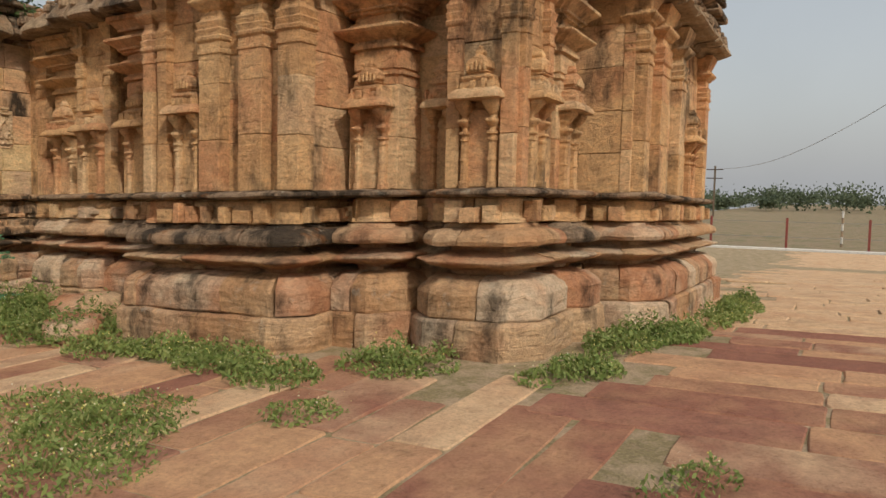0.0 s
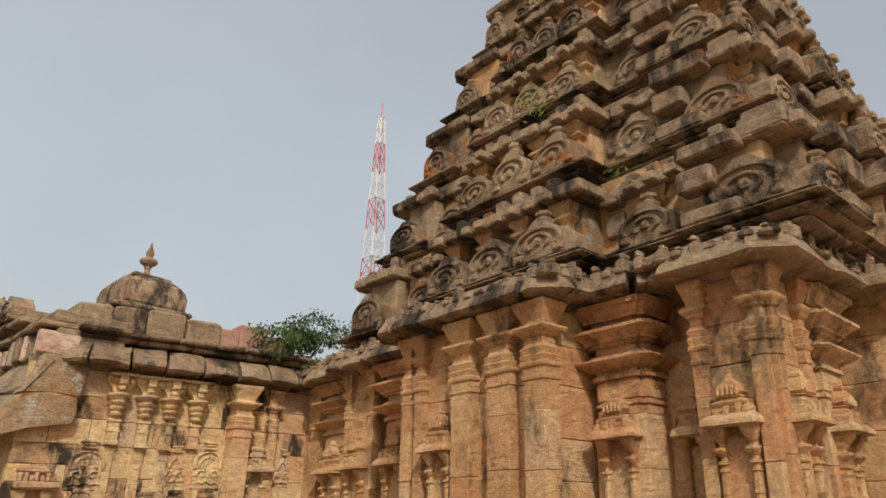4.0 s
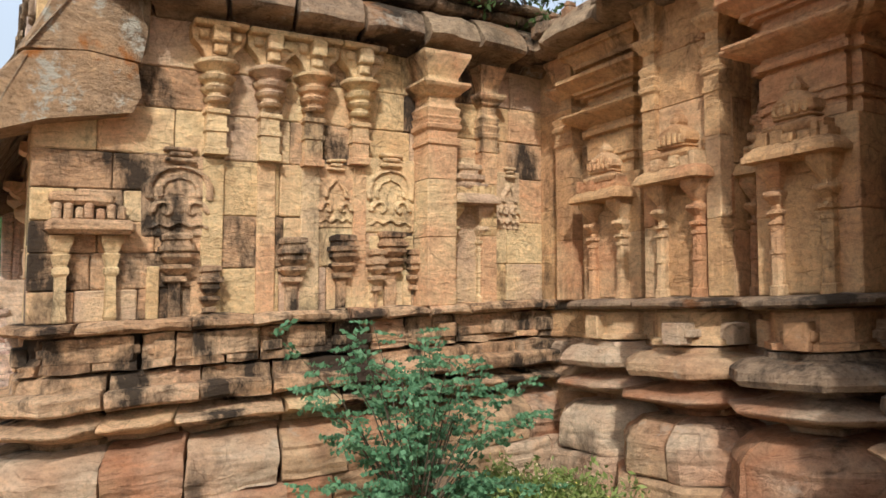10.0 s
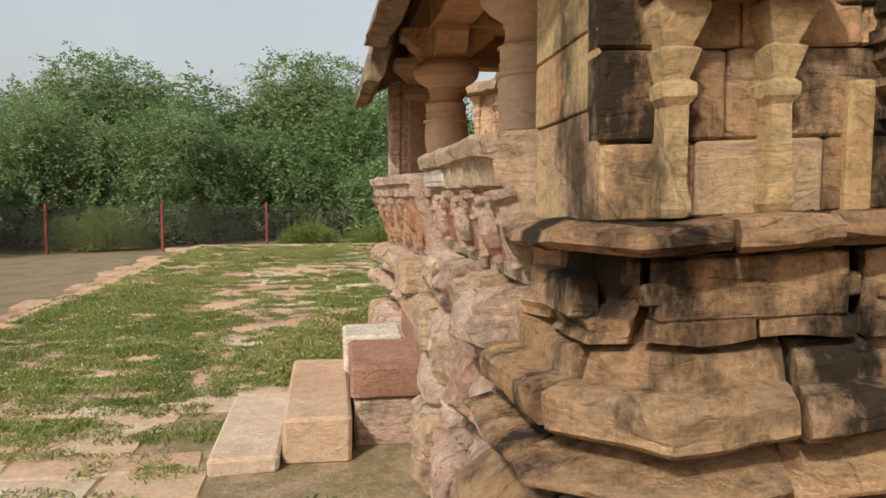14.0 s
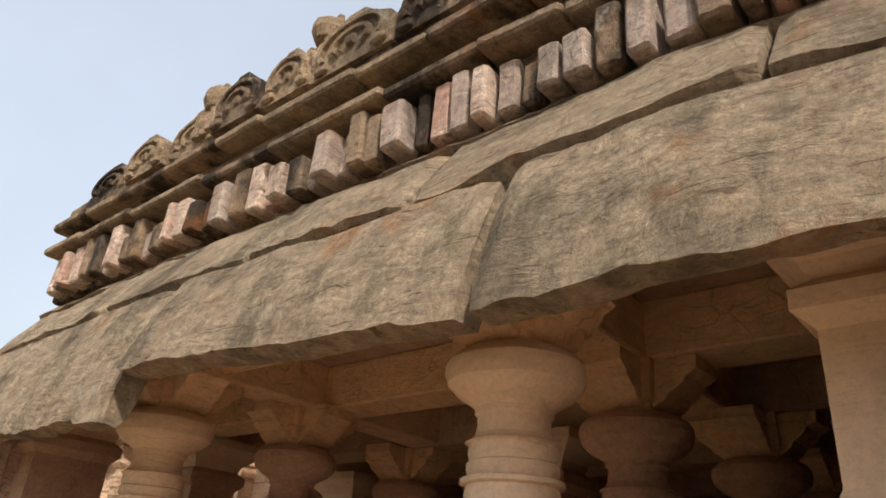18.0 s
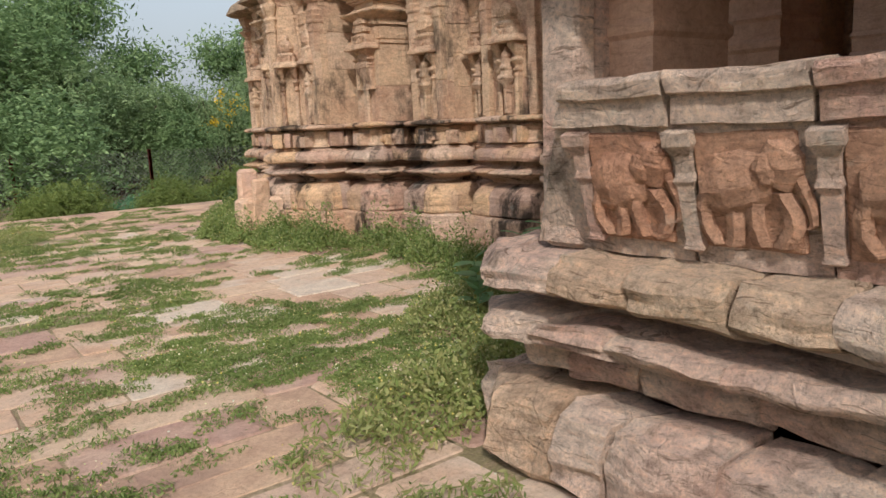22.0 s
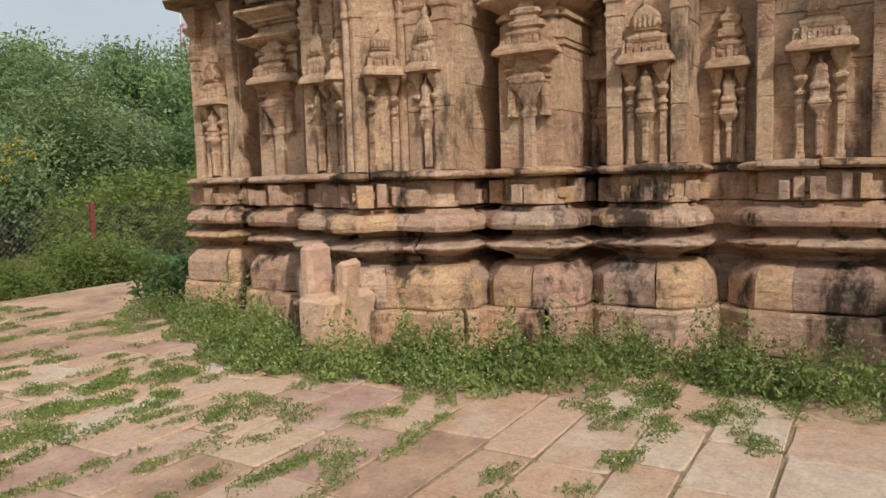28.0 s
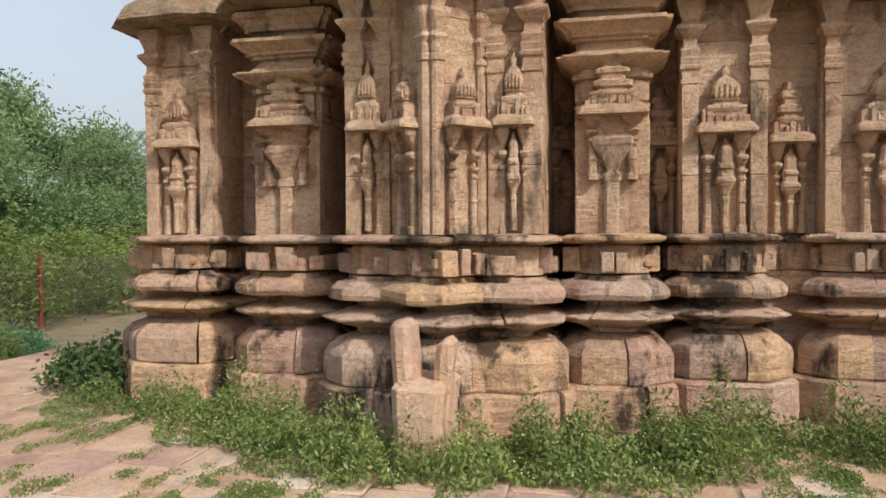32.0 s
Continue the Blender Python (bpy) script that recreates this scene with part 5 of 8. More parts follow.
v, f = squared([(-0.04, 4.86), (0.0, 4.92), (0.0, 5.1), (-0.04, 5.24), (-0.14, 5.34), (-0.3, 5.4), (-0.44, 5.42)], 1.44, 1.44, DX, DY, 0.14)
part("dome", mesh_of("dome", rough(v, 0.025, 3, 4), f, SOOT), dome)
part("dome_cap", mesh_of("dome_cap", *block(DX - 0.4, DX + 0.4, DY - 0.4, DY + 0.4, 5.4, 5.47, 0.03, 0.04), SOOT), dome)
v, f = lathe([(r, 5.45 + z) for r, z in ((0.0, 0.0), (0.15, 0.0), (0.16, 0.03), (0.1, 0.05), (0.065, 0.09), (0.055, 0.19), (0.08, 0.22), (0.075, 0.24), (0.1, 0.26), (0.175, 0.3), (0.19, 0.34), (0.17, 0.37), (0.08, 0.4), (0.06, 0.42), (0.085, 0.46), (0.085, 0.5), (0.05, 0.56), (0.025, 0.63), (0.0, 0.7))], 16, DX, DY)
part("finial", mesh_of("finial", v, f, TOWERST, True), dome, "turned stone pot finial with a spike")
TOP = 3.40

# the dome stands well back on the roof
for ob in dome.children_recursive:
    for v in ob.data.vertices:
        v.co = Vector((7.388 + (v.co.x - DX) * 1.12, 20.83 + (v.co.y - DY) * 1.12, 3.69 + (v.co.z - 3.7) * 1.4 + 0.84 * min(1.0, max(0.0, (v.co.z - 3.75) / 0.3))))

# ---- the porch ----
porch = thing("temple_porch", "pinkish stone porch platform of rough ledges beside the steps", "temple porch")
P_FOOT = [(0.26, 0.0), (0.33, 0.04), (0.335, 0.2), (0.3, 0.33), (0.2, 0.37)]
P_LEDGE = [(0.02, 0.40), (0.1, 0.43), (0.12, 0.5), (0.1, 0.56), (0.26, 0.58), (0.29, 0.62), (0.26, 0.67), (0.08, 0.68)]
P_SLAB = [(0.08, 0.76), (0.24, 0.78), (0.29, 0.81), (0.29, 0.88), (0.24, 0.935), (0.05, 0.955)]
N_PLAN = [(3.75, 16.86), (3.64, 18.85), (6.6, 18.85)]
course(N_PLAN, P_FOOT, porch, "footing_stone", (PINK, PINK, YPINK), 0.36, 0.04, gap=0.004, jut=1.7, seg=0.09, layer=0.022)
course(N_PLAN, P_LEDGE, porch, "ledge_stone", (PINK, PINK, YPINK), 0.42, 0.035, gap=0.004, jut=1.7, seg=0.08, layer=0.022)
course(N_PLAN, P_SLAB, porch, "ledge_slab", (PINK, PINK, YPINK), 0.38, 0.035, gap=0.004, jut=1.7, seg=0.08, layer=0.022)
S_FOOT = [(0.26, 0.0), (0.34, 0.05), (0.34, 0.24), (0.3, 0.34), (0.2, 0.38)]
S_LEDGE = [(0.08, 0.40), (0.24, 0.43), (0.28, 0.5), (0.24, 0.57), (0.12, 0.6)]
S_SHELF = [(0.08, 0.63), (0.26, 0.65), (0.32, 0.7), (0.31, 0.8), (0.25, 0.88), (0.06, 0.9)]
S_SLAB = [(0.06, 0.96), (0.24, 0.98), (0.3, 1.02), (0.3, 1.1), (0.24, 1.16), (0.02, 1.18)]
S_PLAN = [(3.7, 13.46), (3.7, 14.86)]
for prof, nm, ln in ((S_FOOT, "footing_stone", 0.36), (S_LEDGE, "ledge_stone", 0.3), (S_SHELF, "ledge_stone", 0.3), (S_SLAB, "ledge_slab", 0.32)):
    course(S_PLAN, prof, porch, nm, (PINK, YPINK, PINK), ln, 0.045, gap=0.004, seg=0.05, jut=2.0, layer=0.024)
# squared stones that end the two ledges beside the entry
for x0, x1, y0, y1, z0, z1, mt in ((3.45, 3.86, 16.58, 16.97, 0.69, 0.965, YPINK), (3.87, 4.3, 16.61, 17.0, 0.68, 0.96, PINK), (3.5, 3.96, 16.54, 16.9, 0.39, 0.685, YPINK), (3.97, 4.5, 16.58, 17.0, 0.4, 0.68, PINK), (3.66, 4.36, 16.6, 17.05, 0.97, 1.14, PINK),
                                   (3.43, 3.8, 14.76, 15.1, 0.96, 1.17, PINK), (3.81, 4.3, 14.7, 15.08, 0.9, 1.17, PINK), (3.39, 3.75, 14.8, 15.2, 0.64, 0.92, YPINK), (3.76, 4.4, 14.8, 15.16, 0.6, 0.9, PINK), (3.42, 3.8, 14.82, 15.16, 0.38, 0.63, PINK), (3.38, 3.8, 14.8, 15.2, 0.0, 0.37, PINK)):
    part("corner_stone", mesh_of("corner_stone", *block(x0, x1, y0, y1, z0, z1, 0.03, 0.035, step=0.08), mt), porch)
core(porch, 3.72, 4.45, 13.4, 15.0, 0, 1.17, PORCH, "platform_core")
core(porch, 3.72, 4.4, 16.75, 18.8, 0.3, 0.955, PORCH, "platform_core")
core(porch, 3.72, 10.2, 13.3, 18.8, 0, 0.655, FLOORS, "floor_slab")
y = 13.5
for x0, x1, zf in ((3.92, 4.7, 0.665), (4.72, 5.9, 0.765), (5.92, 7.2, 0.765), (7.22, 10.0, 0.765)):
    y = 13.45
    while y < 18.7:
        w = min(rng.uniform(0.8, 1.4), 18.75 - y)
        if zf > 0.7 or 14.9 < y < 16.6:
            part("floor_stone", mesh_of("floor_stone", *block(x0, x1 - 0.01, y, y + w - 0.008, 0.6, zf + rng.uniform(-0.004, 0.004), 0.006, 0.012), FLOORS), porch)
        y += w + (0.001 if w > 0.2 else 1)
steps = thing("porch_steps", "worn red and grey sandstone steps up to the porch", "steps")
for nm, x0, x1, y0, y1, z0, z1, mt in (("step", 3.06, 3.47, 15.42, 16.2, 0.27, 0.47, REDDISH), ("step", 3.08, 3.46, 15.44, 16.18, -0.02, 0.27, PINK), ("step", 2.68, 3.055, 15.2, 16.6, -0.02, 0.25, PAVE_B), ("step", 2.3, 2.67, 15.1, 16.3, -0.02, 0.09, PAVE_B), ("step", 3.03, 3.44, 16.22, 16.68, 0.0, 0.49, WHITEWASH)):
    part(nm, mesh_of(nm, *block(x0, x1, y0, y1, z0, z1, 0.012, 0.02), mt), steps)
for x0, x1, y0, y1, mt in ((3.45, 3.91, 15.6, 16.56, REDDISH), (3.45, 3.91, 15.12, 15.59, REDDISH)):
    part("threshold", mesh_of("threshold", *block(x0, x1, y0, y1, 0.45, 0.655, 0.01, 0.018), mt), steps, "worn red threshold slab")
# thin tan layer over the red threshold slabs, lighter than their fronts
part("threshold_top", mesh_of("threshold_top", *block(3.44, 3.915, 15.12, 16.56, 0.6551, 0.672, 0.004, 0.008), TAN), steps, "thin tan top layer of the threshold")


def bench_piece(y0, y1, xr, zb, zt, lean, relief, band=False, first=False, broken=0.0, rail=PINK):
    """One stone of the sloping seat back: rail, band, carved panel; leaning outwards. xr: the rail's x at each y."""
    def ring(y):
        x = xr(y)
        u = (y - y0) / (y1 - y0)
        rows = [(0.46, zb), (lean, zb), (lean - 0.012, zb + 0.045), (0.06, zt - 0.165), (0.035, zt - 0.16), (0.025, zt - 0.075), (0.0, zt - 0.065), (-0.012, zt - 0.02), (0.0, zt), (0.17, zt + 0.008), (0.2, zt - 0.03), (0.3, zb + 0.12), (0.46, zb + 0.1)]
        return [(x + dx, y + broken * u * (zt - z) / (zt - zb), z) for dx, z in rows]
    n = max(3, round((y1 - y0) / 0.07))
    v, f = lofted([ring(y0 + 0.007 + (y1 - y0 - 0.014) * i / n) for i in range(n + 1)])
    stone = part("back_stone", mesh_of("back_stone", rough(rough(v, 0.012, rng.random() * 30, 5), 0.008, rng.random() * 30, 14), f, rail), bench)
    zl, zh = zb + 0.045, zt - 0.165
    zm, hh = (zl + zh) / 2, (zh - zl) / 2
    c, w = (y0 + y1) / 2, y1 - y0
    xm = xr(c) + (lean - 0.012 + 0.06) / 2
    t = Matrix.Translation((xm, c, zm)) @ Matrix.Rotation(math.atan2(xr(y1) - xr(y0), w) * -1, 4, "Z") @ Matrix.Rotation(-math.atan2(lean - 0.072, zh - zl), 4, "Y")
    v, f = block(-0.008, 0.03, -w / 2 + 0.06, w / 2 - 0.05, -hh * 0.95, hh * 0.95, 0.005, 0.008)
    part("panel", mesh_of("panel", moved((v, f), t)[0], f, REDPAINT if relief == "pot" else REDWASH), stone, "faded red-washed panel")
    k = hh / 0.16
    if relief == "pot":
        pcs = [lathe([(0, -0.15), (0.05, -0.15), (0.04, -0.12), (0.085, -0.085), (0.115, -0.02), (0.105, 0.035), (0.06, 0.075), (0.05, 0.095), (0.085, 0.11), (0.075, 0.13), (0, 0.135)], 14)]
        for s in (-1, 1):
            ring_ = []
            for i in range(8):
                a = math.pi * 1.25 * i / 7
                p = Vector((0.0, s * (0.105 + 0.05 * (1 - math.cos(a)) * 0.7), 0.08 + 0.05 * math.sin(a)))
                tt = 0.03 - 0.002 * i
                ring_.append([p + Vector((0.03, 0, 0)), p + Vector((0, s * tt, tt * 0.4)), p + Vector((-0.06, 0, 0)), p + Vector((0, -s * tt, -tt * 0.4))])
            pcs.append(lofted(ring_))
        mt = PINK
    else:
        # a striding elephant: back, head with ear, curled trunk, four bent legs
        pcs = [moved(lathe([(0, -0.15), (0.07, -0.13), (0.105, -0.05), (0.1, 0.04), (0.075, 0.1), (0, 0.12)], 10), Matrix.Translation((0.01, 0.03, 0.03)) @ Matrix.Rotation(radians(78), 4, "X"))]
        pcs.append(moved(lathe([(0, -0.08), (0.05, -0.06), (0.078, 0.01), (0.06, 0.06), (0, 0.085)], 9), Matrix.Translation((-0.015, -0.115, 0.085)) @ Matrix.Rotation(radians(20), 4, "X")))
        pcs.append(moved(lathe([(0, -0.05), (0.03, -0.03), (0.045, 0.01), (0.02, 0.05), (0, 0.055)], 7), Matrix.Translation((-0.06, -0.07, 0.075))))
        ring_ = []
        for i in range(8):
            a = 2.9 * i / 7
            rr = 0.034 - 0.0025 * i
            cy, cz = -0.165 - 0.035 * math.sin(a * 0.9), 0.06 - 0.028 * i + (0.02 * max(0, i - 5))
            ring_.append([(rr * math.cos(b) - 0.02, cy + rr * 0.8 * math.sin(b), cz) for b in (0, 1.05, 2.1, 3.14, 4.2, 5.2)])
        pcs.append(lofted(ring_))
        for o, bend in ((-0.1, -0.06), (-0.03, 0.02), (0.07, -0.03), (0.13, 0.05)):
            pcs.append(lofted([[(0.06 * math.cos(a), o + bend * (1 - q) * q * 3 + (0.034 + 0.012 * abs(q - 0.4)) * math.sin(a), -0.16 + 0.17 * q) for a in (0, 1.05, 2.1, 3.14, 4.2, 5.2)] for q in (0, 0.12, 0.35, 0.65, 1)]))
        mt = REDWASH
    v, f = join(pcs)
    sq = Matrix.Translation((-0.008, 0, 0)) @ Matrix.Scale(0.45, 4, (1, 0, 0)) @ Matrix.Scale(k * (1.0 if relief == "pot" else 0.82), 4, (0, 0, 1)) @ Matrix.Scale(min(1.15, k) * (1.0 if relief == "pot" else 0.8), 4, (0, 1, 0))
    nm = "carved_pot" if relief == "pot" else "carved_beast"
    part(nm, mesh_of(nm, rough(moved((v, f), t @ sq)[0], 0.01, rng.random() * 9, 9), f, mt), stone)
    ends = [w / 2 - 0.02] + ([-w / 2 + 0.03] if first else [])
    for e in ends:
        v, f = squared([(0.0, -1.0), (0.008, -0.95), (0.0, -0.85), (0.0, 0.1), (0.01, 0.2), (0.0, 0.32), (0.0, 0.6), (0.02, 0.8), (0.02, 1.0)], 0.03, 0.055, -0.012, e)
        v = [Vector((p[0], p[1], p[2] * hh)) for p in v]
        part("panel_pilaster", mesh_of("panel_pilaster", rough(moved((v, f), t)[0], 0.007, rng.random() * 9, 9), f, PINK), stone)
    if band:
        v, f = block(-0.006, 0.02, y0 + 0.03, y1 - 0.02, 0.0, 0.078, 0.002, 0.004)
        tb = Matrix.Translation((xr(c) + 0.03, 0, zt - 0.155)) @ Matrix.Rotation(-0.12, 4, "Y")
        wb = part("painted_band", mesh_of("painted_band", moved((v, f), tb)[0], f, WHITEWASH), stone, "whitewashed band with a faded line of writing")
        y = y0 + 0.05
        while y < y1 - 0.06:
            w2 = rng.uniform(0.012, 0.03)
            v, f = block(-0.0095, 0.0, y, y + w2, 0.024, 0.024 + rng.uniform(0.02, 0.035), 0.001, 0.003)
            part("writing_bar", mesh_of("writing_bar", moved((v, f), tb)[0], f, WRITING), wb)
            y += w2 + rng.uniform(0.006, 0.016)


bench = thing("south_bench", "sloping stone seat back with red panels of carved pots", "stone bench", "porch benches")
for i, (a, b) in enumerate(((13.45, 13.95), (13.95, 14.41), (14.41, 15.08))):
    bench_piece(a, b, lambda y: 3.42, 1.18, 1.645, 0.13, "pot", i == 2, i == 0, rail=CREAM)
bench = thing("north_bench", "sloping stone seat back carved with small beasts, worn and blackened", "stone bench", "porch benches")
for a, b, rel, br in ((16.6, 17.12, "beast", 0.0), (17.12, 17.62, "beast", 0.0), (17.62, 18.06, "beast", 0.0), (18.06, 18.46, "beast", 0.35)):
    bench_piece(a, b, lambda y: 3.345 + max(0.0, 18.44 - y) * 0.085, 0.96, 1.595, 0.21, rel, False, False, br)

COLUMN = [(0.15, 1.42), (0.15, 1.5), (0.176, 1.51), (0.176, 1.55), (0.15, 1.56), (0.145, 1.6), (0.145, 1.7), (0.158, 1.72), (0.184, 1.735), (0.184, 1.752), (0.15, 1.763), (0.157, 1.8), (0.167, 1.86), (0.171, 1.92), (0.169, 1.98), (0.161, 2.008), (0.182, 2.014), (0.182, 2.03), (0.152, 2.036), (0.164, 2.06), (0.163, 2.084), (0.154, 2.09), (0.161, 2.115), (0.158, 2.15), (0.174, 2.154), (0.15, 2.168), (0.137, 2.185), (0.132, 2.22), (0.132, 2.25), (0.143, 2.258), (0.143, 2.278), (0.15, 2.285), (0.17, 2.3), (0.215, 2.325), (0.25, 2.36), (0.262, 2.4), (0.258, 2.435), (0.235, 2.463), (0.2, 2.485), (0.15, 2.49)]


def column_piece(name, x, y, zb, material, square=False):
    col = thing(name, "lathe-turned sandstone column with ringed shaft and cushion capital", "column", "porch columns")
    z1 = 1.42
    part("base_block", mesh_of("base_block", *block(x - 0.2, x + 0.2, y - 0.2, y + 0.2, zb, z1, 0.01, 0.03), material), col)
    if zb < 0.8:
        part("foot", mesh_of("foot", *squared([(0.12, zb), (0.12, zb + 0.12), (0.03, zb + 0.26), (0.0, zb + 0.28)], 0.4, 0.4, x, y), material), col)
    v, f = lathe(COLUMN, 36, x, y)
    k = mesh_of("shaft", rough(v, 0.004, rng.random() * 9, 6), f, material, False)
    k.shade_smooth()
    k.set_sharp_from_angle(angle=radians(24))
    part("shaft", k, col)
    # cruciform bracket: four arms with a curved, stepped underside, on a square block
    pcs = [squared([(0.0, 2.485), (0.0, 2.52), (0.015, 2.53), (0.015, 2.72)], 0.3, 0.3, x, y)]
    arm = [(0.1, 2.488), (0.16, 2.5), (0.21, 2.53), (0.23, 2.565), (0.25, 2.57), (0.29, 2.6), (0.31, 2.635), (0.33, 2.64), (0.36, 2.66), (0.36, 2.72), (0.1, 2.72)]
    for q in range(4):
        turn = Matrix.Translation((x, y, 0)) @ Matrix.Rotation(q * math.pi / 2, 4, "Z")
        pcs.append(moved(lofted([[(a, w, b) for a, b in arm] for w in (-0.12, -0.1, 0.1, 0.12)]), turn))
    v, f = join(pcs)
    part("bracket", mesh_of("bracket", rough(v, 0.008, rng.random() * 9, 5), f, BEAM), col)


for x, y, zb, mt in ((3.93, 14.75, 1.17, PORCH), (3.87, 17.06, 0.955, PORCH), (4.95, 14.78, 0.76, REDCOL), (4.83, 17.1, 0.66, REDCOL), (6.1, 14.6, 0.76, REDCOL), (6.1, 17.3, 0.76, REDCOL), (7.3, 14.6, 0.76, REDCOL), (7.3, 17.3, 0.76, REDCOL), (8.7, 14.6, 0.76, INSIDE), (8.7, 17.3, 0.76, INSIDE)):
    column_piece("porch_column", x, y, zb, mt)
for x, y, wd in ((3.97, 18.6, 0.5), (5.2, 18.75, 0.4), (6.9, 18.75, 0.4), (3.97, 13.5, 0.36), (6.1, 15.95, 0.3)):
    pr = thing("square_pier", "squared stone porch pier with banded mouldings", "pier", "porch piers")
    v, f = squared([(0.03, 0.76), (0.03, 1.3), (0.0, 1.34), (0.0, 1.75), (0.015, 1.77), (0.015, 1.8), (0.0, 1.82), (0.0, 1.9), (0.015, 1.92), (0.0, 1.95), (0.0, 2.35), (0.05, 2.4), (0.05, 2.46), (0.0, 2.5)], wd, wd, x, y)
    part("shaft", mesh_of("shaft", rough(v, 0.006, rng.random() * 9, 5), f, REDCOL if y > 18 or x > 5 else PORCH), pr)
    part("bracket", mesh_of("bracket", *squared([(0.0, 2.5), (0.02, 2.55), (0.15, 2.66), (0.15, 2.72)], wd, wd, x, y), PORCH), pr)
slim = thing("split_post", "cracked reddish upright stone post on the bench end", "post")
for dx, w in ((-0.065, 0.12), (0.07, 0.14)):
    part("post_half", mesh_of("post_half", *block(3.66 + dx - w / 2, 3.66 + dx + w / 2, 18.55, 18.75, 0.96, 2.62, 0.014, 0.02), PINK), slim)

hall_shell = thing("porch_hall", "dim stone hall behind the porch with beams and ceiling slabs", "temple hall")
core(hall_shell, 10.0, 10.4, 13.0, 18.3, 0.6, 3.0, INSIDE, "back_wall")
core(hall_shell, 10.0, 10.4, 18.68, 22, 0.6, 3.0, INSIDE, "back_wall")
core(hall_shell, 10.002, 10.398, 18.3, 18.68, 0.6, 1.5, INSIDE, "back_wall")
core(hall_shell, 10.002, 10.398, 18.3, 18.68, 2.35, 3.0, INSIDE, "back_wall")
core(hall_shell, 7.7, 10.4, 18.95, 19.35, 0.6, 3.0, INSIDE, "side_wall")
core(hall_shell, 5.45, 7.7, 18.6, 18.95, 0.6, 1.12, PORCH, "seat_wall")
core(hall_shell, 4.1, 10.4, 13.1, 13.4, 0.6, 3.0, INSIDE, "side_wall")
for x in (3.88, 4.95, 6.1, 7.3, 8.7):
    core(hall_shell, x - 0.15, x + 0.15, 13.3, 19.1, 2.72, 3.0, BEAM if x < 5 else INSIDE, "beam")
for y in (14.78, 17.0, 18.75):
    core(hall_shell, 3.72, 10.1, y - 0.14, y + 0.14, 2.722, 2.998, BEAM, "beam")
core(hall_shell, 3.7, 10.4, 13.0, 19.3, 3.0, 3.2, INSIDE, "ceiling_slab")
core(hall_shell, 3.72, 4.1, 13.05, 18.7, 3.0, 3.3, ROOF, "eave_backing")

# curved stone eave of the porch
eave = thing("porch_eave", "great sloping stone eave slabs, weathered grey-brown with lichen and a crack", "eave")
EAVE_X = [(3.2, 2.36), (3.22, 2.46), (3.3, 2.7), (3.4, 2.92), (3.5, 3.08), (3.64, 3.28), (3.86, 3.5)]


def eave_slab(y0, y1, lo, hi, lift0=0.0, lift1=0.0, rim0=0.0, rim1=0.0, sink=0.0):
    """One slab of the eave; rim: how far its lower edge hangs lower or higher than the rest."""
    top = [Vector(p) for p in EAVE_X][lo:hi]
    n = max(4, round((y1 - y0) / 0.06))
    rings = []
    for i in range(n + 1):
        u = i / n
        y = y0 + (y1 - y0) * u
        lift, rim = lift0 + (lift1 - lift0) * u, rim0 + (rim1 - rim0) * u
        chip = 0.03 * noise.noise(Vector((y * 2.6, lo, 2))) + 0.022 * noise.noise(Vector((y * 9, lo, 5))) + 0.012 * noise.noise(Vector((y * 23, lo, 7)))
        if i in (0, n):
            chip += 0.02
        ring = []
        for k, p in enumerate(top):
            w = (1, 0.7, 0.3, 0, 0, 0, 0)[k + lo]
            edge = (i in (0, n)) * 0.018 + 0.12 * max(0.0, (13.9 - y) / 1.15) ** 1.5
            ring.append((p.x + chip * (0.4 if k == 0 else 0) + edge + sink, y, p.y + rim * w + lift + chip * (1.0 if k == 0 else 0) - edge * 0.5 - sink * 0.5))
        under = [(p.x + 0.12, y, p.y + rim * (1, 0.7, 0.3, 0, 0, 0, 0)[k + lo] - 0.1 + lift) for k, p in enumerate(top)][::-1]
        if lo == 0:
            under[-1] = (top[0].x + 0.09, y, top[0].y - 0.012 + lift + rim + chip)
        rings.append(ring + under)
    v, f = lofted(rings)
    part("eave_slab", mesh_of("eave_slab", rough(rough(v, 0.016, rng.random() * 30, 3), 0.008, rng.random() * 30, 12), f, EAVEST), eave)


for a, b, l, m, r0, r1 in ((12.74, 14.42, 0.0, 0.0, 0.02, -0.02), (14.47, 16.42, -0.02, 0.04, 0.0, 0.08), (16.45, 18.8, 0.03, 0.0, -0.15, -0.04)):
    eave_slab(a, b, 0, 4, l, m, r0, r1)
for a, b, l, m in ((12.74, 13.62, 0.05, 0.02), (13.64, 14.9, 0.035, 0.0), (14.92, 15.9, 0.0, 0.05), (15.92, 17.2, 0.03, 0.05), (17.22, 18.85, 0.04, 0.0)):
    eave_slab(a, b, 3, 6, l + 0.02, m + 0.02)
for a, b, l, m in ((12.76, 14.1, 0.03, 0.0), (14.12, 15.35, 0.02, 0.03), (15.37, 16.6, 0.0, 0.04), (16.62, 18.88, 0.05, 0.03)):
    eave_slab(a, b, 5, 7, l + 0.02, m + 0.03)
part("eave_end", mesh_of("eave_end", *block(3.62, 4.15, 12.76, 13.3, 2.95, 3.5, 0.015, 0.05), EAVEST), eave)
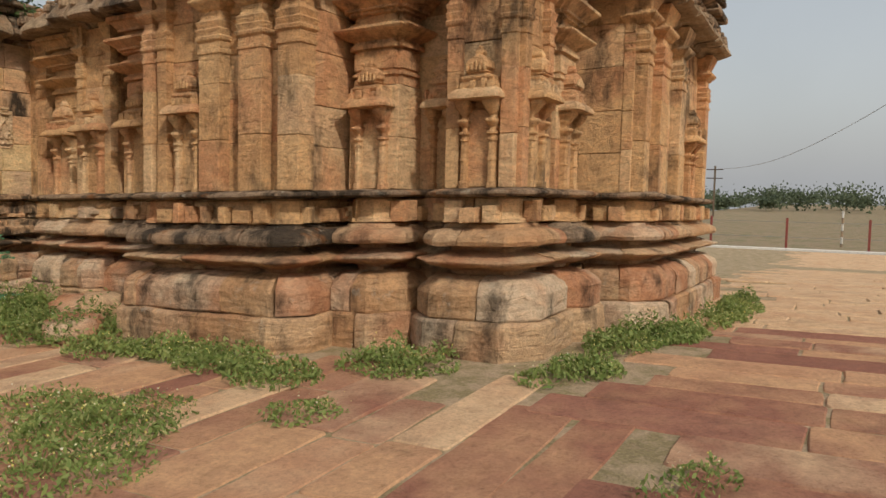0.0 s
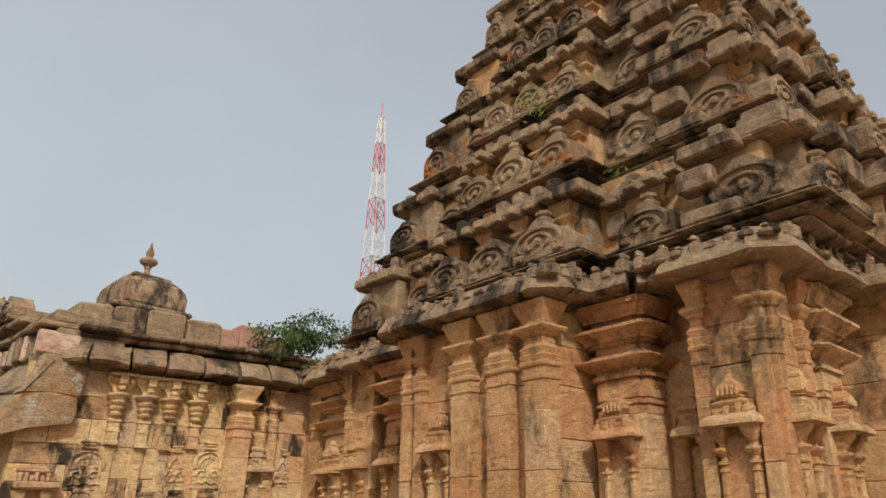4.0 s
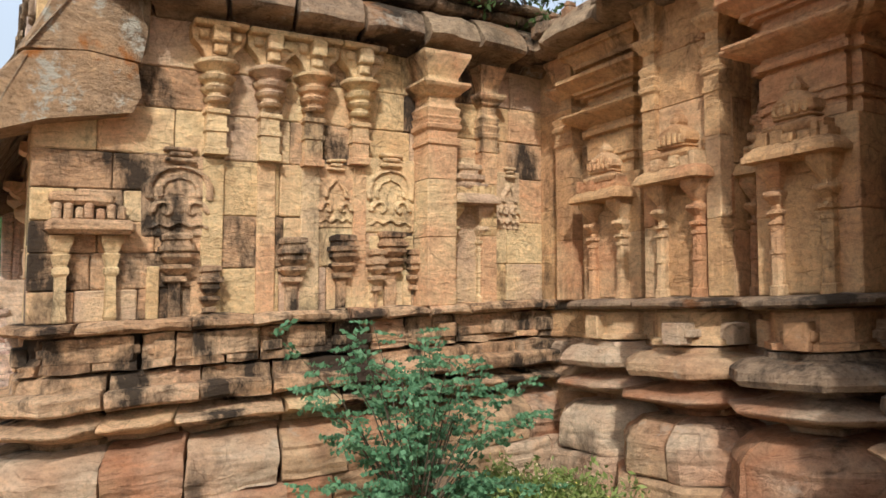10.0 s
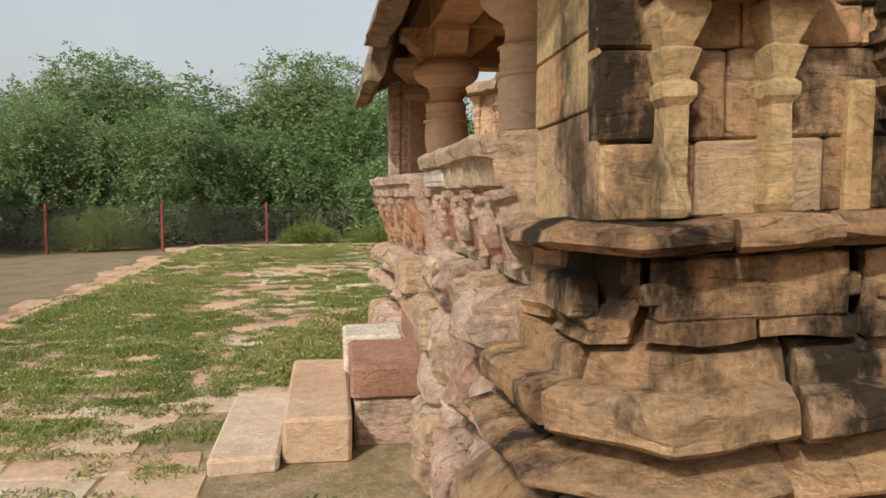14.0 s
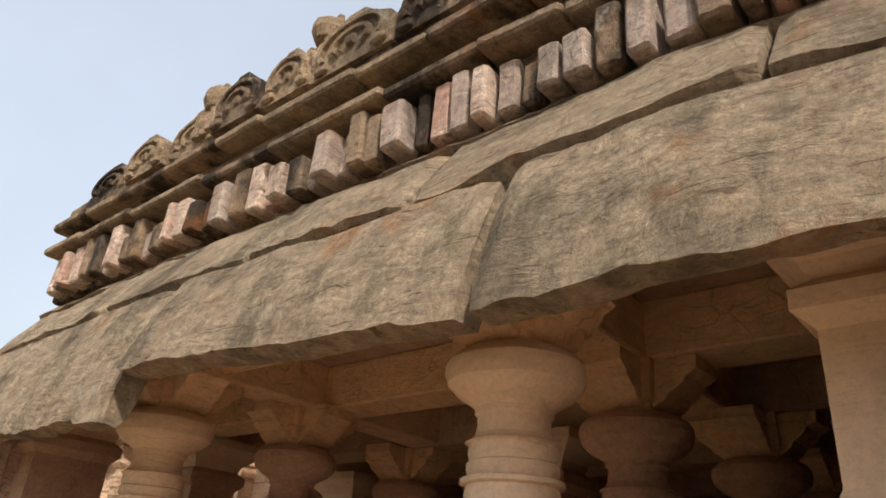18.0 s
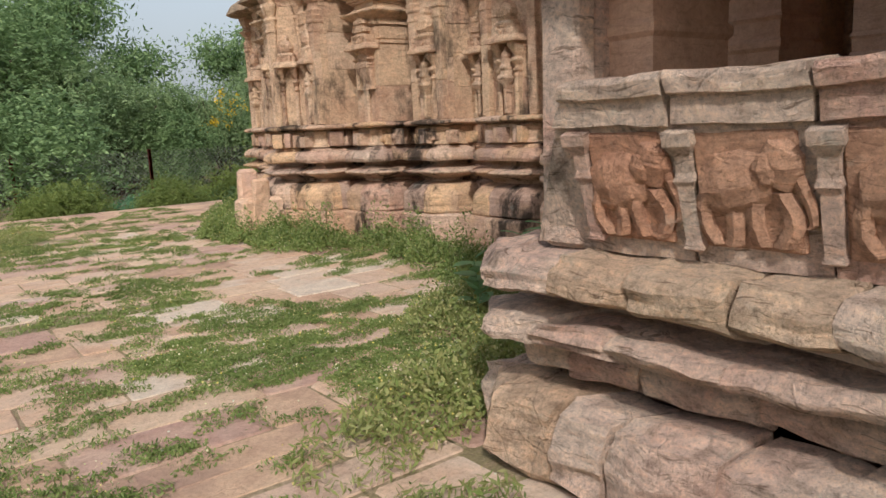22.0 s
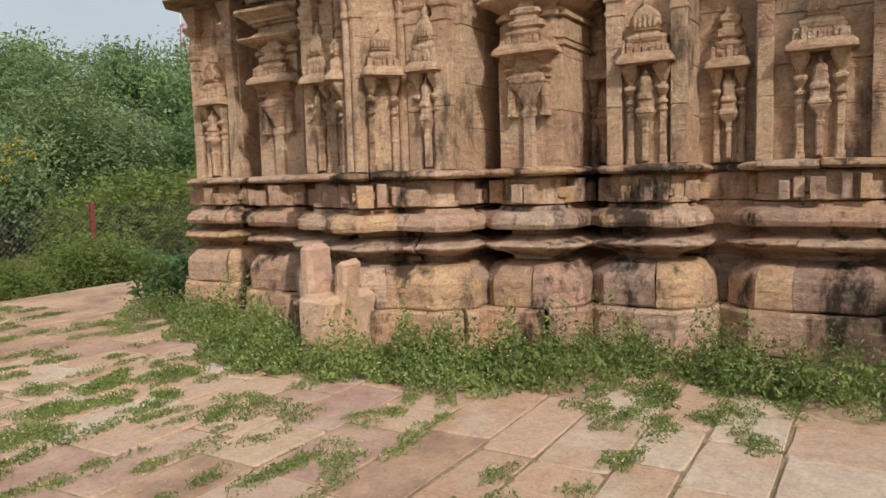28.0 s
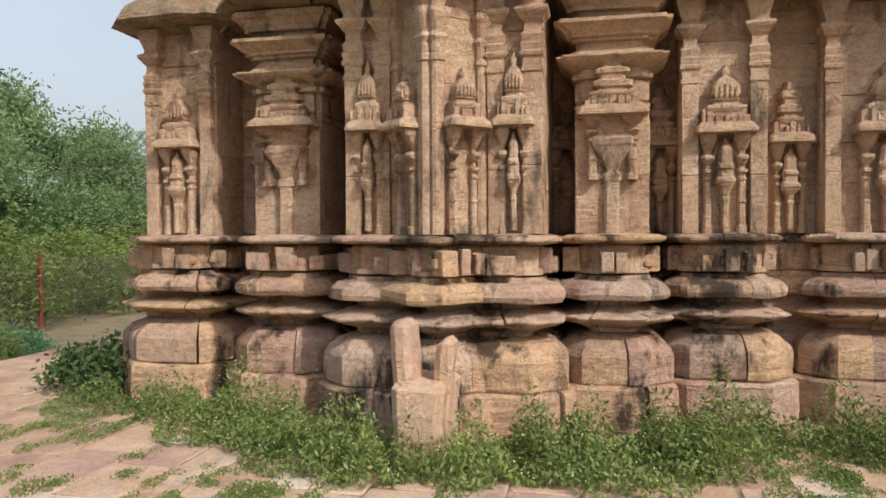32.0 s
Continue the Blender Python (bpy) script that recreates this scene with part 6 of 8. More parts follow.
for rows in ([(3.32, 2.4), (3.6, 2.5), (4.06, 2.6), (4.1, 2.7), (4.06, 2.9), (3.8, 2.92), (3.5, 2.88), (3.38, 2.72)], [(3.5, 2.89), (3.8, 2.93), (4.08, 2.91), (4.12, 3.1), (4.05, 3.3), (3.8, 3.32), (3.64, 3.2)]):
    v, f = lofted([[(x + (0.02 if k in (0, 4) else 0), y, z) for x, z in rows] for k, y in enumerate((12.75, 12.78, 12.88, 12.98, 13.04))])
    part("eave_end", mesh_of("eave_end", rough(rough(v, 0.03, rows[0][0] * 9, 4), 0.012, 3, 14), f, EAVEND), eave, "lichen-spotted end stone of the eave")
part("eave_end", mesh_of("eave_end", *lofted([[(3.32, y, 2.4), (3.6, y, 2.55), (4.3, y, 2.7), (4.3, y, 3.0), (3.9, y, 3.4), (3.66, y, 3.2), (3.46, y, 2.98), (3.34, y, 2.7)] for y in (18.55, 18.68, 18.78)]), EAVEST), eave)
# frieze teeth, ledges and arched blocks over the eave
crest = thing("porch_crest", "rows of worn teeth, ledges and small carved figures above the eave", "parapet")
def crest_up(y):
    return 0.19 * (y - 12.75) / 6


y = 12.75
while y < 18.75:
    w = rng.uniform(0.06, 0.13)
    h = rng.choice((0.2, 0.26, 0.3))
    z = 3.31 + crest_up(y) + rng.uniform(0, 0.02)
    part("tooth", mesh_of("tooth", *block(3.6 + rng.uniform(-0.05, 0.05), 4.0, y, y + w, z, z + h, 0.014, 0.014, step=0.07), rng.choice((SOOT, GREYST, PINK, SOOT))), crest)
    y += w + rng.uniform(0.008, 0.04)
for x0, z0, z1, ya in ((3.72, 3.3, 3.64, 12.75), (3.56, 3.64, 3.7, 12.75), (3.68, 3.705, 3.85, 12.78), (3.55, 3.855, 3.92, 13.9), (3.66, 3.925, 4.08, 14.2)):
    y = ya
    while y < 18.85:
        w = min(rng.uniform(0.35, 0.9), 18.95 - y)
        up = crest_up(y + w / 2)
        part("crest_ledge", mesh_of("crest_ledge", *block(x0 + rng.uniform(-0.02, 0.03), 4.5, y, y + w - 0.006, z0 + up, z1 + up, 0.012, 0.014), rng.choice((SOOT, ROOF))), crest)
        y += w
y = 14.75
k = 0
while y < 18.6:
    w = rng.uniform(0.42, 0.66)
    m = Matrix.Translation((3.86 + rng.uniform(-0.05, 0.04), y + w / 2, 4.05 + crest_up(y))) @ Matrix.Rotation(radians(90), 4, "Z")
    v, f = arch_block(w * 0.97, 0.22, rng.uniform(0.27, 0.36), False)
    part("arch_block", mesh_of("arch_block", moved((v, f), m)[0], f, ROOF if k % 3 else SOOT), crest)
    y += w
    k += 1
for y, s in ((17.06, 0.78), (15.95, 0.82)):
    lion = [lathe([(0.14, 4.3), (0.16, 4.42), (0.12, 4.56), (0.09, 4.62)], 10, 3.76, y, amp=0.02), lathe([(0.0, 4.58), (0.08, 4.6), (0.105, 4.68), (0.1, 4.76), (0.05, 4.82), (0, 4.84)], 10, 3.69, y, amp=0.015)]
    for q in (-0.08, 0.08):
        lion.append(lathe([(0.05, 4.3), (0.04, 4.45), (0.045, 4.55), (0.0, 4.58)], 7, 3.66, y + q, amp=0.01))
        lion.append(lathe([(0.03, 4.78), (0.028, 4.83), (0.0, 4.86)], 5, 3.7, y + q * 0.8, amp=0.005))
    v, f = join(lion)
    v = [Vector((p[0], p[1], 4.05 + crest_up(y) + 0.06 + (p[2] - 4.3) * s)) for p in v]
    part("seated_lion", mesh_of("seated_lion", rough(v, 0.012, y, 7), f, ROOF), crest, "small weathered seated lion carving")
core(crest, 4.2, 10.4, 12.95, 19.3, 3.19, 3.7, ROOF, "roof_slab")
core(crest, 4.2, 10.4, 14.4, 18.6, 3.7, 4.1, ROOF, "roof_slab")

# ---- the north shrine ----
shrine_b = thing("north_shrine", "ochre and pinkish sandstone shrine wall with piers, niches, turrets", "temple")
B_ELEMENTS = [(19.35, 20.55, 6.70, 7.5, "bay"), (20.75, 21.86, 6.90, 7.5, "bay"), (22.48, 23.42, 7.32, 7.55, "block"), (23.87, 24.56, 7.10, 7.5, "block"), (24.82, 25.40, 6.72, 7.5, "pier"),
              (25.62, 27.2, 6.32, 7.5, "bay"), (27.58, 28.2, 6.68, 7.5, "pier"), (28.72, 29.44, 6.95, 7.5, "block")]
core(shrine_b, 7.5, 12.0, 19.3, 29.3, 0, 3.7, BUFF)
ashlar(shrine_b, (7.49, 21.8), (7.49, 29.4), (-1, 0), 1.46, 3.45, BUFF)
base_courses([(7.5, 21.8), (7.5, 28.9)], shrine_b, BUFFP, BUFFP, BUFF, k=0.3)
course([(7.5, 21.8), (7.5, 29.3)], EAVE, shrine_b, "cornice_stone", ROOF, 0.7, 0.02)
for a0, a1, pos, rec, kind in B_ELEMENTS:
    plan = outline(W, a0, a1, pos, rec)
    # bays south of y 22 lie in the porch's shadow: lightened stone brightens them
    low = BUFFP if a0 > 22 else BUFFL
    base_courses(outline(W, a0 + 0.13, a1 - 0.13, pos, rec), shrine_b, low, low, BUFF if a0 > 22 else LIGHTENED, BUFFP if a0 > 22 else BUFFL, 0.012)
    course(plan, EAVE, shrine_b, "cornice_stone", ROOF, 0.6, 0.02)
    if kind == "pier":
        pier(shrine_b, W, a0, a1, pos, rec, BUFF, "turret")
        niche(shrine_b, (pos, (a0 + a1) / 2), (0, 1), (-1, 0), (a1 - a0) * 0.8, BUFF, z0=1.9, ze=2.42, zt=2.85, domed=False)
    else:
        body(shrine_b, W, a0, a1, pos, rec, BUFF if a0 > 22 else LIGHTENED)
        core(shrine_b, pos + 0.11, rec + 0.1, a0 + 0.1, a1 - 0.1, 0, 3.5, BUFF)
STAR = [(6.5, 26.06), (6.33, 26.06), (5.98, 26.43), (6.33, 26.8), (6.5, 26.8)]
base_courses([(6.5, 26.12), (6.35, 26.12), (6.06, 26.43), (6.35, 26.74), (6.5, 26.74)], shrine_b, BUFFP, BUFFP, BUFF, SOOT, 0.014)
course(STAR, EAVE, shrine_b, "cornice_stone", ROOF, 0.6, 0.02)
v, f = lofted([[(6.6, 26.1, z), (6.6, 26.76, z), (6.36, 26.76, z), (6.05, 26.43, z), (6.36, 26.1, z)] for z in (0.0, 3.5)])
part("wall_core", mesh_of("wall_core", v, f, BUFF), shrine_b)
for p, q in zip(STAR[1:3], STAR[2:4]):
    d = (Vector(q) - Vector(p)).normalized()
    nrm = Vector((-d.y, d.x))
    c = (Vector(p) + Vector(q)) / 2
    ashlar(shrine_b, p, q, nrm, 1.46, 3.45, BUFF, thick=0.06)
    niche(shrine_b, c, d, nrm, 0.3, BUFF, ze=2.28, zt=2.72, depth=0.14)
    for e in (-0.2, 0.2):
        v, f = relief([(0.05, 0.05, 1.47), (0.05, 0.05, 2.75), (0.062, 0.062, 2.76), (0.062, 0.062, 2.8), (0.05, 0.05, 2.81), (0.06, 0.06, 2.9), (0.075, 0.075, 2.93), (0.05, 0.05, 2.97), (0.09, 0.1, 3.1), (0.09, 0.1, 3.14), (0.05, 0.05, 3.16), (0.1, 0.12, 3.36), (0.1, 0.12, 3.4)], e)
        part("slim_pilaster", mesh_of("slim_pilaster", moved((v, f), wall_frame(c, d, nrm))[0], f, BUFF), shrine_b)
wall_n = [(6.95, 29.44), (9.5, 29.44)]
base_courses(wall_n, shrine_b, BUFFP, BUFFP, BUFF)
ashlar(shrine_b, (7.5, 29.43), (9.5, 29.43), (0, 1), 1.46, 3.45, BUFF)
for y, x, w in ((19.6, 6.69, 0.2), (20.3, 6.69, 0.3), (20.85, 6.89, 0.14), (21.2, 6.89, 0.26), (21.76, 6.89, 0.16), (22.55, 7.31, 0.12), (23.34, 7.31, 0.12), (23.95, 7.09, 0.13), (24.48, 7.09, 0.13),
                (25.7, 6.31, 0.14), (25.98, 6.31, 0.12), (26.88, 6.31, 0.12), (27.12, 6.31, 0.14), (28.8, 6.94, 0.12), (29.36, 6.94, 0.12)):
    pilaster(shrine_b, x, y, w, w, BUFF if y > 22 else LIGHTENED)
for y, x, w in ((21.5, 6.89, 0.34), (22.95, 7.31, 0.42), (24.21, 7.09, 0.4), (25.84, 6.31, 0.26), (27.0, 6.31, 0.26), (29.08, 6.94, 0.36)):
    niche(shrine_b, (x, y), (0, 1), (-1, 0), w, BUFF, ze=2.3, zt=2.85)
    turret(shrine_b, (x - 0.06, y), (0, 1), (-1, 0), w * 0.4, BUFF, 1.5, 2.25)
for y in (22.15, 23.63, 24.69, 25.5, 27.38, 28.45):
    niche(shrine_b, (7.48, y), (0, 1), (-1, 0), 0.3, BUFF, ze=2.25, zt=2.75, domed=False)
    turret(shrine_b, (7.44, y), (0, 1), (-1, 0), 0.16, BUFF, 1.5, 2.2)
for ob in shrine_b.children_recursive:
    m = ob.matrix_basis
    for v in ob.data.vertices:
        w = m @ v.co
        v.co.z += 0.05 * min(1.0, max(0.0, w.z / 1.3))
# tiers above, mostly out of sight
for k in range(3):
    core(shrine_b, 7.0 + 0.4 * k, 12 - 0.4 * k, 22.6 + 0.4 * k, 29 - 0.4 * k, 3.7 + 0.7 * k, 4.42 + 0.7 * k, ROOF, "tier_core")


# ---- loose stones ----
def boulder(name, label, c, size, seed, material, turn=0.0):
    bm = bmesh.new()
    bmesh.ops.create_icosphere(bm, subdivisions=3, radius=1.0)
    for v in bm.verts:
        p = v.co.copy()
        q = Vector([math.copysign(abs(t) ** 0.55, t) for t in p])
        q += noise.noise_vector(p * 1.4 + Vector((seed, 0, 0))) * 0.22 + noise.noise_vector(p * 4 + Vector((0, seed, 0))) * 0.06
        v.co = Vector((q.x * size[0], q.y * size[1], q.z * size[2]))
    me = bpy.data.meshes.new(name)
    bm.to_mesh(me)
    me.materials.append(material)
    me.shade_smooth()
    ob = tagged(new(name, me), label, "stone")
    ob.matrix_world = Matrix.Translation((c[0], c[1], c[2] + ground_rise(c[0], c[1]))) @ Matrix.Rotation(turn, 4, "Z")
    return ob


fork = thing("forked_stone", "upright broken buff stone with a forked top leaning on the base", "stone")
for x0, x1, y0, y1, z1 in ((5.22, 5.5, 26.4, 26.53, 0.95), (5.3, 5.56, 26.18, 26.29, 0.83), (5.16, 5.85, 26.18, 26.53, 0.55)):
    v, f = block(x0, x1, y0, y1, -0.02, z1, 0.03, 0.05, step=0.15)
    v = [Vector((p[0] + 0.08 + 0.06 * p[2], p[1] + (0.06 if y0 > 26.3 else -0.06 if z1 > 0.7 else 0) * max(0.0, p[2] - 0.5), p[2])) for p in rough(v, 0.02, z1 * 9, 9)]
    part("stone_prong" if z1 > 0.7 else "stone_body", mesh_of("stone_prong", v, f, BUFFL), fork)
boulder("pale_stone", "small whitish stone lying in the weeds", (3.6, 12.42, 0.06), (0.06, 0.05, 0.09), 3, WHITEWASH)
for x, y, sx, sy, sz, sd in ((6.35, 10.35, 0.26, 0.22, 0.18, 1), (6.3, 10.75, 0.2, 0.2, 0.16, 7), (5.75, 9.9, 0.3, 0.24, 0.12, 4)):
    boulder("fallen_stone", "fallen rounded sandstone block at the foot of the base", (x, y, sz * 0.7), (sx, sy, sz), sd, RUST, sd)

# ---- paving slabs ----

def slab_mesh(w, h, material, amp):
    """A worn slab: its outline wanders and its corners are knocked off."""
    k = rng.random() * 50
    nx, ny = max(2, round(w / 0.22)), max(2, round(h / 0.22))
    c = 0.012 + amp * 0.8
    edge = [(-w / 2 + c + (w - 2 * c) * i / nx, -h / 2) for i in range(nx + 1)] + [(w / 2, -h / 2 + c + (h - 2 * c) * i / ny) for i in range(ny + 1)]
    edge += [(w / 2 - c - (w - 2 * c) * i / nx, h / 2) for i in range(nx + 1)] + [(-w / 2, h / 2 - c - (h - 2 * c) * i / ny) for i in range(ny + 1)]
    rings = []
    for inset, z in ((0.005, -0.05), (0.005, -0.012), (0.014, 0.0)):
        ring = []
        for x, y in edge:
            q = noise.noise_vector(Vector((x * 5 + k, y * 5, k * 0.7))) * amp * 1.6 - Vector((abs(x) / x if x else 0, abs(y) / y if y else 0, 0)) * amp * 0.2
            ring.append((x * (1 - 2 * inset / w) + q.x, y * (1 - 2 * inset / h) + q.y, z + q.z * 0.2 * (z > -0.04)))
        rings.append(ring)
    return mesh_of("paving_slab", *lofted(rings), material)


def strip_rows(x0, x1, y0, y1, along, row, stone, material, keep, near, amp=0.01, skip=0.0, gap=0.0):
    """Slabs in rows; along 'x' the rows run east, along 'y' north."""
    rest = []
    a, b, c, d = (y0, y1, x0, x1) if along == "x" else (x0, x1, y0, y1)
    r = a
    while r < b:
        w = row * rng.uniform(0.7, 1.3)
        s = c + rng.uniform(-0.8, 0)
        while s < d:
            l = stone * rng.uniform(0.55, 1.45)
            m, n = s + l / 2, r + w / 2
            x, y = (m, n) if along == "x" else (n, m)
            s += l
            if not keep(x, y) or rng.random() < skip:
                continue
            sx, sy = (l, w) if along == "x" else (w, l)
            z = 0.004 + rng.uniform(-0.004, 0.006)
            me = slab_mesh(sx - gap * rng.random(), sy - gap * rng.random(), material, amp)
            mt = Matrix.Translation((x, y, z + ground_rise(x, y))) @ Matrix.Rotation(math.atan((ground_rise(x, y + 0.2) - ground_rise(x, y - 0.2)) / 0.4), 4, "X") @ Matrix.Rotation(-math.atan((ground_rise(x + 0.2, y) - ground_rise(x - 0.2, y)) / 0.4), 4, "Y") @ Matrix.Rotation(rng.uniform(-0.02, 0.02) * (1 + gap * 20), 4, "Z")
            if near(x, y):
                part("paving_slab", me, pavement, "", mt)
            else:
                rest.append(([mt @ v.co for v in me.vertices], [tuple(p.vertices) for p in me.polygons]))
                bpy.data.meshes.remove(me)
        r += w
    if rest:
        v, f = join(rest)
        tagged(part("far_paving", mesh_of("far_paving", v, f, material), pavement), kind="stuff")


def built(x, y):
    """Under the temple's base."""
    return (x > 6.1 and 5.3 < y < 13) or (x > 3.25 and 12.6 < y < 19.2) or (x > 6.0 and y > 19.2 and y < 30) or (2.2 < x < 3.4 and 14.6 < y < 16.7)


def south_side(x, y):
    return y < 5.6 - (6.2 - x) * 0.55


strip_rows(-0.6, 6.6, -1, 13, "x", 0.37, 1.3, PAVE, lambda x, y: not built(x, y) and not south_side(x, y) and y < 12.6, lambda x, y: y > 2 and x > 0.5)
strip_rows(-0.6, 35.5, -16, 6, "y", 0.37, 1.1, PAVE, lambda x, y: not built(x, y) and south_side(x, y), lambda x, y: 2 < x < 9 and y > 0)
strip_rows(-0.6, 3.6, 12.6, 19.6, "x", 0.4, 0.8, PAVE_B, lambda x, y: not built(x, y), lambda x, y: x > 0.3 and y > 13.5, 0.012, 0.02, 0.012)
strip_rows(-0.6, 13, 19.6, 32.2, "x", 0.4, 0.72, PAVE_B, lambda x, y: not built(x, y), lambda x, y: 1.5 < x < 6 and 20 < y < 29, 0.009, 0.01, 0.004)
kv, kf = join([block(-0.72, -0.5, -18 + 1.26 * k, -16.76 + 1.26 * k, -0.5, 0.02, 0.01, 0.02) for k in range(40)])
kerb = tagged(new("kerb", mesh_of("kerb", [(p[0], p[1], p[2] + ground_rise(p[0], p[1])) for p in kv], kf, PAVE)), "red sandstone kerb along the paved platform", "kerb", kind="structure")


# ---- plants ----
def quads(name, centres, right, up, material, parent=None):
    """Leaf quads, pointed: four points each, from arrays."""
    n = len(centres)
    v = np.empty((n, 4, 3))
    v[:, 0], v[:, 1], v[:, 2], v[:, 3] = centres - up, centres + right, centres + up, centres - right
    me = bpy.data.meshes.new(name)
    me.vertices.add(4 * n)
    me.vertices.foreach_set("co", v.ravel())
    me.loops.add(4 * n)
    me.loops.foreach_set("vertex_index", np.arange(4 * n, dtype=np.int32))
    me.polygons.add(n)
    me.polygons.foreach_set("loop_start", np.arange(0, 4 * n, 4, dtype=np.int32))
    me.update(calc_edges=True)
    me.materials.append(material)
    return me


def rand_dirs(n, zbias=0.0):
    d = nprng.normal(size=(n, 3))
    d[:, 2] += zbias
    return d / np.linalg.norm(d, axis=1)[:, None]


def leaf_frame(n, size, slim=0.45, zbias=0.6):
    up = rand_dirs(n, zbias)
    side = np.cross(up, rand_dirs(n))
    side /= np.linalg.norm(side, axis=1)[:, None] + 1e-9
    s = size * nprng.uniform(0.6, 1.4, (n, 1))
    return side * s * slim, up * s


def weeds(name, label, spots, material, leaf_size=0.02, density=900, height=0.22, flowers=0.06, slim=0.4, kind="stuff"):
    """Low clumps: spots are (x, y, radius_x, radius_y, height factor)."""
    cs = []
    for x, y, rx, ry, hf in spots:
        n = int(density * 1.7 * rx * ry * 3.0 * (0.6 + 0.4 * hf))
        a, r = nprng.uniform(0, 2 * np.pi, n), np.sqrt(nprng.uniform(0, 1, n))
        px, py = x + rx * r * np.cos(a), y + ry * r * np.sin(a)
        lump = 0.55 + 0.45 * np.sin(px * 9 + 2 * np.sin(py * 7)) * np.cos(py * 8 + x)
        hz = 1.2 * height * hf * (1 - r ** 2 * 0.75) * lump * nprng.uniform(0.15, 1.0, n) + 0.008
        cs.append(np.stack([px, py, hz + ground_rise(x, y)], 1))
    c = np.concatenate(cs)
    r, u = leaf_frame(len(c), leaf_size, slim)
    ob = thing(name, label, "weeds", kind=kind)
    part("leaves", quads("leaves", c, r, u, material), ob)
    if flowers:
        k = nprng.random(len(c)) < flowers
        fc = c[k] + np.array([0, 0, 0.02])
        fc[:, 2] += nprng.uniform(0, 0.05, len(fc))
        r, u = leaf_frame(len(fc), 0.006, 0.9)
        part("flowers", quads("flowers", fc, r, u, FLOWER), ob, "tiny pale and yellow flower heads")
    return ob


def along(a, b, n, rx, ry, hf, jitter=0.15):
    out = []
    for i in range(n):
        t = (i + rng.random()) / n
        k = rng.uniform(0.6, 1.3)
        out.append((a[0] + (b[0] - a[0]) * t + rng.uniform(-jitter, jitter), a[1] + (b[1] - a[1]) * t + rng.uniform(-jitter, jitter), rx * k, ry * k, hf * rng.uniform(0.6, 1.3)))
    return out


weeds("corner_weeds", "flowering green weeds in the corner of shrine and hall", along((5.6, 9.6), (6.5, 12.3), 14, 0.4, 0.35, 1.1) + along((5.2, 11.6), (6.4, 12.2), 5, 0.4, 0.3, 0.9), WEED, 0.022, 1500, 0.3, 0.05)
weeds("hall_weeds", "green weeds along the hall's base", along((3.1, 12.15), (5.4, 12.3), 14, 0.28, 0.2, 0.9) + along((2.75, 12.6), (2.95, 14.4), 9, 0.22, 0.3, 0.9) + [(2.6, 12.2, 0.3, 0.25, 1)], WEED, 0.02, 1500, 0.28, 0.04)
weeds("south_weeds", "low flowering weeds at the foot of the south shrine", along((5.45, 7.2), (5.6, 9.3), 13, 0.28, 0.3, 0.75) + along((5.95, 6.4), (6.1, 7.0), 5, 0.22, 0.2, 0.9) + along((6.3, 5.7), (6.6, 5.4), 4, 0.26, 0.2, 0.7) + along((7.5, 5.5), (8.3, 5.2), 8, 0.4, 0.22, 0.9) + along((8.6, 5.0), (11.8, 4.9), 12, 0.4, 0.2, 0.7), WEED, 0.022, 1300, 0.26, 0.05)
weeds("path_weeds", "patch of small flowering weeds on the paving", [(4.3, 7.5, 0.5, 0.45, 0.8), (4.0, 7.3, 0.5, 0.4, 0.8), (4.2, 8.0, 0.45, 0.4, 0.7), (3.7, 6.9, 0.4, 0.3, 0.6), (4.9, 4.4, 0.22, 0.16, 0.6), (4.6, 4.55, 0.12, 0.1, 0.4), (4.9, 6.6, 0.3, 0.25, 0.3), (4.0, 9.9, 0.5, 0.35, 0.7), (4.6, 10.3, 0.45, 0.3, 0.6), (5.1, 10.9, 0.3, 0.3, 0.6), (4.2, 11.4, 0.6, 0.2, 0.3), (4.8, 11.7, 0.6, 0.2, 0.3)], WEED, 0.018, 1500, 0.2, 0.07)
weeds("porch_weeds", "grassy weeds at the foot of the porch", along((2.75, 16.9), (2.85, 18.8), 12, 0.28, 0.3, 1.1) + [(2.5, 17.6, 0.3, 0.4, 1), (2.9, 19.3, 0.3, 0.3, 1)], DRYWEED, 0.026, 1300, 0.36, 0.03, 0.22)
weeds("recess_weeds", "tall dark weeds with white flowers beside the porch", along((3.2, 19.5), (5.8, 20.0), 16, 0.45, 0.4, 1.0) + along((4.3, 20.6), (5.9, 21.4), 10, 0.45, 0.4, 0.9), DRYWEED, 0.02, 1300, 0.32, 0.09)
weeds("north_weeds", "thick band of flowering weeds along the north shrine's base", along((5.75, 21.6), (6.3, 24.6), 18, 0.3, 0.3, 1.1) + along((5.75, 24.4), (5.1, 26.2), 16, 0.32, 0.3, 1.1) + along((5.1, 26.4), (5.9, 28.2), 16, 0.34, 0.35, 1.0) + along((6.2, 28.4), (6.4, 29.8), 6, 0.3, 0.3, 0.8), WEED, 0.021, 1700, 0.44, 0.07)
spots = []
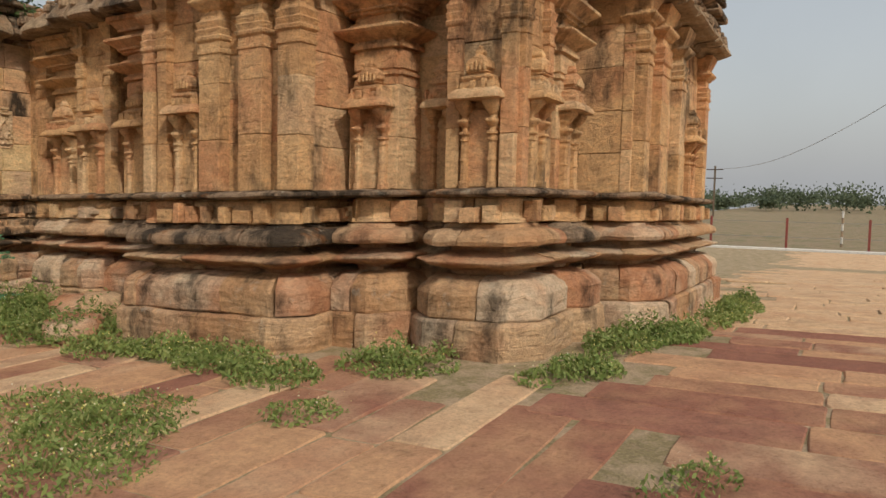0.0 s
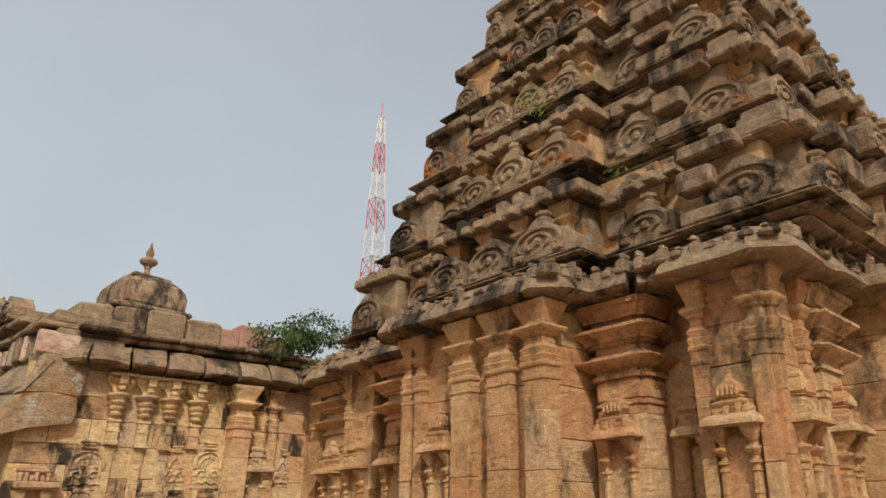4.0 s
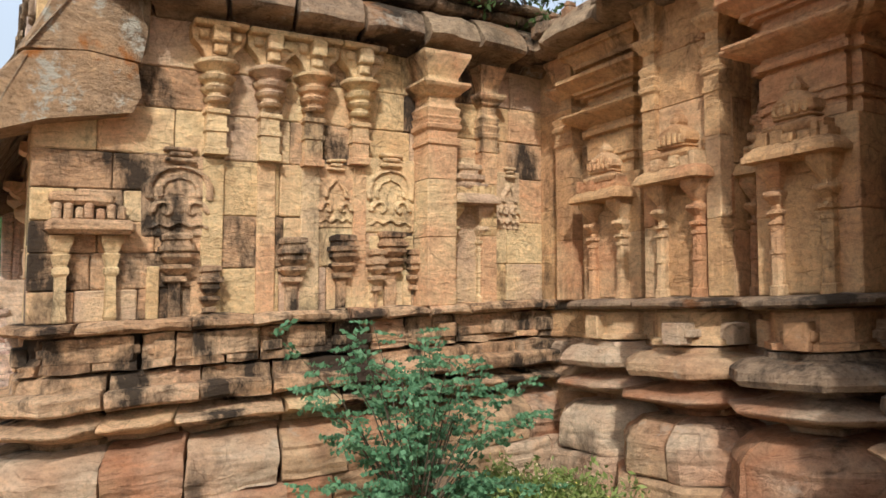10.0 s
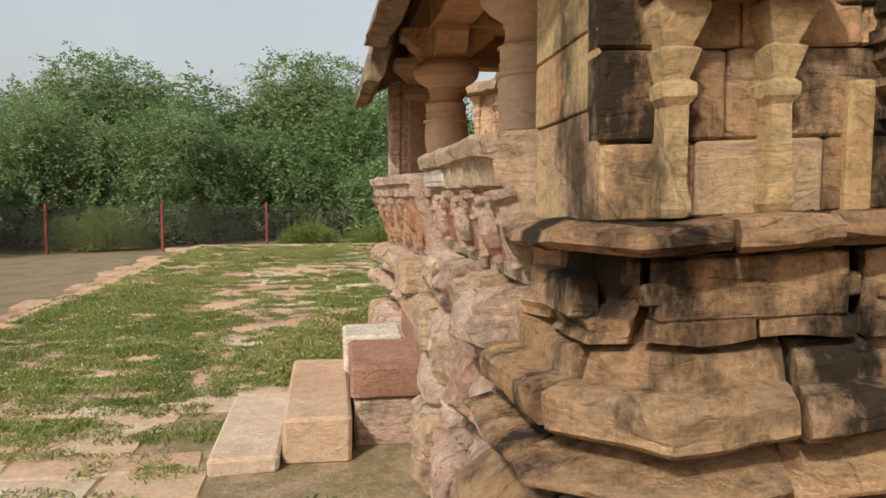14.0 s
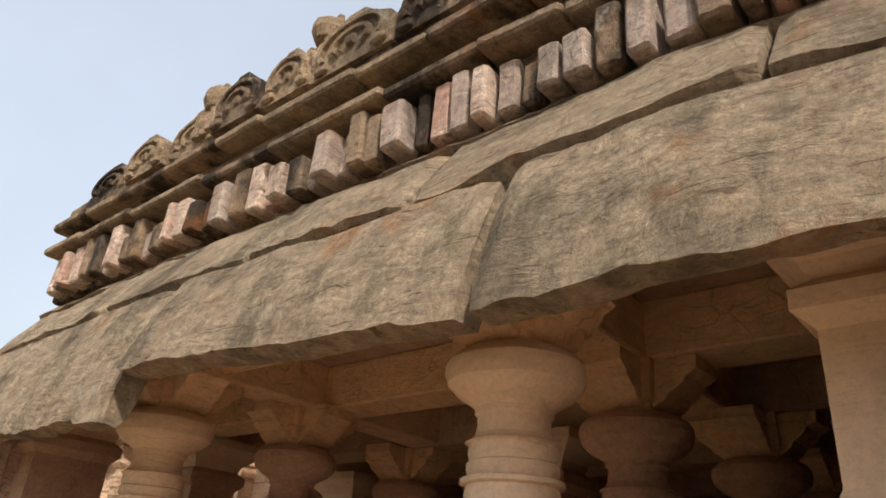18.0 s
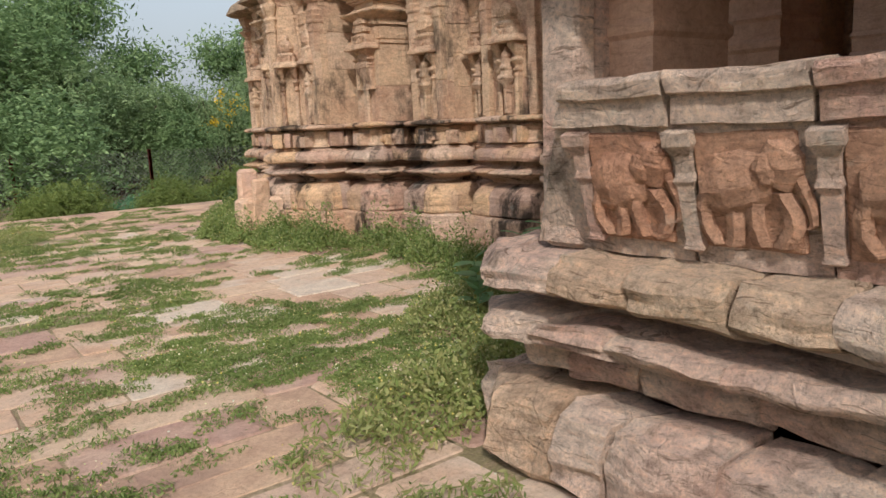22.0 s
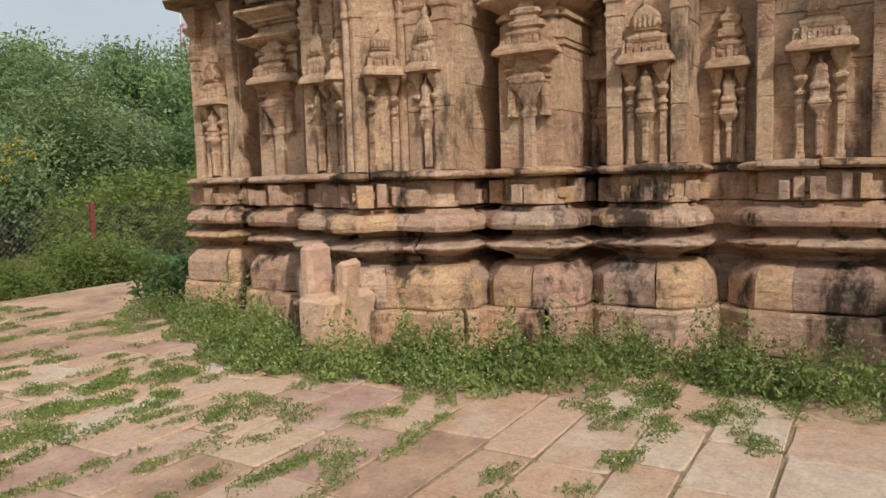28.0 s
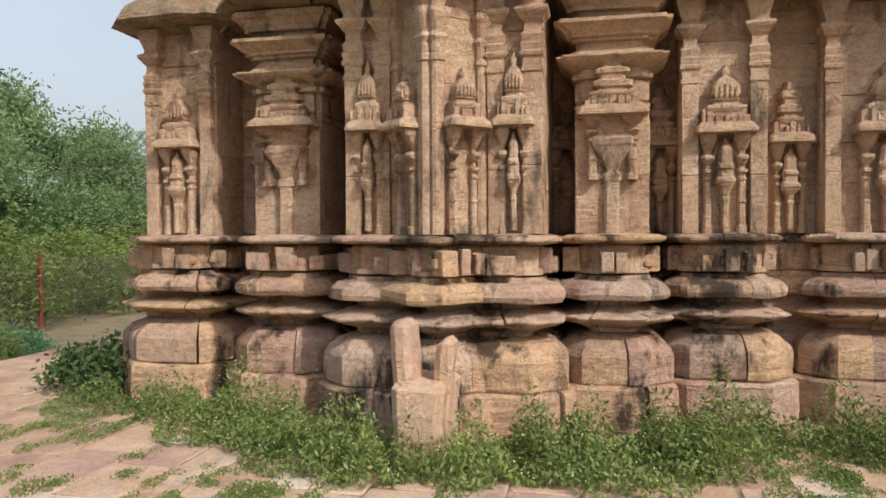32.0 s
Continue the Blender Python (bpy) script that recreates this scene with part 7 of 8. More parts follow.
for _ in range(2300):
    x, y = rng.uniform(-0.5, 5.9), rng.uniform(15.5, 31.8) if rng.random() < 0.75 else rng.uniform(16.5, 22.5)
    dense = noise.noise(Vector((x * 0.5, y * 0.5, 7.7)))
    if built(x, y) or (dense < (-0.15 if y > 24 else -0.1) and x > 1.0) or (y > 24.5 and rng.random() < 0.35):
        continue
    lx, ly = rng.uniform(0.06, 0.26), rng.uniform(0.05, 0.13)
    for _ in range(4):
        spots.append((x + rng.uniform(-lx, lx), y + rng.uniform(-0.04, 0.04), lx * rng.uniform(0.4, 0.9), ly * rng.uniform(0.6, 1.3), rng.uniform(0.15, 0.55)))
for _ in range(420):
    x, y = (rng.uniform(1.2, 5.2), rng.uniform(23.5, 30)) if rng.random() < 0.5 else (rng.uniform(0.2, 3.0), rng.uniform(18, 24.5))
    if built(x, y):
        continue
    for _ in range(4):
        spots.append((x + rng.uniform(-0.14, 0.14), y + rng.uniform(-0.06, 0.06), rng.uniform(0.05, 0.12), rng.uniform(0.04, 0.08), rng.uniform(0.2, 0.5)))
weeds("joint_grass", "tufts of grass in the paving joints", spots, WEED, 0.013, 2600, 0.15, 0.015, 0.32)
spots = [(rng.uniform(-0.5, 2.2), rng.uniform(12.6, 18.5), rng.uniform(0.1, 0.4), rng.uniform(0.05, 0.16), rng.uniform(0.2, 0.5)) for _ in range(120)]
spots += [(rng.uniform(1.6, 3.2), rng.uniform(27.5, 30.5), rng.uniform(0.2, 0.6), rng.uniform(0.2, 0.4), rng.uniform(0.4, 0.8)) for _ in range(26)]
spots += [(rng.uniform(-0.5, 1.4), rng.uniform(20, 31), rng.uniform(0.2, 0.5), rng.uniform(0.1, 0.3), rng.uniform(0.3, 0.8)) for _ in range(60)]
weeds("dry_grass", "yellow-green dry grass on the paving", [s for s in spots if not built(s[0], s[1])], DRYWEED, 0.022, 1300, 0.2, 0.02, 0.22)


def stems(points, radius, material, name, parent):
    rings = []
    n = len(points)
    for i, p in enumerate(points):
        r = radius * (1 - 0.8 * i / (n - 1))
        rings.append([(p[0] + r * math.cos(a), p[1] + r * math.sin(a), p[2]) for a in (0, 1.57, 3.14, 4.71)])
    v, f = lofted(rings)
    part(name, mesh_of(name, v, f, material), parent)


bush = thing("bush", "feathery green legume bush growing in the corner", "bush")
cs = []
for k in range(44):
    a, reach, h = rng.uniform(0, 6.28), rng.uniform(0.3, 1.0), rng.uniform(0.2, 1.25)
    base = Vector((5.45, 11.9, ground_rise(5.45, 11.9)))
    tip = base + Vector((math.cos(a) * reach, math.sin(a) * reach * 0.45 - 0.1, h))
    mid = base.lerp(tip, 0.55) + Vector((0, 0, 0.16))
    pts = [base, base.lerp(mid, 0.5) + Vector((0, 0, 0.03)), mid, tip]
    stems(pts, 0.009, BARK, "stem", bush)
    for j in range(11):
        t = 0.3 + 0.7 * j / 10
        p = base.lerp(mid, t * 2) if t < 0.5 else mid.lerp(tip, t * 2 - 1)
        fr = Vector((rng.uniform(-1, 1), rng.uniform(-1, 1), rng.uniform(-0.25, 0.35))).normalized() * rng.uniform(0.07, 0.16)
        for q in range(9):
            s = q / 8
            for sd in (-1, 1):
                w = Vector((-fr.y, fr.x, 0)).normalized() * 0.018 * sd
                cs.append(p + fr * s + w + Vector((0, 0, -0.02 * s)))
cs = np.array(cs)
r, u = leaf_frame(len(cs), 0.017, 0.6, 0.2)
part("leaves", quads("leaves", cs, r, u, BUSH), bush)


def broad_plant(name, label, spots, size, tall):
    ob = thing(name, label, "plant")
    pcs = []
    for x, y in spots:
        h = tall * rng.uniform(0.6, 1.1)
        stems([Vector((x, y, 0)), Vector((x + 0.02, y, h * 0.5)), Vector((x + rng.uniform(-0.05, 0.05), y, h))], 0.012, BROAD, "stem", ob)
        for k in range(11):
            z = h * (0.25 + 0.75 * k / 10)
            a = k * 2.4
            l, w = size * rng.uniform(0.7, 1.1), size * rng.uniform(0.3, 0.42)
            m = Matrix.Translation((x, y, z)) @ Matrix.Rotation(a, 4, "Z") @ Matrix.Rotation(radians(-rng.uniform(5, 50)), 4, "Y")
            prof = [(0.0, 0.0), (0.25, 0.8), (0.5, 1.0), (0.78, 0.7), (1.0, 0.0)]
            v = [(l * t, w * k2 * s, 0.12 * w * abs(s) - 0.25 * l * t * t) for s in (-1, 0, 1) for t, k2 in prof]
            f = [(i + 5 * j, i + 1 + 5 * j, i + 6 + 5 * j, i + 5 + 5 * j) for j in range(2) for i in range(4)]
            part("leaf", mesh_of("leaf", [m @ Vector(p) for p in v], f, BROAD, True), ob)


broad_plant("milkweed_plant", "broad-leaved pale green plant growing in the recess", [(5.1, 20.4), (5.35, 20.75), (5.6, 20.3), (4.8, 20.7), (5.3, 20.1), (5.7, 20.9)], 0.2, 0.62)


def low_shrub(name, label, at, spread, tufts, leaves, size, material):
    """Woody stems from one foot, each ending in a tuft of leaves, in a low uneven dome."""
    ob = thing(name, label, "shrub")
    heads = []
    for k in range(tufts):
        a, q = rng.uniform(0, 6.28), math.sqrt(rng.random())
        tip = Vector((at[0] + spread[0] * q * math.cos(a), at[1] + spread[1] * q * math.sin(a), at[2] + spread[2] * (1 - 0.7 * q * q) * rng.uniform(0.35, 1.0)))
        foot = Vector((at[0] + (tip.x - at[0]) * 0.5, at[1] + (tip.y - at[1]) * 0.5, at[2] - 0.02))
        if k % 3 == 0:
            stems([foot, foot.lerp(tip, 0.6) + Vector((0, 0, 0.05)), tip], 0.009, BARK, "stem", ob)
        heads.append(tip)
    c = np.repeat(np.array(heads), leaves, 0) + nprng.normal(size=(tufts * leaves, 3)) * np.array([0.085, 0.085, 0.05])
    r, u = leaf_frame(len(c), size, 0.5, 0.2)
    part("leaves", quads("leaves", c, r, u, material), ob)


low_shrub("dark_shrub", "dense dark green leafy shrub at the corner of the base", (7.0, 30.05, 0.0), (0.55, 0.5, 0.5), 60, 45, 0.035, SHRUB)
low_shrub("blue_green_scrub", "spreading blue-green feathery scrub beside the fence", (9.3, 34.6, -0.4), (1.9, 1.0, 0.75), 150, 60, 0.03, BUSH)
low_shrub("blue_green_scrub", "spreading blue-green feathery scrub beside the fence", (6.6, 34.9, -0.4), (1.2, 0.8, 0.55), 80, 60, 0.03, BUSH)


def foliage(centres_of, n, size, material, slim=0.4):
    c = centres_of(n)
    r, u = leaf_frame(len(c), size, slim, 0.3)
    return quads("crown", c, r, u, material)


def tree_model(name, label, h, spread, leaves, material, size, seed):
    """A tapered leaning trunk, limbs, and a crown of many small leaves in uneven clumps."""
    rs = random.Random(seed)
    ob = thing(name, label, "tree", "trees beyond the fence")
    tips, limbs = [], []

    def grow(p, d, l, r, depth):
        pts = [p]
        for i in range(3):
            d = (d + Vector((rs.uniform(-0.25, 0.25), rs.uniform(-0.25, 0.25), rs.uniform(-0.08, 0.16)))).normalized()
            pts.append(pts[-1] + d * l / 3)
        rings = []
        for i, q in enumerate(pts):
            rr = r * (1 - 0.5 * i / 3)
            rings.append([(q.x + rr * math.cos(a), q.y + rr * math.sin(a), q.z) for a in (0, 1.05, 2.1, 3.14, 4.19, 5.24)])
        limbs.append(lofted(rings))
        if depth == 0:
            tips.append(pts[-1])
            tips.append(pts[-2])
            return
        for _ in range(3 if depth > 1 else 4):
            nd = (d + Vector((rs.uniform(-1, 1), rs.uniform(-1, 1), rs.uniform(-0.25, 0.5))) * 0.85).normalized()
            grow(pts[rs.choice((2, 3))], nd, l * rs.uniform(0.6, 0.85), r * 0.5, depth - 1)
    for _ in range(2):
        grow(Vector((0, 0, -0.3)), Vector((rs.uniform(-0.5, 0.5), rs.uniform(-0.5, 0.5), 1)).normalized(), h * 0.36, h * 0.022, 3)
    v, f = join(limbs)
    zmax = max(t.z for t in tips)
    k = h / zmax * 0.92
    v = [Vector((p[0] * spread, p[1] * spread, p[2] * k)) for p in v]
    part("trunk", mesh_of("trunk", v, f, BARK), ob)
    t = np.array([(p.x * spread, p.y * spread, p.z * k) for p in tips])
    # low skirts, as the crowns reach nearly to the ground
    low = t[nprng.integers(0, len(t), len(t))] * np.array([1.15, 1.15, 0.4])
    t = np.concatenate([t, low])
    idx = nprng.integers(0, len(t), leaves)
    c = t[idx] + nprng.normal(size=(leaves, 3)) * np.array([0.42, 0.42, 0.3]) * h / 6
    c[:, 2] = np.maximum(c[:, 2], 0.15)
    r, u = leaf_frame(leaves, size, 0.33, 0.2)
    part("crown", quads("crown", c, r, u, material), ob)
    return ob


def scrub_model(label, h, wide, sprays, material, seed, skirt=3):
    """A thorn tree whose feathery sprays hang nearly to the ground: crooked stems and arching sprays of small leaflets."""
    rs = random.Random(seed)
    g = np.random.default_rng(seed)
    ob = thing("thorn_tree", label, "tree", "trees beyond the fence")
    limbs, lumps = [], []
    for k in range(9):
        a, q = rs.uniform(0, 6.28), rs.uniform(0.15, 1.0)
        top = Vector((math.cos(a) * wide * q, math.sin(a) * wide * q, h * (0.95 - 0.5 * q * q) * rs.uniform(0.75, 1.05)))
        foot = Vector((math.cos(a) * 0.5, math.sin(a) * 0.5, -0.2))
        pts = [foot.lerp(top, i / 5) + Vector((rs.uniform(-0.25, 0.25), rs.uniform(-0.25, 0.25), 0.12 * h * math.sin(math.pi * i / 5))) * (0 < i < 5) for i in range(6)]
        limbs.append(lofted([[(p.x + 0.09 * (1 - i / 6) * math.cos(b), p.y + 0.09 * (1 - i / 6) * math.sin(b), p.z) for b in (0, 1.26, 2.5, 3.77, 5.0)] for i, p in enumerate(pts)]))
        lumps += [(pts[5], rs.uniform(0.8, 1.35)), (pts[4], rs.uniform(0.9, 1.4)), (pts[3], rs.uniform(0.7, 1.2)), (Vector((pts[5].x * 1.12, pts[5].y * 1.12, pts[5].z * 0.45)), rs.uniform(0.8, 1.2))]
        if k < skirt:
            lumps.append((Vector((pts[4].x * 1.2, pts[4].y * 1.2, 0.7)), rs.uniform(0.5, 0.9)))
    v, f = join(limbs)
    part("trunk", mesh_of("trunk", v, f, BARK), ob)
    c = np.array([tuple(p) for p, r in lumps])
    r = np.array([r for p, r in lumps])
    idx = g.integers(0, len(c), sprays)
    d = g.normal(size=(sprays, 3))
    d /= np.linalg.norm(d, axis=1)[:, None]
    rad = r[idx] * g.uniform(0.45, 1.0, sprays) ** 0.6
    base = c[idx] + d * rad[:, None] * np.array([1.0, 1.0, 0.62])
    out = d * np.array([1, 1, 0.4]) + g.normal(size=(sprays, 3)) * 0.45
    out /= np.linalg.norm(out, axis=1)[:, None]
    long = g.uniform(0.25, 0.75, sprays) * (1 + 0.6 * (g.random(sprays) < 0.1))
    n = 13
    u = np.linspace(0, 1, n)
    pts = base[:, None, :] + out[:, None, :] * (long[:, None] * u)[:, :, None]
    pts[:, :, 2] += long[:, None] * (0.12 * u - 0.45 * u * u)
    pts = pts.reshape(-1, 3) + g.normal(size=(sprays * n, 3)) * 0.035
    pts[:, 2] = np.maximum(pts[:, 2], 0.12)
    o = np.repeat(out, n, 0)
    side = np.cross(o, np.array([0, 0, 1.0]))
    side /= np.linalg.norm(side, axis=1)[:, None] + 1e-6
    lean = g.normal(size=pts.shape) * 0.4
    a = side + lean
    a /= np.linalg.norm(a, axis=1)[:, None]
    b = o + g.normal(size=pts.shape) * 0.5
    b -= a * (a * b).sum(1)[:, None]
    b /= np.linalg.norm(b, axis=1)[:, None] + 1e-6
    size = g.uniform(0.035, 0.075, (len(pts), 1))
    part("crown", quads("crown", pts, b * size * 0.42, a * size, material), ob)
    return ob


S1 = scrub_model("grey-green feathery thorn tree hanging nearly to the ground", 4.9, 3.4, 6200, TREE, 3)
S2 = scrub_model("grey-green feathery thorn tree hanging nearly to the ground", 4.3, 3.8, 6200, TREE_D, 8)
S3 = scrub_model("grey-green feathery thorn tree hanging nearly to the ground", 5.4, 3.0, 6000, TREE, 21)
S4 = scrub_model("low yellow-green scrub bush behind the fence", 2.0, 2.2, 3000, TREE_Y, 31, 9)
T3 = tree_model("tall_tree", "taller dense green tree behind the fence", 8.5, 1.05, 34000, TREE_D, 0.12, 15)
S1.matrix_basis, S2.matrix_basis, S3.matrix_basis, S4.matrix_basis, T3.matrix_basis = pose(-6.5, 38.5, -0.4), pose(0.5, 41.5, -0.4), pose(-12.5, 36.5, -0.4), pose(13.5, 38.6, -0.4), pose(5.5, 49.5, -0.4)
for src, x, y, s, a in ((S1, -2.6, 39.6, 0.95, 40), (S2, -9.6, 37.4, 1.0, 80), (S3, -16.5, 32, 1.0, 150), (S2, 4.0, 43.0, 1.4, 200), (T3, 16.5, 50, 0.95, 70), (S1, 7.2, 42.6, 0.95, 250), (S2, 10.6, 42.6, 0.78, 20), (T3, 21, 46, 0.9, 140), (S1, 14.8, 43.6, 0.95, 300), (S2, 18.4, 42.6, 1.0, 100), (S3, 22.2, 41.6, 0.95, 10), (T3, 27, 48, 1.0, 190), (S1, -18.5, 26, 1.0, 120), (S3, -4.6, 43.5, 1.1, 330), (T3, 1, 50, 0.9, 15), (S2, -19.5, 36, 1.2, 60), (S2, 26, 40.5, 1.0, 200), (S1, 30, 38, 1.05, 33), (S3, 35, 33, 1.2, 77), (S2, 40, 26, 1.2, 5),
                        (S3, -6, 42.5, 1.3, 140), (S1, -13.5, 40.5, 1.35, 10), (S2, -1.5, 44.5, 1.5, 30), (S3, 1.6, 44.5, 1.4, 95), (S1, -9.5, 43, 1.25, 190), (S2, 5.5, 48, 1.3, 290), (S3, 17, 47.5, 1.15, 215), (S2, -20, 19, 1.0, 20), (S1, 17.5, 22.0, 0.8, 20), (S2, 19.5, 25.0, 0.8, 200), (S4, 4.6, 34.4, 0.42, 60), (S4, 6.6, 33.9, 0.4, 160), (S4, 8.6, 34.2, 0.45, 260), (S4, 2.2, 34.8, 0.4, 310), (S4, 14.6, 20.6, 1.1, 200), (S4, 16.8, 38.4, 0.9, 70), (S4, 20.5, 38.4, 1.0, 250), (S4, -13.5, 34.2, 0.7, 20), (S4, -4.5, 37.3, 0.6, 130)):
    ob = copy_thing(src, pose(x, y, -0.4, 0, 0, a))
    ob.scale = (s, s, s)
yel = thing("flowering_shrub", "tall shrub with clusters of yellow flowers behind the fence", "shrub")
for k in range(7):
    stems([Vector((11.0, 41.6, -0.4)), Vector((11.0 + rng.uniform(-0.5, 0.5), 41.6, 1.0)), Vector((11.0 + rng.uniform(-1.1, 1.1), 41.6 + rng.uniform(-0.5, 0.5), 2.7))], 0.03, BARK, "stem", yel)
c = nprng.normal(size=(5200, 3)) * np.array([0.75, 0.6, 0.75]) + np.array([11.0, 41.6, 1.7])
r, u = leaf_frame(len(c), 0.06, 0.45)
part("leaves", quads("leaves", c, r, u, TREE), yel)
heads = nprng.normal(size=(15, 3)) * np.array([0.5, 0.3, 0.4]) + np.array([10.8, 41.1, 2.1])
c = np.repeat(heads, 26, 0) + nprng.normal(size=(15 * 26, 3)) * 0.07
r, u = leaf_frame(len(c), 0.04, 0.7)
part("blossom", quads("blossom", c, r, u, GOLD), yel, "bright yellow flower clusters")
# far scrub along the south-eastern horizon
far = thing("far_trees", "line of small dark trees on the horizon", "trees", kind="stuff")
cs = []
for _ in range(130):
    a = rng.uniform(-0.55, 0.75)
    dist = rng.uniform(120, 210)
    h = rng.choice((0.8, 1.2, 1.6, 2.8)) * rng.uniform(0.8, 1.2)
    n = 500
    p = nprng.normal(size=(n, 3)) * np.array([h * 0.7, h * 0.7, h * 0.28]) + np.array([dist * math.cos(a), dist * math.sin(a), h * 0.4 + land_rise(dist * math.cos(a), dist * math.sin(a))])
    cs.append(p)
c = np.concatenate(cs)
r, u = leaf_frame(len(c), 0.24, 0.7)
part("crown", quads("crown", c, r, u, FARLEAF), far)
shrub = thing("roof_shrub", "leafy dark green shrub rooted between hall roof and shrine", "shrub")
tufts = nprng.normal(size=(42, 3)) * np.array([0.27, 0.2, 0.19]) + np.array([6.98, 12.75, 4.06])
c = np.repeat(tufts, 90, 0) + nprng.normal(size=(42 * 90, 3)) * np.array([0.075, 0.07, 0.055])
r, u = leaf_frame(len(c), 0.032, 0.4)
part("leaves", quads("leaves", c, r, u, SHRUB), shrub)
for k in range(6):
    stems([Vector((7.0, 12.75, 3.7)), Vector((7.0 + rng.uniform(-0.2, 0.2), 12.75, 3.95)), Vector((7.0 + rng.uniform(-0.4, 0.4), 12.7, 4.3))], 0.012, BARK, "stem", shrub)
for x, y, z in ((7.05, 8.5, 6.15), (7.3, 7.6, 5.0), (8.2, 8.9, 8.6)):
    t = thing("tower_tuft", "green tuft growing between the tower stones", "plant")
    c = nprng.normal(size=(160, 3)) * np.array([0.1, 0.14, 0.09]) + np.array([x, y, z])
    r, u = leaf_frame(len(c), 0.025, 0.4)
    part("leaves", quads("leaves", c, r, u, WEED), t)


# ---- fences, mast, far things ----
def fence(name, a, b, every, h, z=-0.42):
    ob = thing(name, "chain-link fence on red-painted posts", "fence", "fences")
    a, b = Vector(a), Vector(b)
    n = max(1, round((b - a).length / every))
    for i in range(n + 1):
        p = a.lerp(b, i / n)
        part("post", mesh_of("post", *block(p.x - 0.04, p.x + 0.04, p.y - 0.04, p.y + 0.04, z - 0.1, z + h + 0.1, 0.0, 0.01), POST), ob)
    d = (b - a).normalized()
    length = (b - a).length
    up = Vector((0, 0, 1))
    verts, faces = [], []
    side = Vector((-d.y, d.x, 0))
    s = -h
    w = 0.004
    while s < length:
        for sg in (1, -1):
            s0, s1 = (s, s + h) if sg > 0 else (s + h, s)
            p0 = a.to_3d() + d.to_3d() * min(max(s0, 0), length) + up * (z + 0.05 + h * ((min(max(s0, 0), length) - s0) / (s1 - s0) if s1 != s0 else 0))
            p1 = a.to_3d() + d.to_3d() * min(max(s1, 0), length) + up * (z + 0.05 + h * ((min(max(s1, 0), length) - s0) / (s1 - s0)))
            if (p1 - p0).length < 0.02:
                continue
            k = len(verts)
            q = d.to_3d() * w
            verts += [p0 - q, p0 + q, p1 + q, p1 - q, p0 - side * w, p0 + side * w, p1 + side * w, p1 - side * w]
            faces += [(k, k + 1, k + 2, k + 3), (k + 4, k + 5, k + 6, k + 7)]
        s += 0.11
    part("wire_mesh", mesh_of("wire_mesh", verts, faces, WIRE), ob)


fence("wire_fence", (-9, 34.5), (4, 37.6), 3.2, 1.45)
fence("wire_fence", (4, 37.6), (7, 36.4), 3.2, 1.45)
fence("wire_fence", (7, 36.4), (26, 36.2), 3.1, 1.45)
fence("wire_fence", (-16, 10), (-9, 34.5), 3.4, 1.45)
rail = thing("field_fence", "thin red posts with a wire along the field", "fence")
for x, y in ((38.6, 6.1), (38.6, 2.8), (38.6, -0.5), (38.6, -3.8), (38.6, 9.4), (38.6, -7.1)):
    part("post", mesh_of("post", *block(x - 0.05, x + 0.05, y - 0.05, y + 0.05, -0.5, 1.4, 0.0, 0.008), POST), rail)
for z in (0.5, 1.2):
    part("wire", mesh_of("wire", *block(38.6 - 0.012, 38.6 + 0.012, -7.1, 9.4, z, z + 0.02, 0.0, 0.004), WIRE), rail)
kerb2 = tagged(new("kerb", mesh_of("kerb", *block(-26, 14, -0.12, 0.12, -0.4, 0.1, 0.01, 0.02), KERB)), "whitewashed kerb between paving and field", "kerb", kind="structure")
kerb2.matrix_world = Matrix.Translation((36.4, -1.0, 0)) @ Matrix.Rotation(radians(-88), 4, "Z")
pole = thing("striped_pole", "thin black and white striped pole in the field", "pole")
for k in range(6):
    part("band", mesh_of("band", *lathe([(0.06, -0.3 + 0.35 * k), (0.06, 0.05 + 0.35 * k)], 8, 46.6, 3.85), KERB if k % 2 else SOOT), pole)

mast = thing("radio_mast", "tall red and white steel lattice mast far behind the temple", "mast")


def strut(a, b, r):
    a, b = Vector(a), Vector(b)
    z = (b - a).normalized()
    x = z.orthogonal().normalized()
    y = z.cross(x)
    rings = [[p + (x * math.cos(t) + y * math.sin(t)) * r for t in (0, 2.1, 4.2)] for p in (a, b)]
    return lofted(rings)


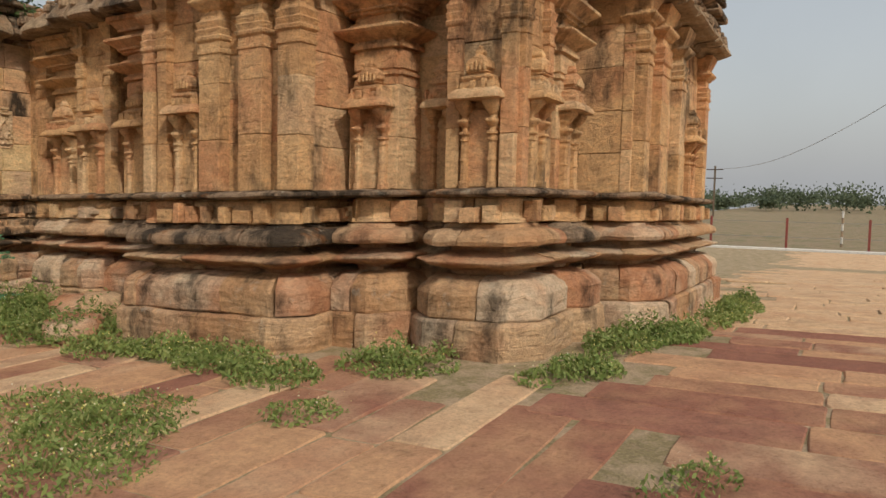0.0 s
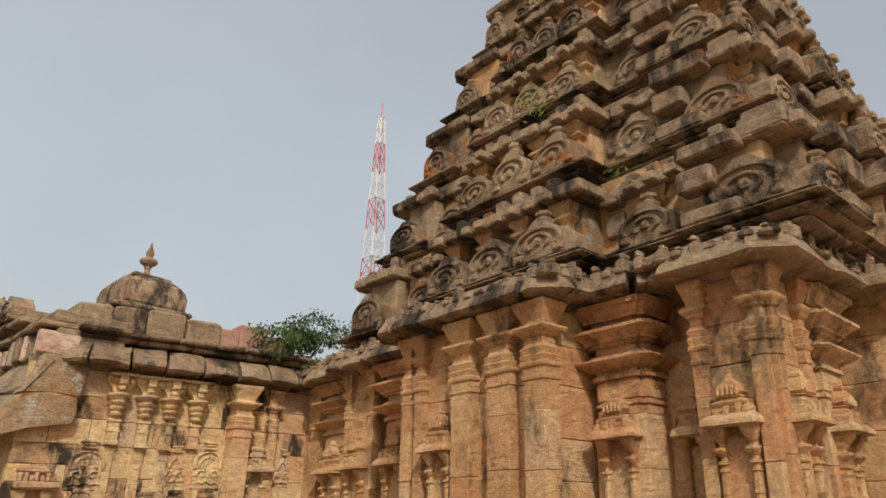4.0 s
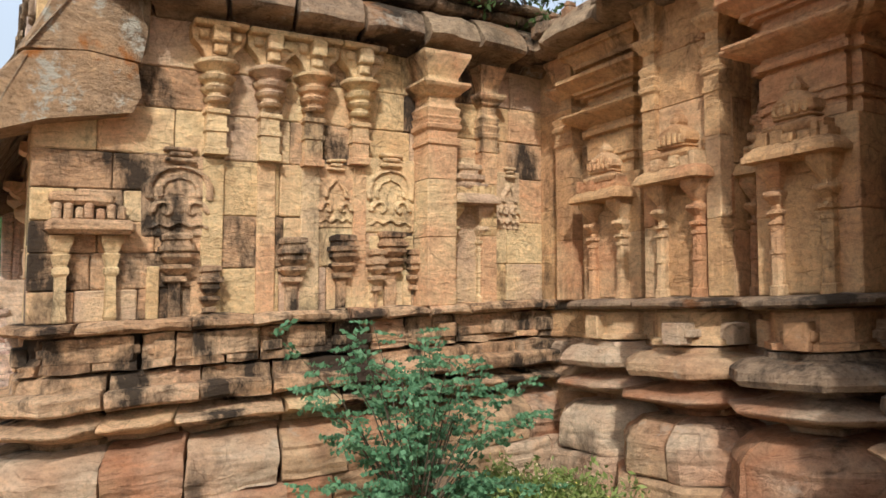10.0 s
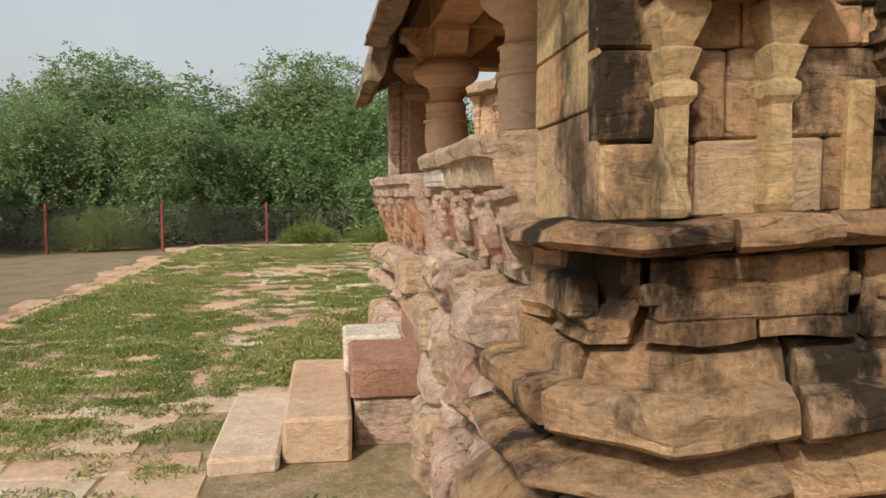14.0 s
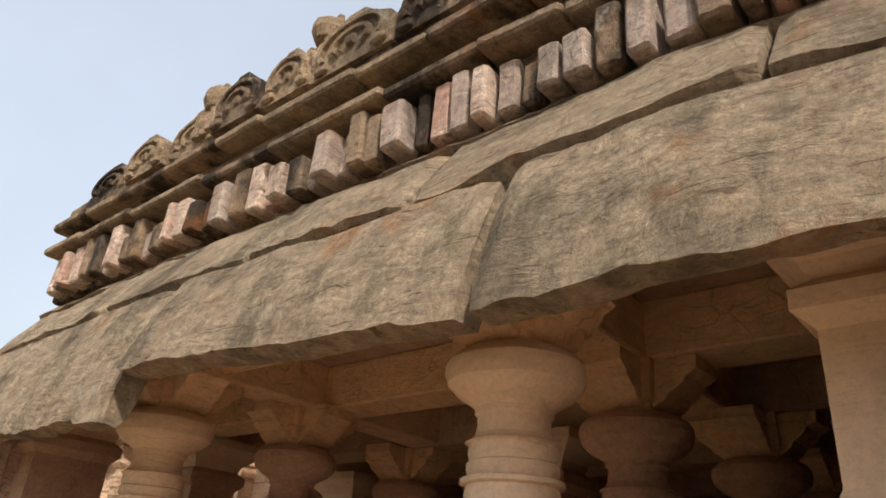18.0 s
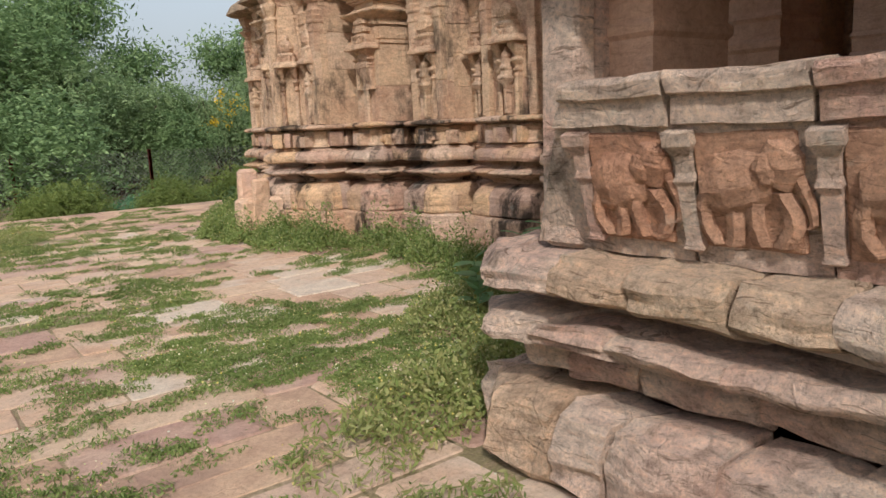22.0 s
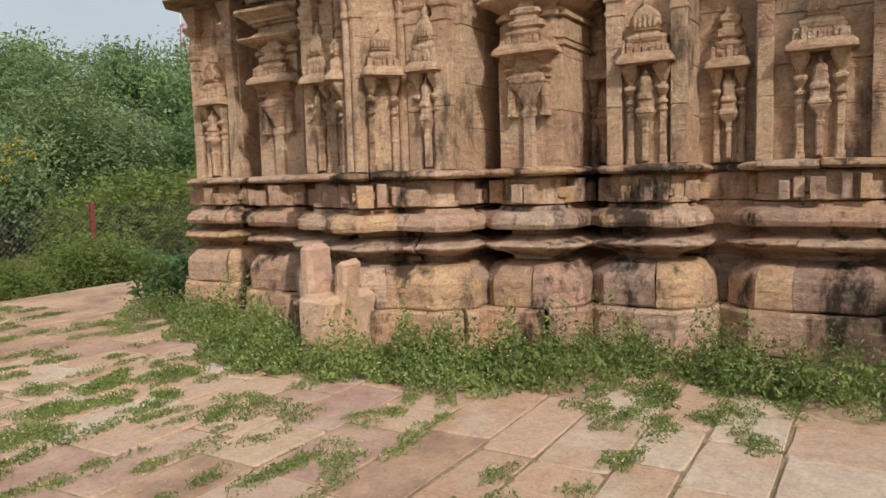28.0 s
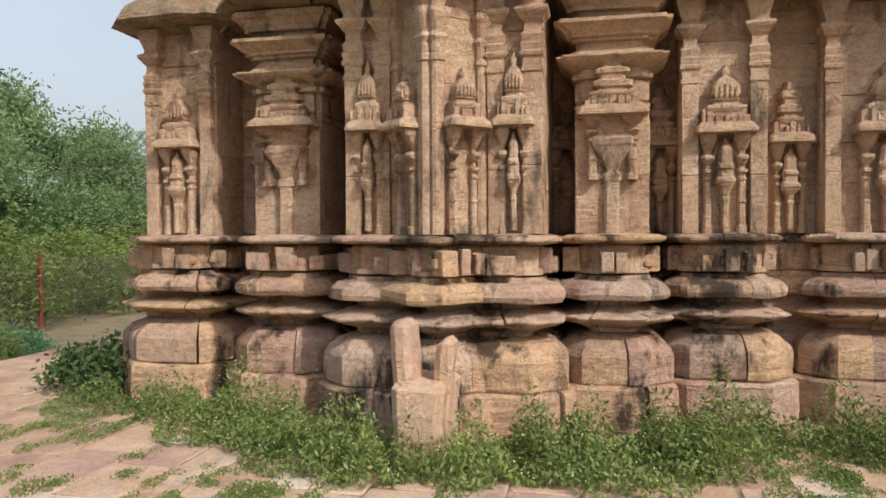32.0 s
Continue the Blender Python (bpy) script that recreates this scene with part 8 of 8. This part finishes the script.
MX, MY, MH, NS = 78.7, 108.4, 80.0, 26
for i in range(NS):
    z0, z1 = MH * i / NS, MH * (i + 1) / NS
    w0, w1 = 6.2 * (1 - z0 / MH * 0.85), 6.2 * (1 - z1 / MH * 0.85)
    c0 = [(MX + sx * w0 / 2, MY + sy * w0 / 2, z0) for sx, sy in ((-1, -1), (1, -1), (1, 1), (-1, 1))]
    c1 = [(MX + sx * w1 / 2, MY + sy * w1 / 2, z1) for sx, sy in ((-1, -1), (1, -1), (1, 1), (-1, 1))]
    pcs = []
    for j in range(4):
        pcs += [strut(c0[j], c1[j], 0.11), strut(c0[j], c1[(j + 1) % 4], 0.06), strut(c0[(j + 1) % 4], c1[j], 0.06), strut(c1[j], c1[(j + 1) % 4], 0.06)]
    v, f = join(pcs)
    part("lattice_bay", mesh_of("lattice_bay", v, f, MAST_R if (i // 2) % 2 else MAST_W), mast)
line = thing("power_line", "thin wooden power pole with a crossarm and one wire", "power pole")
v, f = strut((90.7, 17.0, 0.5), (90.7, 17.0, 7.0), 0.14)
part("pole", mesh_of("pole", v, f, BARK), line)
for z in (5.6, 6.6):
    v, f = strut((90.7, 16.1, z), (90.7, 17.9, z), 0.07)
    part("crossarm", mesh_of("crossarm", v, f, BARK), line)
pts = [Vector((90.7, 16.6, 6.65)).lerp(Vector((37.0, -1.5, 9.0)), q / 12) - Vector((0, 0, 1.6 * math.sin(math.pi * q / 12))) for q in range(13)]
v, f = join([strut(a, b, 0.018) for a, b in zip(pts, pts[1:])])
part("wire", mesh_of("wire", v, f, SOOT), line)
v, f = strut((MX, MY, MH), (MX, MY, MH + 3.5), 0.1)
part("spike", mesh_of("spike", v, f, MAST_R), mast)
for x, y, w, d, h in ((12, 60, 9, 5, 3.2), (24, 58, 8, 5, 3.0), (2, 62, 7, 5, 2.8)):
    ob = thing("village_house", "low pink-plastered flat-roofed house behind the trees", "house")
    part("wall", mesh_of("wall", *block(x, x + w, y, y + d, -0.4, h, 0.0, 0.03), PLASTER), ob)
    part("roof", mesh_of("roof", *block(x - 0.3, x + w + 0.3, y - 0.3, y + d + 0.3, h, h + 0.18, 0.0, 0.03), KERB), ob)
    for k in range(2):
        part("window", mesh_of("window", *block(x + 1.5 + 3.2 * k, x + 2.6 + 3.2 * k, y - 0.06, y + 0.2, 0.8, 2.0, 0.0, 0.01), SOOT), ob)
